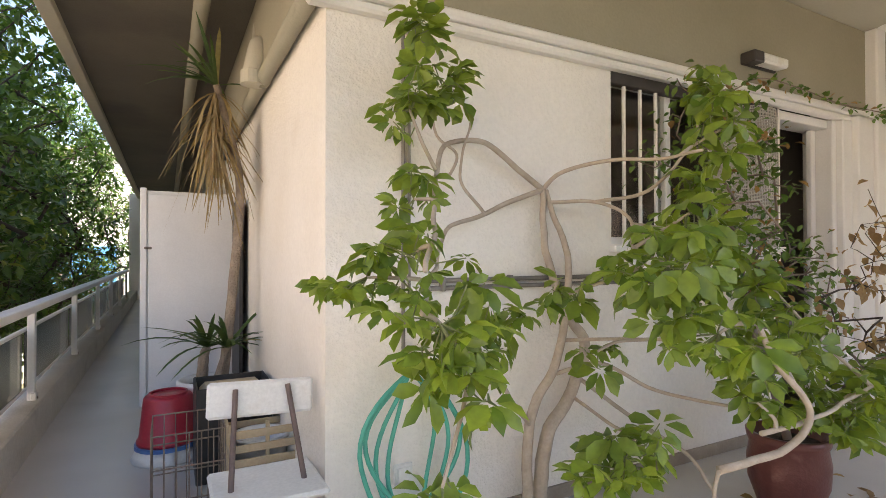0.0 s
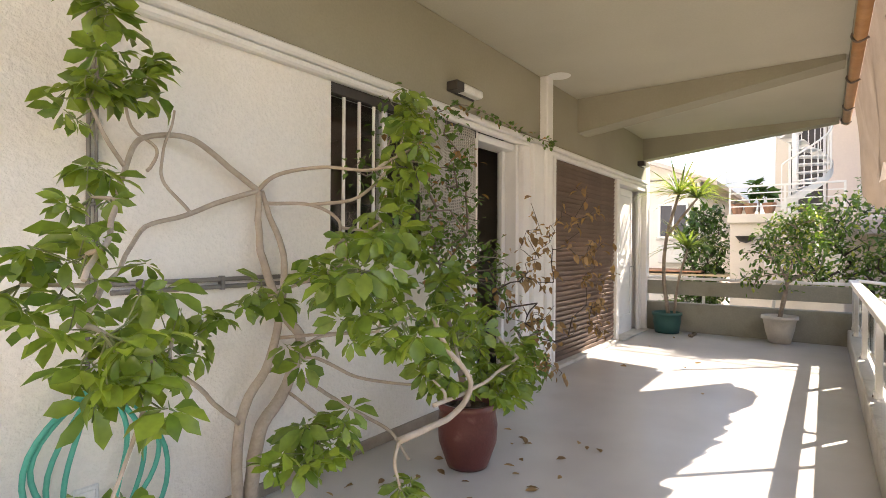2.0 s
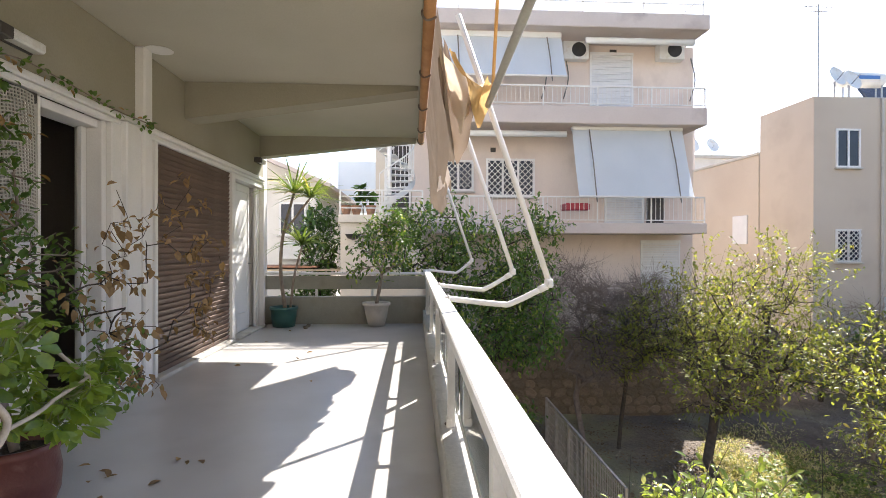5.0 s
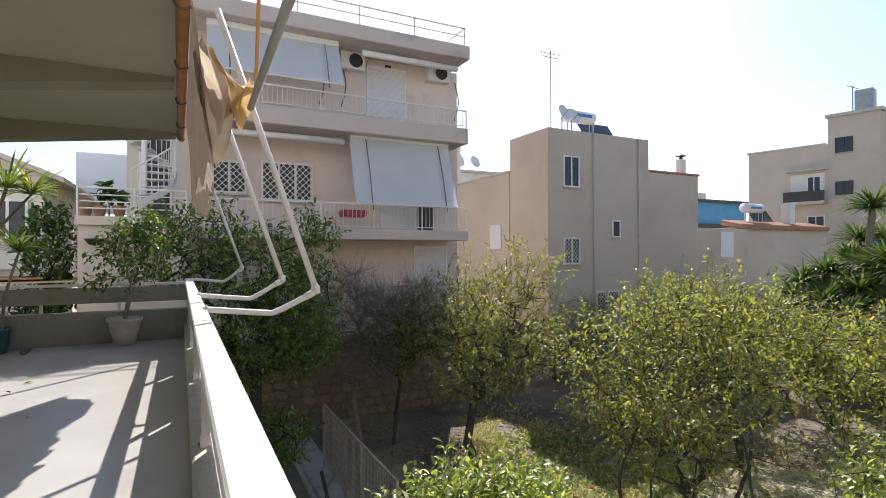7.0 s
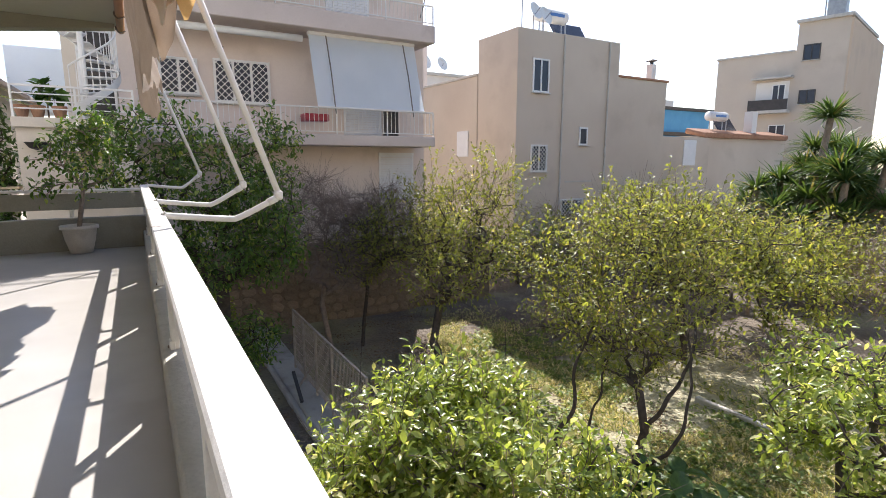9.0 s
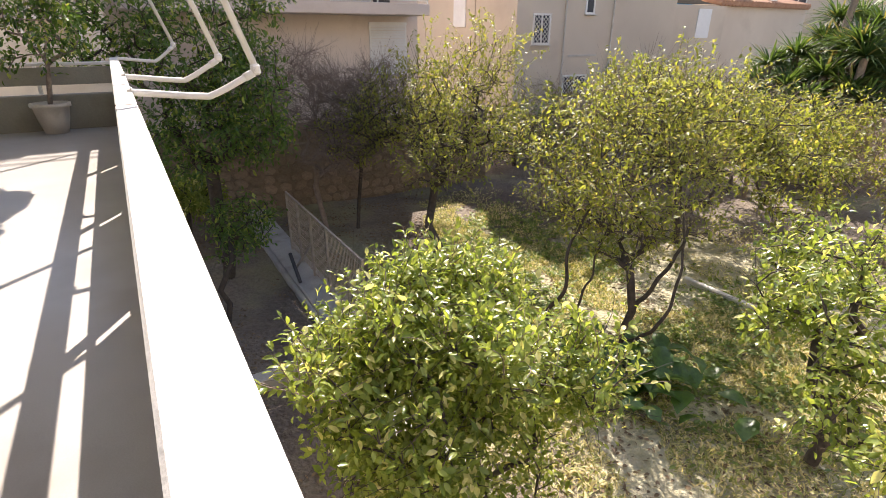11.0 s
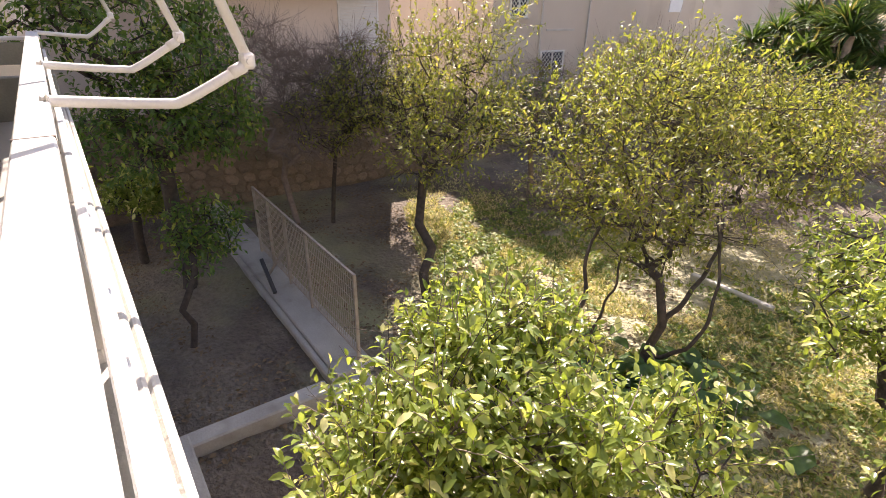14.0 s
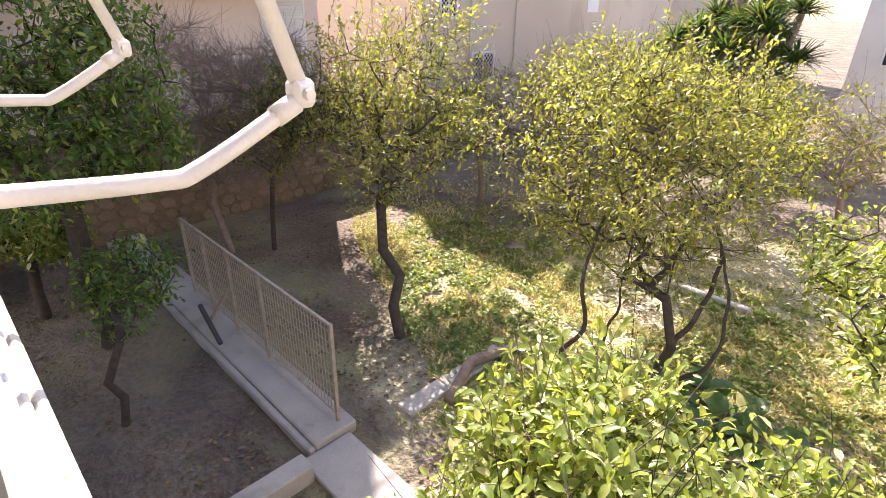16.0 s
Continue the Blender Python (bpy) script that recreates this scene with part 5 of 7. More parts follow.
def shoots(t, rng, blobs, n, length, leaf_size, bark, leaf, rise=0.7, wide=0.42, every=0.035):
    """Leafy whips that stick out of the crown, each with its leaves in turn along it."""
    g = Geo()
    lv = []
    base = np.array(t.location)
    for c, r in [blobs[i] for i in rng.randint(len(blobs), size=n)]:
        v = rng.normal(size=3)
        v[2] = abs(v[2]) * 0.9 + 0.1
        v /= np.linalg.norm(v)
        p = np.array(c) + v * np.array(r) * 0.8 - base
        d = v + np.array((0, 0, rise)) + 0.35 * rng.normal(size=3)
        d /= np.linalg.norm(d)
        ln = length * (0.45 + 0.8 * rng.rand())
        k = max(3, int(ln / 0.09))
        pts = [p - d * 0.12]
        for i in range(k):
            d = d + 0.16 * rng.normal(size=3) + np.array((0, 0, -0.03))
            d /= np.linalg.norm(d)
            pts.append(pts[-1] + d * ln / k)
        g.tube(pts, list(np.linspace(0.006, 0.002, len(pts))), 4, False)
        m = int(ln / every)
        for i in range(m):
            f = (0.12 + 0.88 * (i + rng.rand()) / m) * (len(pts) - 1)
            j = min(int(f), len(pts) - 2)
            q = pts[j] + (pts[j + 1] - pts[j]) * (f - j)
            ax = pts[j + 1] - pts[j]
            ax = ax / (np.linalg.norm(ax) + 1e-9)
            way = ax * 0.55 + rng.normal(size=3) * 0.6 - np.array((0, 0, 0.12))
            lv.append((q, way, leaf_size * (0.7 + 0.6 * rng.rand())))
    tagged(part("shoot_wood", g, bark, t, "thin upright shoots", mend=False), kind="stuff")
    tagged(part("shoot_leaves", leaf_mesh("shoot_leaves", lv, wide=wide, rng=rng), leaf, t, "leaves along the shoots"), kind="stuff")


# the round citrus tree right below the railing
LEMON = [((2.85, -2.35, -0.92), (0.62, 0.60, 0.50)), ((2.55, -2.05, -1.40), (0.70, 0.62, 0.60)), ((2.75, -3.0, -1.42), (0.75, 0.72, 0.60)), ((3.35, -2.75, -1.42), (0.60, 0.65, 0.48)), ((2.75, -2.6, -2.0), (1.0, 1.0, 0.5)), ((2.95, -1.75, -1.20), (0.45, 0.42, 0.36)), ((2.65, -1.42, -1.05), (0.26, 0.22, 0.20)), ((2.2, -3.7, -1.4), (0.42, 0.34, 0.40)), ((3.45, -3.45, -1.30), (0.38, 0.38, 0.32)), ((2.2, -2.8, -1.0), (0.32, 0.32, 0.30)), ((3.1, -3.2, -0.95), (0.30, 0.30, 0.25)), ((2.6, -1.95, -0.72), (0.20, 0.20, 0.20)), ((3.45, -2.0, -1.35), (0.36, 0.34, 0.25)), ((3.55, -2.75, -1.0), (0.28, 0.28, 0.22)), ((3.3, -2.65, -0.80), (0.36, 0.36, 0.28)), ((3.25, -2.95, -0.75), (0.28, 0.25, 0.22))]
lt = tree("lemon_tree", (2.95, -2.6, GZ), [(2.95, -2.6, GZ), (2.98, -2.6, -2.9), (2.92, -2.55, -2.3)], LEMON,
          620, 0.09, 34, 0.076, M_DARKBARK, M_LEMON, "dense lemon tree with shiny yellow-green leaves", 51, 0.42, 1, 0.24, 0.15, shell=0.6, crook=0.3)
shoots(lt, np.random.RandomState(151), LEMON, 380, 0.42, 0.082, M_TWIG, M_LEMON, 0.75)
# the open tree with dark crooked limbs
CITRUS = [((5.4, -7.6, -0.4), (1.2, 1.3, 1.0)), ((6.2, -8.9, -0.2), (1.3, 1.5, 1.1)), ((5.2, -8.8, 0.15), (1.1, 1.3, 0.7)), ((6.7, -7.2, -0.7), (1.1, 0.9, 0.9)), ((4.7, -6.6, -1.2), (0.6, 0.6, 0.4)), ((7.0, -10.4, -0.3), (1.2, 1.5, 1.0)), ((5.8, -6.8, -1.2), (0.9, 0.7, 0.5)), ((4.7, -8.4, -0.9), (0.8, 0.9, 0.6)), ((5.9, -9.8, -0.9), (1.0, 1.1, 0.6)), ((4.6, -7.0, -1.8), (0.8, 0.8, 0.4)), ((5.9, -7.5, -1.7), (1.0, 0.9, 0.5)), ((4.1, -7.4, -1.4), (0.6, 0.7, 0.5))]
ct = tree("crooked_citrus_tree", (3.75, -6.2, GZ), [(3.75, -6.2, GZ), (3.92, -6.35, -3.3), (4.13, -6.5, -3.05), (3.98, -6.5, -2.5), (4.2, -6.6, -1.95)], CITRUS,
          620, 0.06, 10, 0.09, M_DARKBARK, M_SPARSE, "open old citrus tree with dark crooked limbs and yellowing leaves", 52, 0.40, 3, 0.24, 0.4, crook=0.28, shell=0.4)
shoots(ct, np.random.RandomState(152), CITRUS, 430, 0.75, 0.088, M_TWIG, M_SPARSE, 0.5, every=0.045)
for pts, r0, r1 in (([(3.82, -6.25, -3.38), (4.1, -5.95, -3.36), (4.75, -5.9, -3.2), (5.16, -5.95, -3.0), (4.95, -6.05, -2.5), (5.15, -6.3, -1.9), (5.3, -6.9, -1.2)], 0.055, 0.018),
                    ([(4.13, -6.5, -3.05), (3.8, -6.5, -2.9), (3.5, -6.55, -2.45), (3.6, -6.9, -1.9), (4.1, -7.5, -1.2)], 0.035, 0.014),
                    ([(4.6, -5.92, -3.25), (4.7, -6.1, -2.8), (4.65, -6.3, -2.1), (4.8, -6.7, -1.4)], 0.028, 0.010),
                    ([(3.98, -6.5, -2.5), (3.85, -6.8, -2.0), (3.95, -7.4, -1.5), (4.4, -8.2, -1.0)], 0.038, 0.014)):
    c = bend(pts, 7)
    c = [q - Vector((3.75, -6.2, GZ)) + 0.05 * Vector((noise.noise(q * 3.0), noise.noise(q * 3.0 + Vector((9, 0, 0))), noise.noise(q * 3.0 + Vector((0, 9, 0))))) * (0 if i == 0 else 1) for i, q in enumerate(c)]
    part("limb", Geo().tube(c, list(np.linspace(r0, r1, len(c))), 8), M_DARKBARK, ct, "dark crooked limb", True)
LEAN = [((9.5, -6.9, -0.3), (1.3, 1.2, 1.1)), ((9.8, -7.9, 0.4), (1.0, 1.0, 0.9)), ((8.9, -6.3, -0.9), (1.1, 1.0, 0.7)), ((9.2, -7.6, -0.9), (1.1, 1.1, 0.7)), ((9.9, -6.4, 0.2), (0.8, 0.8, 0.7)), ((10.6, -6.4, -0.6), (1.0, 0.9, 0.9)), ((8.7, -5.9, -1.5), (0.8, 0.7, 0.4))]
le = tree("leaning_tree", (7.44, -5.14, GZ), [(7.44, -5.14, GZ), (7.66, -5.2, -3.0), (7.9, -5.55, -2.7), (8.25, -5.5, -2.35), (8.9, -6.0, -1.9)], LEAN,
          380, 0.085, 9, 0.092, M_DARKBARK, M_SPARSE, "leaning fruit tree with thin yellow-green crown", 53, 0.36, 3, 0.24, 0.4, shell=0.4, crook=0.2)
shoots(le, np.random.RandomState(153), LEAN, 270, 0.85, 0.09, M_TWIG, M_SPARSE, 0.6, every=0.05)
tree("edge_citrus_tree", (1.5, -6.9, GZ), [(1.5, -6.9, GZ), (1.45, -6.95, -3.0), (1.6, -7.0, -2.5)],
     [((1.7, -6.9, -1.7), (0.9, 0.9, 0.7)), ((2.3, -7.4, -1.5), (0.8, 0.9, 0.6)), ((0.9, -6.2, -2.1), (0.8, 0.8, 0.6)), ((2.6, -8.6, -1.5), (1.0, 1.0, 0.6))],
     230, 0.08, 18, 0.105, M_DARKBARK, M_LEMON, "low citrus tree with pale shiny leaves", 54, 0.42, 1, 0.2, 0.3)
LAUREL = [((10.0, -1.9, 0.9), (0.95, 1.2, 1.0)), ((9.9, -2.6, 0.2), (0.9, 1.0, 1.0)), ((9.9, -1.7, -0.5), (1.0, 1.1, 0.8)), ((10.0, -2.8, -0.5), (0.9, 0.8, 0.7)), ((10.1, -1.0, 1.5), (0.8, 0.8, 0.8)), ((10.0, -3.0, 1.4), (0.5, 0.5, 0.7)), ((10.1, -0.2, 1.2), (0.6, 0.6, 0.7))]
lr = tree("laurel_tree", (10.2, -1.9, GZ), [(10.2, -1.9, GZ), (10.3, -2.02, -2.8), (10.12, -1.85, -2.3), (10.15, -1.9, -1.8), (10.1, -1.9, -1.0)], LAUREL,
          520, 0.12, 18, 0.105, M_DARKBARK, M_LAUREL, "leafy green laurel tree beside the balcony end", 55, 0.40, 0, 0.26, 0.35)
shoots(lr, np.random.RandomState(155), LAUREL, 170, 0.5, 0.095, M_TWIG, M_LAUREL, 0.7, every=0.04)
tree("small_orange_tree", (11.75, -1.40, GZ), [(11.75, -1.40, GZ), (11.70, -1.40, -2.9), (11.65, -1.45, -2.3)],
     [((11.75, -1.50, -1.95), (0.75, 0.65, 0.35)), ((11.45, -1.85, -2.1), (0.55, 0.5, 0.3))], 150, 0.08, 22, 0.10, M_DARKBARK, M_LEMON, "small orange tree with a flat pale crown", 56, 0.42, 0, 0.2, 0.2)
tree("young_orange_tree", (8.3, -1.55, GZ), [(8.3, -1.55, GZ), (8.44, -1.64, -3.15), (8.4, -1.52, -2.85), (8.72, -1.82, -2.5), (9.0, -1.9, -2.1)],
     [((9.4, -2.2, -1.95), (0.65, 0.7, 0.5)), ((9.0, -1.9, -2.35), (0.45, 0.4, 0.3))], 80, 0.05, 20, 0.095, M_DARKBARK, M_LAUREL, "young orange tree with a slender crooked trunk", 57, 0.42, 0, 0.18, 0.25)
tree("bare_fig_tree", (12.0, -4.6, GZ), [(12.0, -4.6, GZ), (12.1, -4.55, -3.0), (12.3, -4.5, -2.4)],
     [((12.6, -4.2, 0.0), (1.0, 1.3, 1.1)), ((12.4, -5.4, -0.4), (0.9, 1.2, 1.0)), ((12.2, -6.2, -0.2), (0.7, 0.9, 0.9)), ((12.6, -3.2, -0.6), (0.9, 0.9, 0.9)), ((11.8, -5.0, -1.4), (0.9, 1.2, 0.6))], 620, 0.07, 0, 0.08, M_TWIG, M_SPARSE, "leafless grey shrub tree with a haze of twigs", 58, 0.4, 14, 0.2, 0.2)
tree("thin_tree", (11.6, -5.3, GZ), [(11.6, -5.3, GZ), (11.7, -5.4, -2.8), (11.9, -5.6, -2.0)],
     [((11.4, -6.2, -0.5), (1.0, 1.1, 1.0)), ((11.2, -5.2, -0.9), (0.9, 0.9, 0.8)), ((11.3, -7.2, -0.9), (0.8, 0.9, 0.8)), ((12.3, -8.0, -0.8), (0.9, 0.9, 0.8))], 420, 0.05, 13, 0.08, M_DARKBARK, M_SPARSE, "thin dark-stemmed tree with sparse leaves", 59, 0.4, 4, 0.2, 0.3)
tree("far_bare_tree", (8.8, -12.2, GZ), [(8.8, -12.2, GZ), (8.8, -12.1, -2.8), (8.9, -12.0, -2.0)],
     [((9.0, -12.2, -0.4), (1.2, 2.2, 1.1)), ((8.6, -14.5, -0.7), (1.2, 1.6, 0.9))], 420, 0.07, 12, 0.10, M_TWIG, M_SPARSE, "sparse grey-brown tree behind the citrus", 60, 0.4, 6, 0.22, 0.3)
tree("back_citrus_tree", (6.8, -11.5, GZ), [(6.8, -11.5, GZ), (6.8, -11.4, -2.8), (6.9, -11.4, -2.2)],
     [((6.6, -11.6, -0.7), (1.3, 1.6, 1.1)), ((5.8, -13.2, -0.9), (1.4, 1.5, 1.0)), ((4.6, -11.6, -1.4), (1.0, 1.2, 0.8)), ((7.6, -13.4, -0.6), (1.3, 1.4, 0.9))], 520, 0.08, 16, 0.11, M_DARKBARK, M_SPARSE, "wide citrus tree at the back of the garden", 61, 0.42, 3, 0.24, 0.3)
for i, (x, y) in enumerate(((10.6, -10.6), (11.4, -15.4), (8.2, -16.6), (6.0, -16.2), (3.6, -14.2))):
    tree("background_tree", (x, y, GZ), [(x, y, GZ), (x, y, -2.9), (x + 0.1, y, -2.3)], [((x, y, -0.9), (1.2, 1.4, 1.0)), ((x - 0.6, y - 1.0, -1.5), (1.0, 1.1, 0.7)), ((x + 0.3, y + 0.7, -1.4), (1.0, 1.0, 0.8))],
         240, 0.07, 14 if i % 2 else 6, 0.11, M_TWIG, M_SPARSE, "half-bare garden tree with yellow-green leaves" if i % 2 else "nearly bare garden tree with thin twigs", 120 + i, 0.42, 3 if i % 2 else 7, 0.24, 0.3)
tree("dark_shrub", (15.0, -13.0, GZ), [(15.0, -13.0, GZ), (15.0, -13.0, -3.0), (14.9, -13.0, -2.6)],
     [((14.6, -12.6, -2.2), (1.0, 1.6, 0.9)), ((14.2, -14.2, -2.0), (0.9, 1.2, 0.9))], 160, 0.08, 20, 0.14, M_DARKBARK, M_DEEP, "dark evergreen shrub against the house wall", 62, 0.45, 0, 0.3, 0.2, "shrub")

# broad-leaved plant under the crooked tree, weeds, litter
rng = np.random.RandomState(70)
bp = thing("broadleaf_clump", (3.7, -6.2, GZ), "clump of broad dark green leaves under a tree", "plant")
blade = leaf_mesh("leaf", [((0, 0, 0), (1, 0, 0.25), 0.36)], wide=0.62, curl=0.5, rng=rng)
for k in range(110):
    a_ = 360 * rng.rand()
    sc = 0.7 + 0.6 * rng.rand()
    part("leaf", blade, M_DEEP, bp, at=pose(0.5 * rng.normal(), 0.42 * rng.normal(), 0.06 + 0.42 * rng.rand(), -30 + 60 * rng.rand(), -40 * rng.rand() + 12, a_) @ Matrix.Diagonal((sc, sc, sc, 1)))
lv = []
for k in range(120000):
    if k < 90000:
        c = ((6.3, -6.6), (4.4, -8.6), (2.9, -5.6), (7.6, -7.6), (5.2, -5.4), (2.2, -8.2), (9.4, -7.0), (10.6, -7.8))[rng.randint(8)]
        x, y = c[0] + 1.1 * rng.normal(), c[1] + 1.0 * rng.normal()
    else:
        x, y = -1 + 14 * rng.rand(), -14 + 12 * rng.rand()
    dens = noise.noise((x * 0.9, y * 0.9, 5))
    if dens < -0.22 or (x > 6.2 and y > -5.2 - 0.45 * (x - 7.2)) or (y > -3.9 and x > 5.4) or (4.7 < x < 6.2 and -10.4 < y < -8.2) or y > -1.4:
        continue
    z = GZ + 0.10 * noise.noise((x * 0.5, y * 0.5, 0)) + 0.04 * noise.noise((x * 2.3, y * 2.3, 3))
    d = np.array((rng.normal() * 0.6, rng.normal() * 0.6, 0.8))
    lv.append((np.array((x, y, z)), d, 0.035 + 0.07 * rng.rand() * (1.5 if dens > 0.2 else 0.8)))
ob = new("weeds", leaf_mesh("weeds", lv, wide=0.26, curl=0.6, rng=rng))
ob.data.materials.append(M_GRASS)
tagged(ob, "patchy green weeds over the garden earth", "weeds", kind="stuff")
lv = []
for k in range(30000):
    c = ((7.6, -7.3, 0.7), (8.7, -6.8, 0.6), (7.4, -8.9, 0.8), (7.2, -6.0, 0.5), (9.7, -8.8, 0.8), (3.9, -9.7, 0.6), (6.2, -6.2, 0.5), (2.8, -7.7, 0.8), (3.8, -7.4, 0.5), (4.9, -5.0, 0.6))[rng.randint(10)]
    x, y = c[0] + c[2] * rng.normal(), c[1] + c[2] * rng.normal()
    if y > -3.9 or (x > 6.2 and y > -5.2 - 0.45 * (x - 7.2)) or noise.noise((x * 2.6, y * 2.6, 2)) < -0.05:
        continue
    z = GZ + 0.10 * noise.noise((x * 0.5, y * 0.5, 0)) + 0.04 * noise.noise((x * 2.3, y * 2.3, 3))
    lv.append((np.array((x, y, z + 0.06 * rng.rand())), np.array((rng.normal(), rng.normal(), 0.5)), 0.05 + 0.08 * rng.rand()))
ob = new("green_weeds", leaf_mesh("green_weeds", lv, wide=0.45, curl=0.5, rng=rng))
ob.data.materials.append(M_WEED)
tagged(ob, "clumps of broad green weeds in the sunlit garden", "weeds", kind="stuff")
lv = []
for k in range(9000):
    x, y = 1 + 12.5 * rng.rand(), -9 + 8.4 * rng.rand()
    if 6.3 < x and -3.8 < y < -2.7 and rng.rand() < 0.85:
        continue
    z = GZ + 0.012 + 0.10 * noise.noise((x * 0.5, y * 0.5, 0)) + 0.04 * noise.noise((x * 2.3, y * 2.3, 3))
    if noise.noise((x * 0.7, y * 0.7, 9)) > -0.1 or (7.0 < x < 9.5 and -5 < y < -3.8):
        lv.append((np.array((x, y, z)), np.array((rng.normal(), rng.normal(), 0.15)), 0.05 + 0.05 * rng.rand()))
ob = new("leaf_litter", leaf_mesh("leaf_litter", lv, wide=0.5, curl=0.2, rng=rng))
ob.data.materials.append(M_LITTER)
tagged(ob, "brown leaf litter on the garden earth", "leaves", kind="stuff")

# tall yuccas at the far side
for i, (x, y, h) in enumerate(((9.2, -22.3, 6.2), (8.6, -23.6, 4.9), (9.6, -24.9, 5.2), (8.2, -21.0, 4.4), (9.0, -26.3, 4.6), (9.9, -21.6, 3.9), (10.8, -21.0, 3.6), (7.6, -20.6, 4.0), (9.3, -20.2, 3.0), (7.4, -22.4, 4.6), (10.3, -20.4, 2.6), (8.3, -19.6, 2.6), (8.9, -20.8, 3.4), (9.9, -22.8, 4.4), (7.9, -21.8, 3.4), (10.4, -21.8, 3.1))):
    yucca("yucca_tree", (x, y, GZ), [([(0, 0, 0), (0.1, 0.1, h * 0.5), (0.2 * (i % 3 - 1), 0.2, h)], 0.16), ([(0.1, 0.1, h * 0.45), (0.5, -0.5, h * 0.7), (0.6, -0.7, h * 0.82)], 0.1), ([(0.1, 0.1, h * 0.4), (-0.4, 0.5, h * 0.55), (-0.5, 0.7, h * 0.68)], 0.1)],
          "tall yucca tree with sword leaves and dry skirts", 80 + i, 1.3, 170, (1,) if i % 2 else (2,), 0.65)

# trees seen past the passage
for i, (x, y, s) in enumerate(((-3.5, 5.9, 1.1), (-3.3, 8.6, 1.0), (-3.7, 11.6, 1.2), (-3.1, 14.5, 1.1), (-5.5, 17.0, 1.6), (-3.2, 19.0, 1.5))):
    tree("street_tree", (x, y, GZ), [(x, y, GZ), (x, y, -1.5), (x + 0.1, y, -0.2)],
         [((x, y, 1.6 * s), (1.6 * s, 1.8 * s, 1.7 * s)), ((x + 0.6, y + 0.8, 3.6 * s), (1.3, 1.4, 1.6)), ((x - 0.6, y - 0.6, 0.0), (1.4, 1.4, 1.2)), ((x - 1.2, y, 3.0 * s), (1.2, 1.2, 1.4)), ((x - 0.2, y + 1.4, 0.4), (1.3, 1.3, 1.5))], 430, 0.14, 25, 0.15, M_DARKBARK, M_DEEP, "dark leafy tree beyond the passage railing", 90 + i, 0.42, 0, 0.3)

# stones of the rubble wall
rw_ = bpy.data.objects["retaining_wall"]
rng = np.random.RandomState(44)
STONES = []
for k in range(6):
    g = Geo()
    n = 9
    ring = [(0.5 + 0.06 * rng.normal()) for _ in range(n)]
    outer = [(0.0, r * math.cos(2 * math.pi * i / n), r * math.sin(2 * math.pi * i / n)) for i, r in enumerate(ring)]
    inner = [(-0.16 - 0.04 * rng.rand(), 0.8 * y, 0.8 * z) for _, y, z in outer]
    g.add(outer + inner, [(i, (i + 1) % n, n + (i + 1) % n, n + i) for i in range(n)] + [tuple(range(n, 2 * n))])
    STONES.append(g.mesh("stone"))
for r in range(9):
    y = -10.6 + 0.2 * rng.rand()
    while y < -1.0:
        w = 0.24 + 0.22 * rng.rand()
        part("stone", STONES[rng.randint(6)], M_RUBBLE, rw_, at=Matrix.Translation((14.05, y + w / 2, -3.3 + 0.25 * r)) @ pose(0, 0, 0, 12 * rng.normal(), 0, 0) @ Matrix.Diagonal((0.2, w * 0.98, 0.25, 1)))
        y += w

# ---- buildings round the garden ----
def balustrade(parent, x, y0, y1, z, h, n, ends=True, axis="y"):
    """White bar railing in the plane x, from y0 to y1."""
    r = part("balcony_rail", Geo().box(x - 0.02, x + 0.02, y0, y1, z + h - 0.04, z + h, 0.004).box(x - 0.015, x + 0.015, y0, y1, z + 0.06, z + 0.085), M_RAIL, parent, "white balcony railing")
    for i in range(n + 1):
        y = y0 + (y1 - y0) * i / n
        t = 0.016 if i % 12 == 0 else 0.006
        part("baluster", Geo().box(x - t, x + t, y - t, y + t, z if t > 0.01 else z + 0.07, z + h - 0.02), M_RAIL, r)


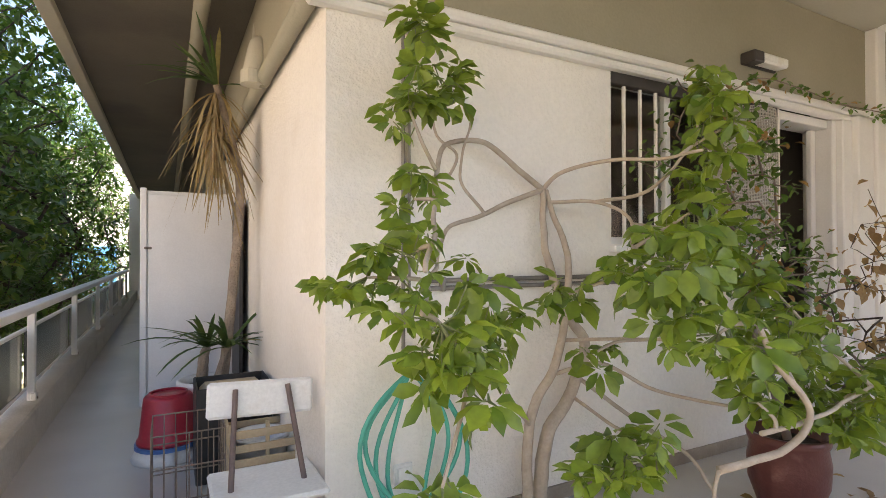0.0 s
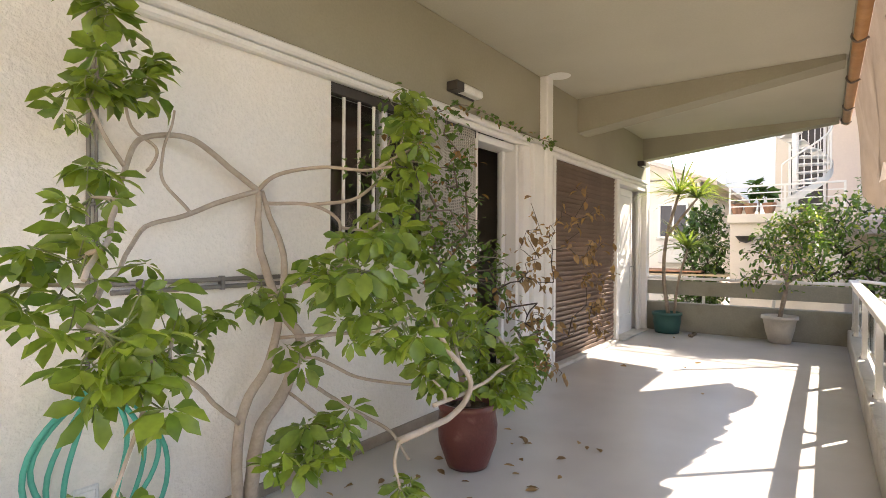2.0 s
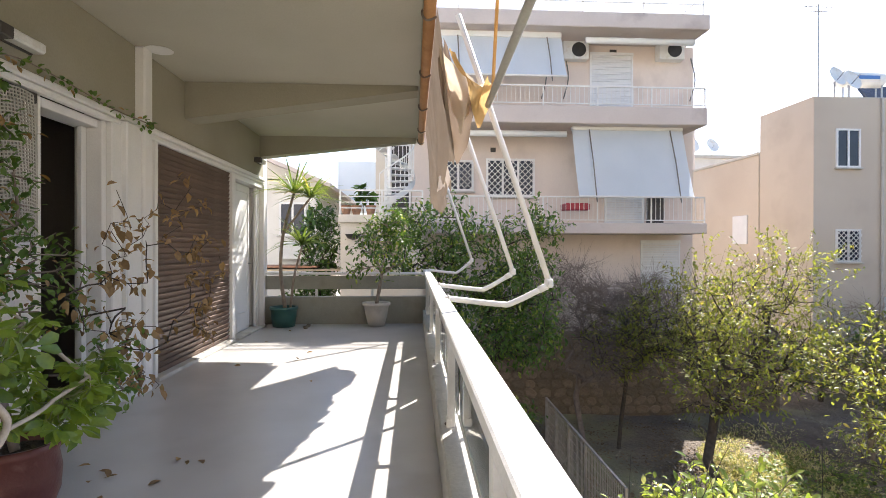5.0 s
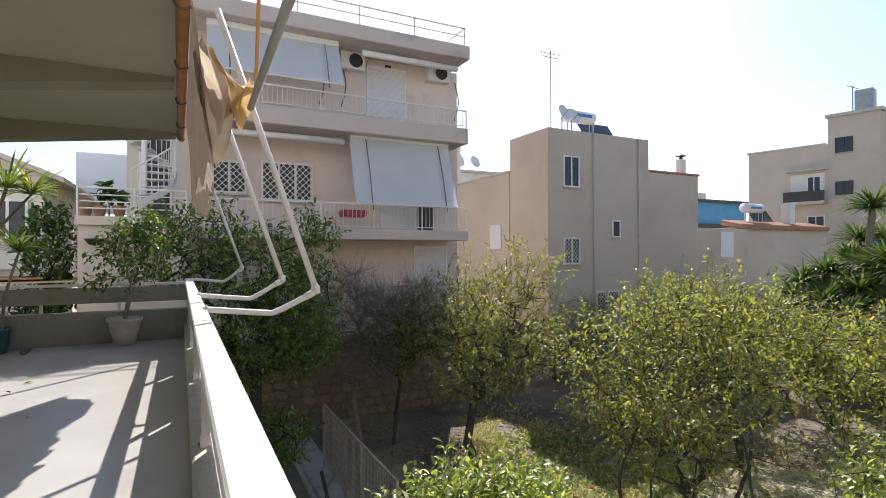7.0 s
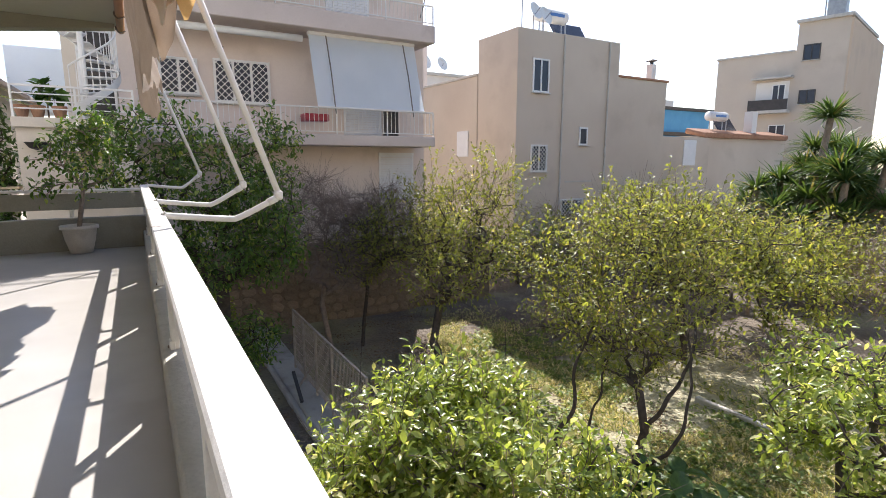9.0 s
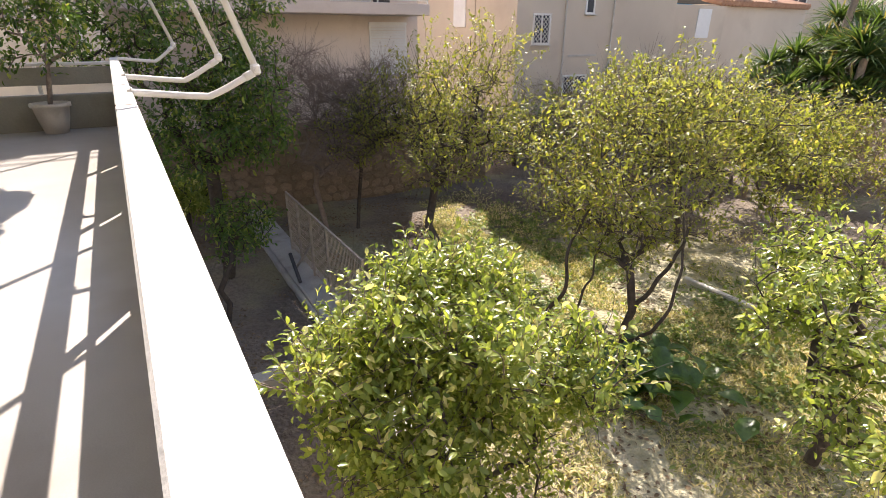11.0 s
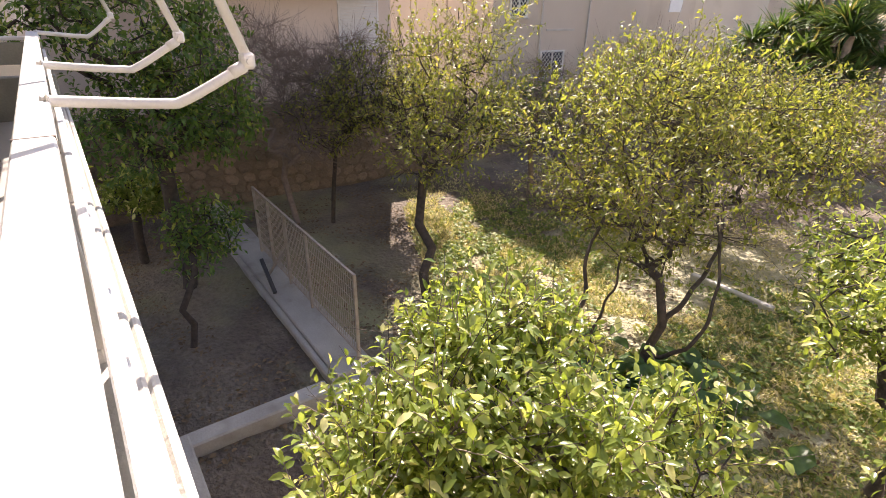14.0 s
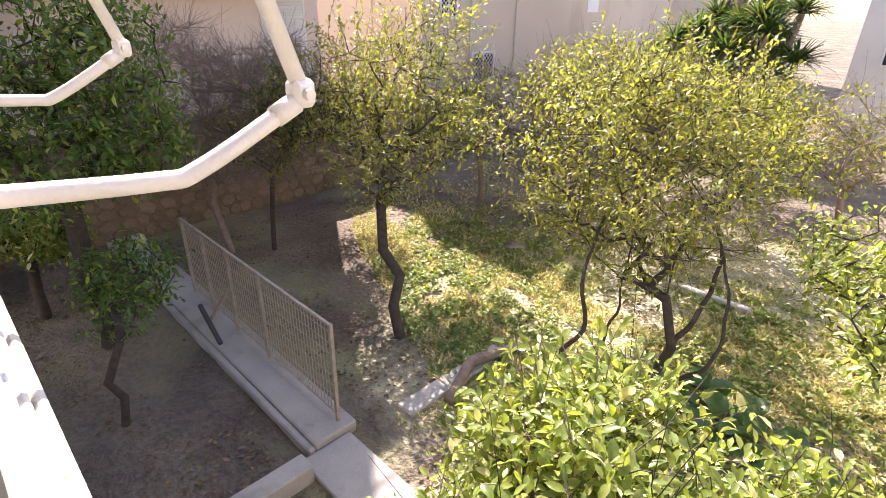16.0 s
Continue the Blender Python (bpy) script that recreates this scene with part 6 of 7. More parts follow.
def wall_window(parent, x, y0, y1, z0, z1, panes=2, bars=False, mat=None):
    """A window in a wall that faces -x."""
    w = part("window", Geo().box(x - 0.03, x + 0.03, y0, y1, z0, z0 + 0.06).box(x - 0.03, x + 0.03, y0, y1, z1 - 0.06, z1).box(x - 0.03, x + 0.03, y0, y0 + 0.06, z0 + 0.06, z1 - 0.06).box(x - 0.03, x + 0.03, y1 - 0.06, y1, z0 + 0.06, z1 - 0.06), mat or M_WHITE, parent, "white framed window")
    s = (y1 - y0 - 0.06) / panes
    for i in range(panes):
        a = y0 + 0.06 + s * i
        part("pane", Geo().box(x + 0.0, x + 0.01, a, a + s - 0.06, z0 + 0.06, z1 - 0.06), M_PANEL, w)
        if i:
            part("mullion", Geo().box(x - 0.03, x + 0.03, a - 0.06, a, z0 + 0.06, z1 - 0.06), mat or M_WHITE, w)
    part("sill", Geo().box(x - 0.1, x + 0.02, y0 - 0.05, y1 + 0.05, z0 - 0.05, z0, 0.008), M_CONC, w)
    if bars:
        g = Geo()
        n = max(3, int((y1 - y0) / 0.16))
        hgt = z1 - z0
        for i in range(-n, n + 1):
            for s_ in (1, -1):
                ya, za, yb, zb = y0 + (y1 - y0) * i / n, z0, y0 + (y1 - y0) * i / n + hgt, z1
                if s_ < 0:
                    za, zb = z1, z0
                if ya < y0:
                    za += s_ * (y0 - ya); ya = y0
                if yb > y1:
                    zb -= s_ * (yb - y1); yb = y1
                if yb - ya > 0.02:
                    g.tube([(x - 0.06, ya, za), (x - 0.06, yb, zb)], 0.012, 4, False)
        part("grille", g, M_RAIL, w, "white diamond window grille")
    return w


def roller_door(parent, x, y0, y1, z0, z1):
    d = part("roller_shutter", Geo().box(x - 0.04, x, y0 - 0.05, y0, z0, z1 + 0.06).box(x - 0.04, x, y1, y1 + 0.05, z0, z1 + 0.06).box(x - 0.06, x, y0 - 0.05, y1 + 0.05, z1, z1 + 0.08), M_WHITE, parent, "closed white roller shutter")
    n = max(4, int((z1 - z0) / 0.07))
    for i in range(n):
        a = z0 + (z1 - z0) * i / n
        part("slat", Geo().box(x - 0.03, x - 0.005, y0, y1, a + 0.006, a + (z1 - z0) / n, 0.006), M_SHUTW, d)


def drop_awning(parent, y0, y1, xt, zt, xb, zb):
    n = 18
    rows = [[(xt + (xb - xt) * v + 0.02 * math.sin(3 * v), y0 + (y1 - y0) * i / n, zt + (zb - zt) * v - 0.03 * math.sin(math.pi * v)) for i in range(n + 1)] for v in np.linspace(0, 1, 7)]
    a = part("awning", Geo().sheet(rows), M_BLIND, parent, "pale blue lowered awning", True)
    part("front_bar", Geo().tube([(xb, y0, zb), (xb, y1, zb)], 0.03, 8), M_RAIL, a)
    for f in (0.12, 0.85):
        y = y0 + (y1 - y0) * f
        part("cord", Geo().tube([(xt - 0.03, y, zt), ((xt + xb) / 2 - 0.06, y, (zt + zb) / 2), (xb - 0.04, y, zb - 0.15)], 0.018, 6), M_PIPE, a)
    part("cassette", Geo().box(xt - 0.05, xt + 0.15, y0, y1, zt - 0.02, zt + 0.14, 0.02), M_WHITE, a)


def aircon(parent, x, y, z):
    a = part("air_conditioner", Geo().box(x - 0.3, x, y - 0.38, y + 0.38, z - 0.27, z + 0.27, 0.015), M_WHITEPL, parent, "white air conditioner unit")
    part("fan_grille", Geo().lathe([(0.0, 0.0), (0.19, 0.0), (0.21, 0.012), (0.21, 0.0)], 20, cap=False), M_BLACKPL, a, at=pose(x - 0.302, y - 0.08, z, 0, -90, 0))


BX, BW = 13.55, 14.85
b = thing("apartment_building", (BW, -5.0, GZ), "pinkish apartment block with stacked balconies and pale awnings", "building")
b.matrix_world = Matrix.Identity(4)
part("wall", Geo().box(BW, 24.0, -8.85, -0.45, GZ, 7.25), M_FACADE_B, b)
part("stair_wing", Geo().box(15.2, 22.0, -0.446, 0.62, GZ, 6.4, 0.01), M_CREAM, b, "cream wing behind the spiral stair")
# Closed dark panel: its colour gives the shade of a recess behind the stair.
dw = part("doorway", Geo().box(15.13, 15.196, -0.36, 0.28, 2.05, 4.25), M_DARK, b, "flat dark panel for the shaded recess behind the stair")
part("frame", Geo().box(15.10, 15.196, -0.42, -0.362, 2.05, 4.32).box(15.10, 15.196, 0.282, 0.34, 2.05, 4.32).box(15.10, 15.196, -0.362, 0.282, 4.252, 4.32), M_WHITE, dw)
part("roof", Geo().box(BX, 24.2, -8.62, -0.6, 7.24, 7.66, 0.02), M_SLAB_B, b, "mauve roof slab")
part("floor_slab", Geo().box(BX, BW, -8.55, -1.0, 4.62, 5.10, 0.02), M_SLAB_B, b, "mauve balcony slab")
part("floor_slab", Geo().box(BX, BW, -8.55, -1.0, 1.64, 1.94, 0.02), M_SLAB_B, b, "mauve balcony slab")
balustrade(b, BX + 0.05, -8.5, -1.0, 5.10, 0.56, 60)
balustrade(b, BX + 0.05, -8.5, -1.0, 1.94, 0.72, 60)
g = Geo().box(BX + 0.1, BX + 0.13, -8.5, -1.5, 8.2, 8.24).box(BX + 0.1, BX + 0.13, -8.5, -1.5, 7.95, 7.98).box(BX + 0.1, 18, -8.5, -8.47, 8.2, 8.24)
for y in (-8.48, -6.8, -5.1, -3.4, -1.7):
    g.box(BX + 0.1, BX + 0.13, y - 0.015, y + 0.015, 7.66, 8.22)
part("roof_railing", g, M_RAIL, b, "white roof railing")
roller_door(b, BW, -6.95, -5.75, 5.1, 6.95)
roller_door(b, BW, -7.3, -6.2, 1.95, 3.6)
wall_window(b, BW - 0.03, -4.05, -2.62, 2.75, 3.86, 3, True)
wall_window(b, BW - 0.03, -2.25, -1.35, 2.9, 3.8, 2, True)
roller_door(b, BW, -8.4, -7.3, 0.0, 1.4)
drop_awning(b, -4.6, -1.2, 14.0, 7.1, 13.42, 5.85)
drop_awning(b, -8.05, -4.9, 13.95, 4.55, 13.30, 2.62)
for y0, y1, z in ((-4.75, -1.2, 4.42), (-8.4, -5.3, 7.05)):
    part("rolled_awning", Geo().tube([(14.0, y0, z), (14.0, y1, z)], 0.09, 10), M_WHITE, b, "rolled pale awning", True)
aircon(b, BW, -5.2, 7.0)
aircon(b, BW, -8.05, 7.05)
for y in (-4.95, -4.3, -8.75):
    part("drain_pipe", Geo().tube(bend([(BW - 0.05, y, 6.9), (BW - 0.2, y - 0.05, 6.2), (BW - 0.15, y + 0.08, 5.6)], 4), 0.02, 6), M_PIPE, b)
part("vent", Geo().box(BW - 0.03, BW, -6.5, -6.3, 7.0, 7.12), M_DARK, b)
part("vent", Geo().box(BW - 0.03, BW, -2.9, -2.75, 4.05, 4.18), M_DARK, b)
part("drying_rack", Geo().box(13.9, 14.4, -5.4, -4.7, 2.3, 2.5, 0.03), M_RED, b, "red things on the balcony")
part("chair_back", Geo().box(14.1, 14.15, -7.6, -7.1, 1.95, 2.7, 0.02), M_DARK, b)

# outside spiral stair and the landing beside it
st = thing("spiral_stair", (13.2, 0.12, 2.05), "white steel spiral stair on a landing", "stairs")
part("pole", Geo().tube([(0, 0, 0), (0, 0, 3.4)], 0.06, 10), M_RAIL, st)
tread = Geo().box(0.05, 0.64, -0.15, 0.15, -0.015, 0.015, 0.006).mesh("tread")
bal = Geo().tube([(0.63, 0, 0), (0.63, 0, 0.85)], 0.011, 6).mesh("baluster")
hand, foot = [], []
for i in range(16):
    a = 24 * i - 200
    part("tread", tread, M_RAIL, st, at=pose(0, 0, 0.18 * (i + 1), 0, 0, a))
    part("baluster", bal, M_RAIL, st, at=pose(0, 0, 0.18 * (i + 1), 0, 0, a))
    part("baluster", bal, M_RAIL, st, at=pose(0, 0, 0.18 * (i + 1.5), 0, 0, a + 12))
    for f in (0, 0.5):
        w = radians(a + 24 * f)
        hand.append((0.63 * math.cos(w), 0.63 * math.sin(w), 0.18 * (i + 1 + f) + 0.85))
        foot.append((0.65 * math.cos(w), 0.65 * math.sin(w), 0.18 * (i + 1 + f)))
part("handrail", Geo().tube(hand, 0.02, 6), M_RAIL, st)
g = Geo()
for r in (0.65, 0.665):
    g.sheet([[(x * r / 0.65, y * r / 0.65, z + dz) for x, y, z in foot] for dz in (-0.11, 0.06)])
part("stringer", g, M_RAIL, st, "white curved stringer")
ld = thing("garden_house", (12.4, 0.4, GZ), "cream annex with a railed landing", "building")
ld.matrix_world = Matrix.Identity(4)
part("wall", Geo().box(12.4, 15.09, -0.72, 1.26, GZ, 1.86), M_CREAM, ld)
part("landing", Geo().box(12.3, 15.09, -0.74, 1.30, 1.86, 2.05, 0.01), M_CREAM, ld)
lrail = part("landing_rail", Geo().box(12.34, 12.38, -0.74, 1.28, 2.62, 2.66, 0.004), M_RAIL, ld, "white railing of level bars")
for z in (2.20, 2.34, 2.48):
    part("bar", Geo().box(12.35, 12.37, -0.74, 1.28, z, z + 0.025, 0.003), M_RAIL, lrail)
for y in (-0.72, 0.26, 1.26):
    part("post", Geo().box(12.34, 12.38, y - 0.02, y + 0.02, 2.05, 2.62, 0.003), M_RAIL, lrail)
nw = part("window", Geo().box(12.36, 12.396, -0.3, 0.62, 0.95, 1.0).box(12.36, 12.396, -0.3, 0.62, 1.42, 1.47).box(12.36, 12.396, -0.3, -0.25, 1.0, 1.42).box(12.36, 12.396, 0.57, 0.62, 1.0, 1.42), M_FACADE_W, ld, "small window with a pale surround")
part("shutter", Geo().box(12.375, 12.396, -0.25, 0.57, 1.0, 1.42), M_CARD, nw, "tan closed shutter")
part("basket", Geo().lathe([(0.0, -0.12), (0.12, -0.08), (0.2, 0.03), (0.0, 0.03)], 16, (12.3, 0.95, 1.55), cap=False), M_DARK, ld, "dark hanging basket")
for y in (0.9, 1.15, 0.55):
    part("flower_pot", Geo().lathe(pot_profile(0.08, 0.12, 0.24, 0.012), 14, (12.6, y, 2.05), cap=False), M_TILE, ld)

wh = thing("white_house", (16.0, 5.0, GZ), "white house with a deep eave behind the corner", "building")
wh.matrix_world = Matrix.Identity(4)
part("wall", Geo().box(15.5, 26.0, 2.4, 12.0, GZ, 3.3), M_FACADE_W, wh)
g = Geo()
v = [(x, y, z + dz) for x in (14.9, 26.2) for dz in (0.0, 0.12) for y, z in ((1.9, 3.0), (6.5, 4.9), (12.2, 3.0))]
g.add(v, [(0, 1, 4, 3), (1, 2, 5, 4), (6, 9, 10, 7), (7, 10, 11, 8), (0, 6, 7, 1), (1, 7, 8, 2), (3, 4, 10, 9), (4, 5, 11, 10), (0, 3, 9, 6), (2, 8, 11, 5)])
part("roof", g, M_SLAB_B, wh, "grey pitched roof")
part("gable", Geo().add([(x, y, z) for x in (15.5, 15.6) for y, z in ((2.4, 3.29), (6.5, 4.88), (11.9, 3.1))], [(0, 1, 2), (3, 5, 4), (0, 3, 4, 1), (1, 4, 5, 2), (2, 5, 3, 0)]), M_FACADE_W, wh)
wall_window(wh, 15.47, 2.7, 3.5, 1.6, 2.6, 2)
part("board", Geo().box(13.0, 14.2, 1.4, 5.5, 0.66, 0.70, 0.01), M_CARD, wh, "tan board on a ledge")
part("board", Geo().box(13.1, 14.4, 1.6, 4.9, 0.74, 0.78, 0.01, pose(0, 0, 0, 0, 0, 1.5)), M_TILE, wh, "reddish board on a ledge")
part("upper_wall", Geo().box(22, 27, 0.9, 2.7, 3.0, 4.9), M_BLIND, wh, "pale blue upper wall")
part("aircon_box", Geo().box(15.2, 15.5, 2.75, 3.45, 0.9, 1.4, 0.02), M_WHITEPL, wh)
tree("dark_conifer", (13.6, 2.2, GZ), [(13.6, 2.2, GZ), (13.6, 2.2, -2), (13.6, 2.2, -0.8)], [((13.6, 1.95, 1.4), (0.6, 0.5, 1.2)), ((13.6, 2.2, -0.6), (0.9, 0.8, 1.2))], 220, 0.1, 18, 0.16, M_DARKBARK, M_DEEP, "dark evergreen beside the annex", 97, 0.35, 0, 0.25)
tree("balcony_plant", (12.75, 0.75, 2.05), [(12.75, 0.75, 2.05), (12.75, 0.75, 2.2), (12.75, 0.75, 2.35)], [((12.75, 0.75, 2.6), (0.2, 0.35, 0.2))], 14, 0.02, 5, 0.24, M_BARK, M_DEEP, "broad-leaved plant on the railed landing", 98, 0.5, 0, 0.1, category="plant")

# beige house at the end of the garden
c = thing("beige_house", (15.7, -16.0, GZ), "beige rendered house with barred windows and roof tanks", "building")
c.matrix_world = Matrix.Identity(4)
CX = 15.7
part("wall", Geo().box(CX, 18.3, -18.75, -13.3, GZ, 6.12, 0.01), M_FACADE_C, c)
part("side_wing", Geo().box(18.3, 27.0, -18.5, -13.25, GZ, 4.7, 0.01), M_FACADE_C, c)
part("low_wing", Geo().box(CX + 0.02, 20.0, -21.95, -18.75, GZ, 4.75, 0.01), M_FACADE_C, c)
part("coping", Geo().box(CX - 0.04, 20.0, -22.0, -18.76, 4.75, 4.84, 0.01), M_TILE, c)
part("coping", Geo().box(18.3, 27.1, -18.6, -13.2, 4.7, 4.8, 0.01), M_CONC, c)
wall_window(c, CX - 0.02, -14.85, -14.03, 3.84, 5.09, 2)
wall_window(c, CX - 0.02, -14.87, -14.04, 0.8, 1.86, 2, True)
wall_window(c, CX - 0.02, -17.05, -16.58, 1.88, 2.6, 1)
wall_window(c, CX - 0.02, -16.95, -15.7, -1.32, -0.32, 2, True)
part("drain_pipe", Geo().tube([(CX - 0.05, -15.58, GZ), (CX - 0.05, -15.58, 6.1)], 0.035, 8), M_CONC, c)
part("drain_pipe", Geo().tube([(CX - 0.05, -18.1, GZ), (CX - 0.05, -18.1, 6.1)], 0.035, 8), M_CONC, c)
part("stair_mark", Geo().box(CX - 0.03, CX, -17.4, -15.9, 0.35, 0.42, 0, pose(0, 0, 0)), M_CONC, c)
part("side_shutter", Geo().box(18.9, 19.8, -13.25, -13.2, 1.4, 2.5, 0.01), M_SHUTW, c, "white closed side shutter")
ch_ = part("chimney", Geo().box(16.2, 16.5, -21.75, -21.45, 4.84, 5.6, 0.01), M_FACADE_W, c)
part("cowl", Geo().lathe([(0.08, 0.0), (0.08, 0.12), (0.26, 0.16), (0.0, 0.28)], 12, (16.35, -21.6, 5.6)), M_DARK, ch_)


def water_heater(x, y, z):
    h = thing("solar_heater", (x, y, z), "white solar water tank with a dark collector on the roof", "water heater")
    part("tank", Geo().tube([(0.3, -0.75, 0.95), (0.3, 0.75, 0.95)], 0.27, 16), M_WHITEPL, h, smooth=True)
    part("collector", Geo().box(-0.9, 0.9, -0.03, 0.03, -0.5, 0.5, 0.01), M_PANEL, h, at=pose(0.6, -1.3, 0.5, 35, 0, 90))
    for dy in (-0.6, 0.6):
        part("stand", Geo().box(0.28, 0.32, dy - 0.02, dy + 0.02, 0, 0.75), M_GREYMETAL, h)
        part("stand", Geo().box(0.05, 0.09, dy - 0.02, dy + 0.02, 0, 0.7), M_GREYMETAL, h)
    part("label_band", Geo().box(0.018, 0.024, -0.5, 0.5, 0.90, 1.02), M_BLUE, h, "blue label strip")
    return h


def dish(x, y, z, r, name="satellite_dish"):
    d = thing(name, (x, y, z), "pale round satellite dish on a roof mast", "satellite dish")
    part("mast", Geo().tube([(0, 0, 0), (0, 0, 0.55)], 0.025, 8), M_GREYMETAL, d)
    part("bowl", Geo().lathe([(0.0, 0.0), (r * 0.5, 0.05 * r), (r * 0.8, 0.14 * r), (r, 0.24 * r), (r * 0.99, 0.26 * r), (r * 0.78, 0.17 * r), (r * 0.5, 0.08 * r), (0, 0.03)], 26, cap=False), M_WHITEPL, d, smooth=True, at=pose(-0.05, 0, 0.55 + r * 0.4, 0, -70, 15))
    part("feed_arm", Geo().tube([(-0.05, 0, 0.55), (-0.55, 0.1, 0.75)], 0.015, 6), M_GREYMETAL, d)


water_heater(16.6, -15.9, 6.12)
dish(15.95, -14.2, 6.12, 0.34)
dish(16.3, -15.0, 6.12, 0.36)
an = thing("roof_antenna", (16.2, -13.85, 6.12), "thin television antenna mast on the roof", "antenna")
part("mast", Geo().tube([(0, 0, 0), (0, 0, 3.2)], 0.022, 6), M_GREYMETAL, an)
for z, w in ((3.1, 0.5), (2.95, 0.4)):
    part("boom", Geo().tube([(0, -w, z), (0, w, z)], 0.012, 6), M_GREYMETAL, an)
    for y in np.linspace(-w, w, 6):
        part("element", Geo().tube([(-0.12, y, z), (0.12, y, z)], 0.008, 5), M_GREYMETAL, an)

# chimneys and white roofs between the two
dh = thing("distant_house", (34, -19, GZ), "distant white roofs with dishes", "building")
dh.matrix_world = Matrix.Identity(4)
part("wall", Geo().box(34, 44, -26, -14, GZ, 7.3), M_FACADE_W, dh)
part("roof", Geo().box(33.8, 44, -26.2, -13.8, 7.3, 7.5), M_CONC, dh)
part("chimney", Geo().box(30, 30.7, -17.3, -16.6, GZ, 9.0), M_FACADE_B, dh)
dish(34.6, -19.5, 7.5, 0.6)
dish(34.6, -21.0, 7.5, 0.5)

# ochre block on the far side
d = thing("ochre_block", (16.4, -40.1, 0), "ochre apartment block with a balcony and roof tank", "building", turn=-77.0)
part("wall", Geo().box(0, 9, 2.8, 7.7, GZ, 8.45), M_FACADE_C, d)
part("tower", Geo().box(-0.02, 9, 0.0, 2.8, GZ, 10.2), M_FACADE_C, d)
part("side_wall", Geo().box(0.0, 12, -0.12, -0.002, GZ, 10.1), M_FACADE_D, d, "ochre side wall")
part("coping", Geo().box(-0.25, 9.1, -0.14, 2.9, 10.2, 10.4), M_CONC, d)
part("coping", Geo().box(-0.08, 9.1, 2.9, 7.8, 8.45, 8.57), M_CONC, d)
bl = part("balcony", Geo().box(-0.9, 0, 2.8, 5.2, 4.45, 4.65), M_CONC, d)
part("balcony_rail", Geo().box(-0.9, -0.86, 2.8, 5.2, 4.65, 5.35), M_DARK, bl, "dark balcony railing")
part("canopy", Geo().box(-0.7, 0, 2.8, 5.2, 6.75, 6.88), M_CONC, d)
part("recess", Geo().box(-0.03, 0, 3.0, 5.0, 4.65, 6.6), M_FACADE_W, d)
wall_window(d, -0.06, 3.2, 4.0, 5.0, 6.4, 2)
wall_window(d, -0.05, 1.45, 2.4, 7.8, 8.8, 2, False, M_DARK)
wall_window(d, -0.05, 1.45, 2.4, 5.0, 5.9, 2, False, M_DARK)
wall_window(d, -0.05, 3.0, 4.0, 2.8, 3.7, 2)
part("roof_tank", Geo().box(0.6, 1.5, 0.5, 1.5, 10.4, 11.9, 0.05), M_GREYMETAL, d)
an2 = thing("far_antenna", (18.2, -40.6, 10.1), "thin antenna on the far roof", "antenna")
part("mast", Geo().tube([(0, 0, 0), (0, 0, 2.2)], 0.04, 6), M_GREYMETAL, an2)
part("boom", Geo().tube([(0, -0.7, 2.1), (0, 0.7, 2.1)], 0.03, 6), M_GREYMETAL, an2)

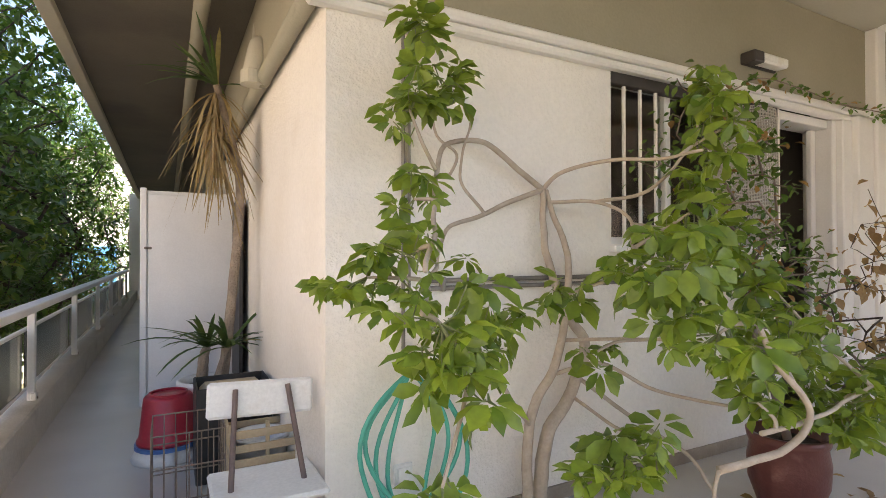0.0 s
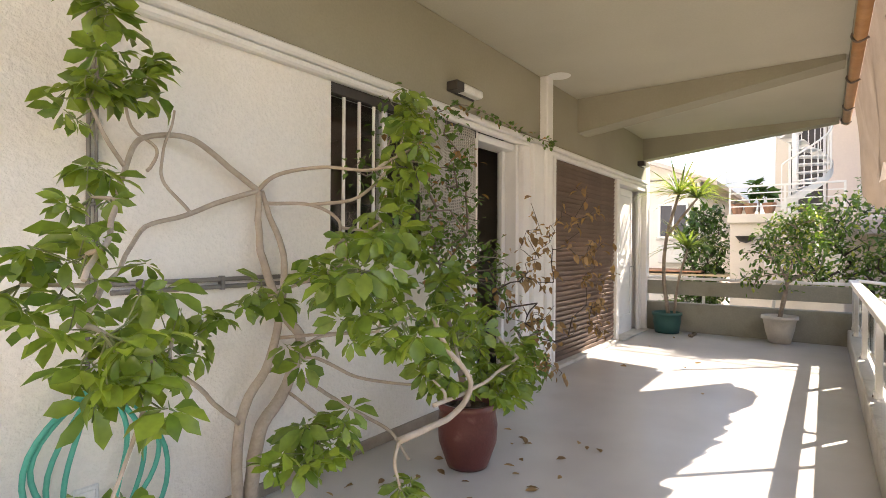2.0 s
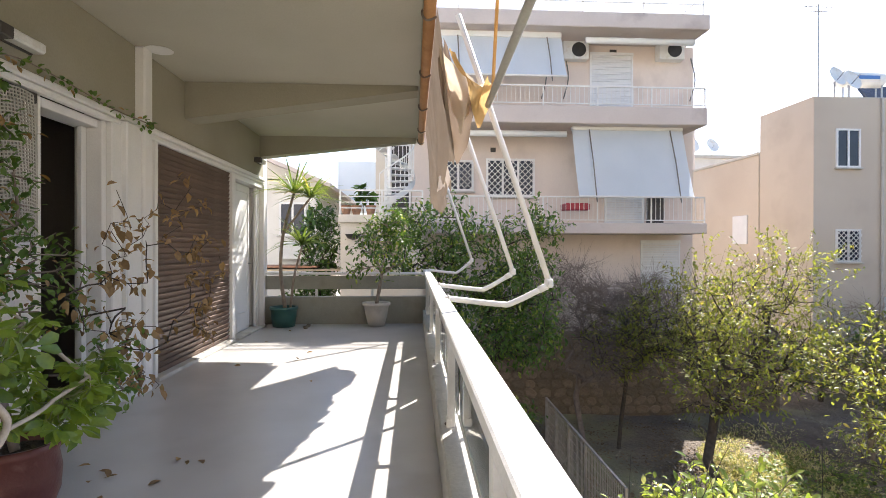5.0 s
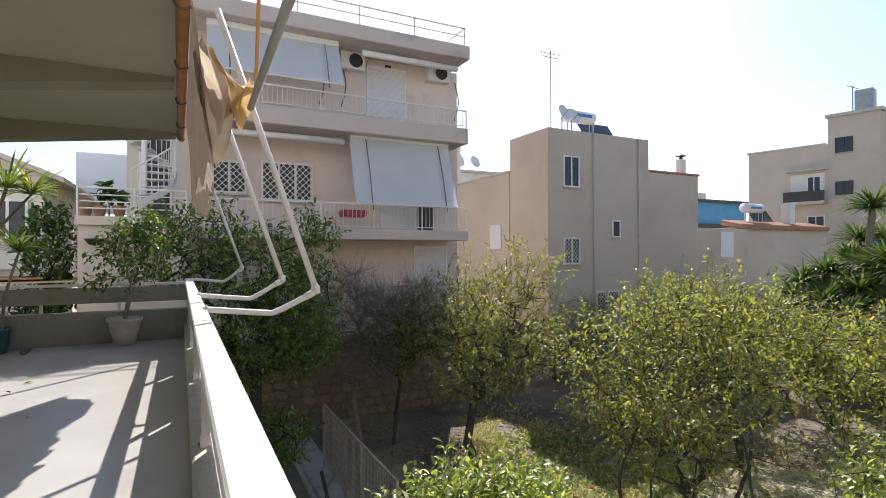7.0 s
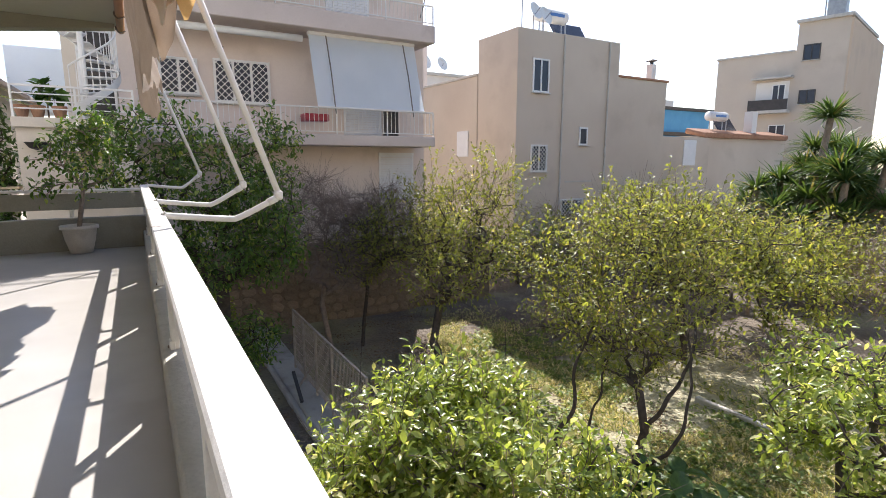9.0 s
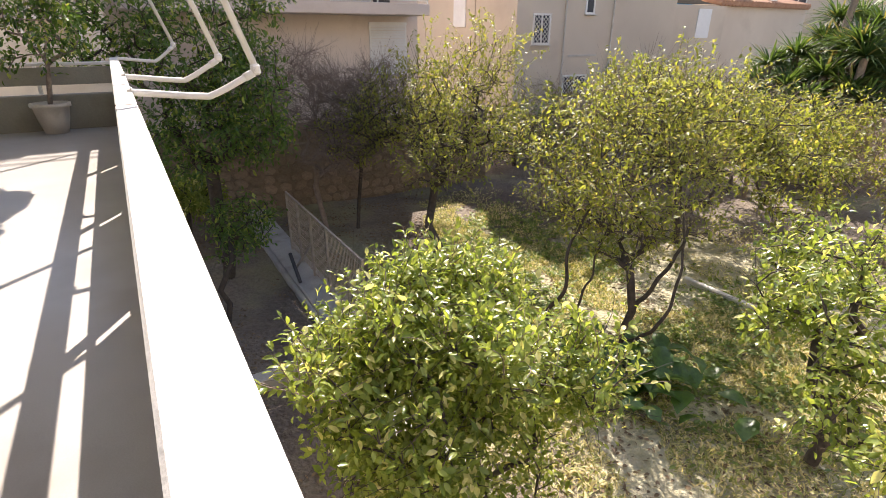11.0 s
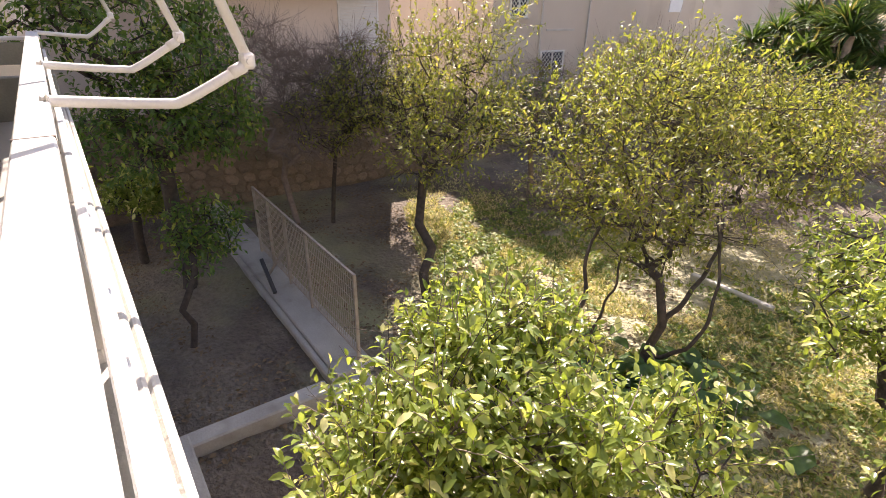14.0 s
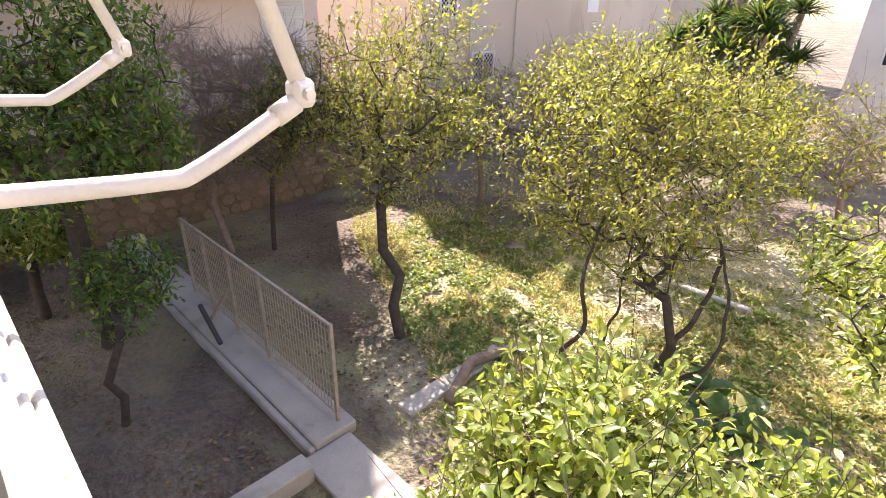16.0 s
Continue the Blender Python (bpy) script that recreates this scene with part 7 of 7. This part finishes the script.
e = thing("low_beige_house", (17.5, -28, GZ), "low beige house with a tiled edge", "building")
e.matrix_world = Matrix.Identity(4)
part("wall", Geo().box(17.5, 24, -36.0, -27.5, GZ, 2.6), M_FACADE_C, e)
part("wing", Geo().box(17.0, 24, -27.5, -22.6, GZ, 2.45), M_FACADE_C, e)
for k in range(28):
    part("roof_tile", Geo().tube([(17.2, -27.5 - 0.3 * k, 2.62), (18.4, -27.5 - 0.3 * k, 2.9)], 0.16, 8), M_TILE, e)
part("chimney", Geo().box(17.6, 18.1, -32.9, -32.4, 2.6, 4.1), M_FACADE_W, e)
part("door", Geo().box(16.95, 17.0, -26.3, -25.3, 1.0, 2.3), M_SHUTW, e)
wh2 = water_heater(17.9, -29.8, 2.8)
bb = thing("blue_house", (30, -44, GZ), "blue and white house behind the low roofs", "building")
bb.matrix_world = Matrix.Identity(4)
part("wall", Geo().box(30, 38, -47.2, -40.0, GZ, 5.6), M_SKYBLUE, bb)
part("roof", Geo().box(29.7, 38, -47.4, -39.8, 5.6, 5.85), M_DARK, bb)
part("slab", Geo().box(29.5, 30, -47.2, -40, 3.4, 3.7), M_DARK, bb)
part("upper_wall", Geo().box(36, 44, -50, -44, 5.0, 7.4), M_FACADE_W, bb)

# houses beyond the passage and behind the walker
p_ = thing("passage_neighbour", (-8, 26, GZ), "pale neighbouring house past the trees", "building")
p_.matrix_world = Matrix.Identity(4)
part("wall", Geo().box(-16, -1.6, 24.0, 32.0, GZ, 5.2), M_FACADE_W, p_)
part("roof", Geo().box(-16.2, -1.8, 23.8, 32, 5.2, 5.4), M_CONC, p_)
part("blue_sheet", Geo().box(-5.5, -2.3, 23.9, 23.97, -0.6, 1.6), M_SKYBLUE, p_, "blue awning sheet")
# Unseen block, added; it shuts out low sky light from the street side.
n_ = thing("unseen_rear_block", (-20, -10, GZ), "unseen rendered block added on the street side", "building")
n_.matrix_world = Matrix.Identity(4)
part("wall", Geo().box(-30, -16, -30, 18, GZ, 9.0), M_FACADE_C, n_)
part("roof", Geo().box(-30.2, -15.8, -30.2, 18.2, 9.0, 9.3), M_CONC, n_)

gh = thing("garden_end_house", (-2, -30, GZ), "plain pale house closing the end of the garden", "building")
gh.matrix_world = Matrix.Identity(4)
part("wall", Geo().box(-12, 6.2, -34, -27, GZ, 4.6), M_FACADE_W, gh)
part("roof", Geo().box(-12.2, 6.4, -34, -26.8, 4.6, 4.8, 0.02), M_CONC, gh)
for x in (4.2, 1.0, -2.5):
    w_ = part("window", Geo().box(x, x + 1.1, -27.0, -26.94, -0.6, 0.7), M_WHITE, gh, "white framed window")
    part("pane", Geo().box(x + 0.07, x + 1.03, -26.94, -26.93, -0.53, 0.63), M_PANEL, w_)
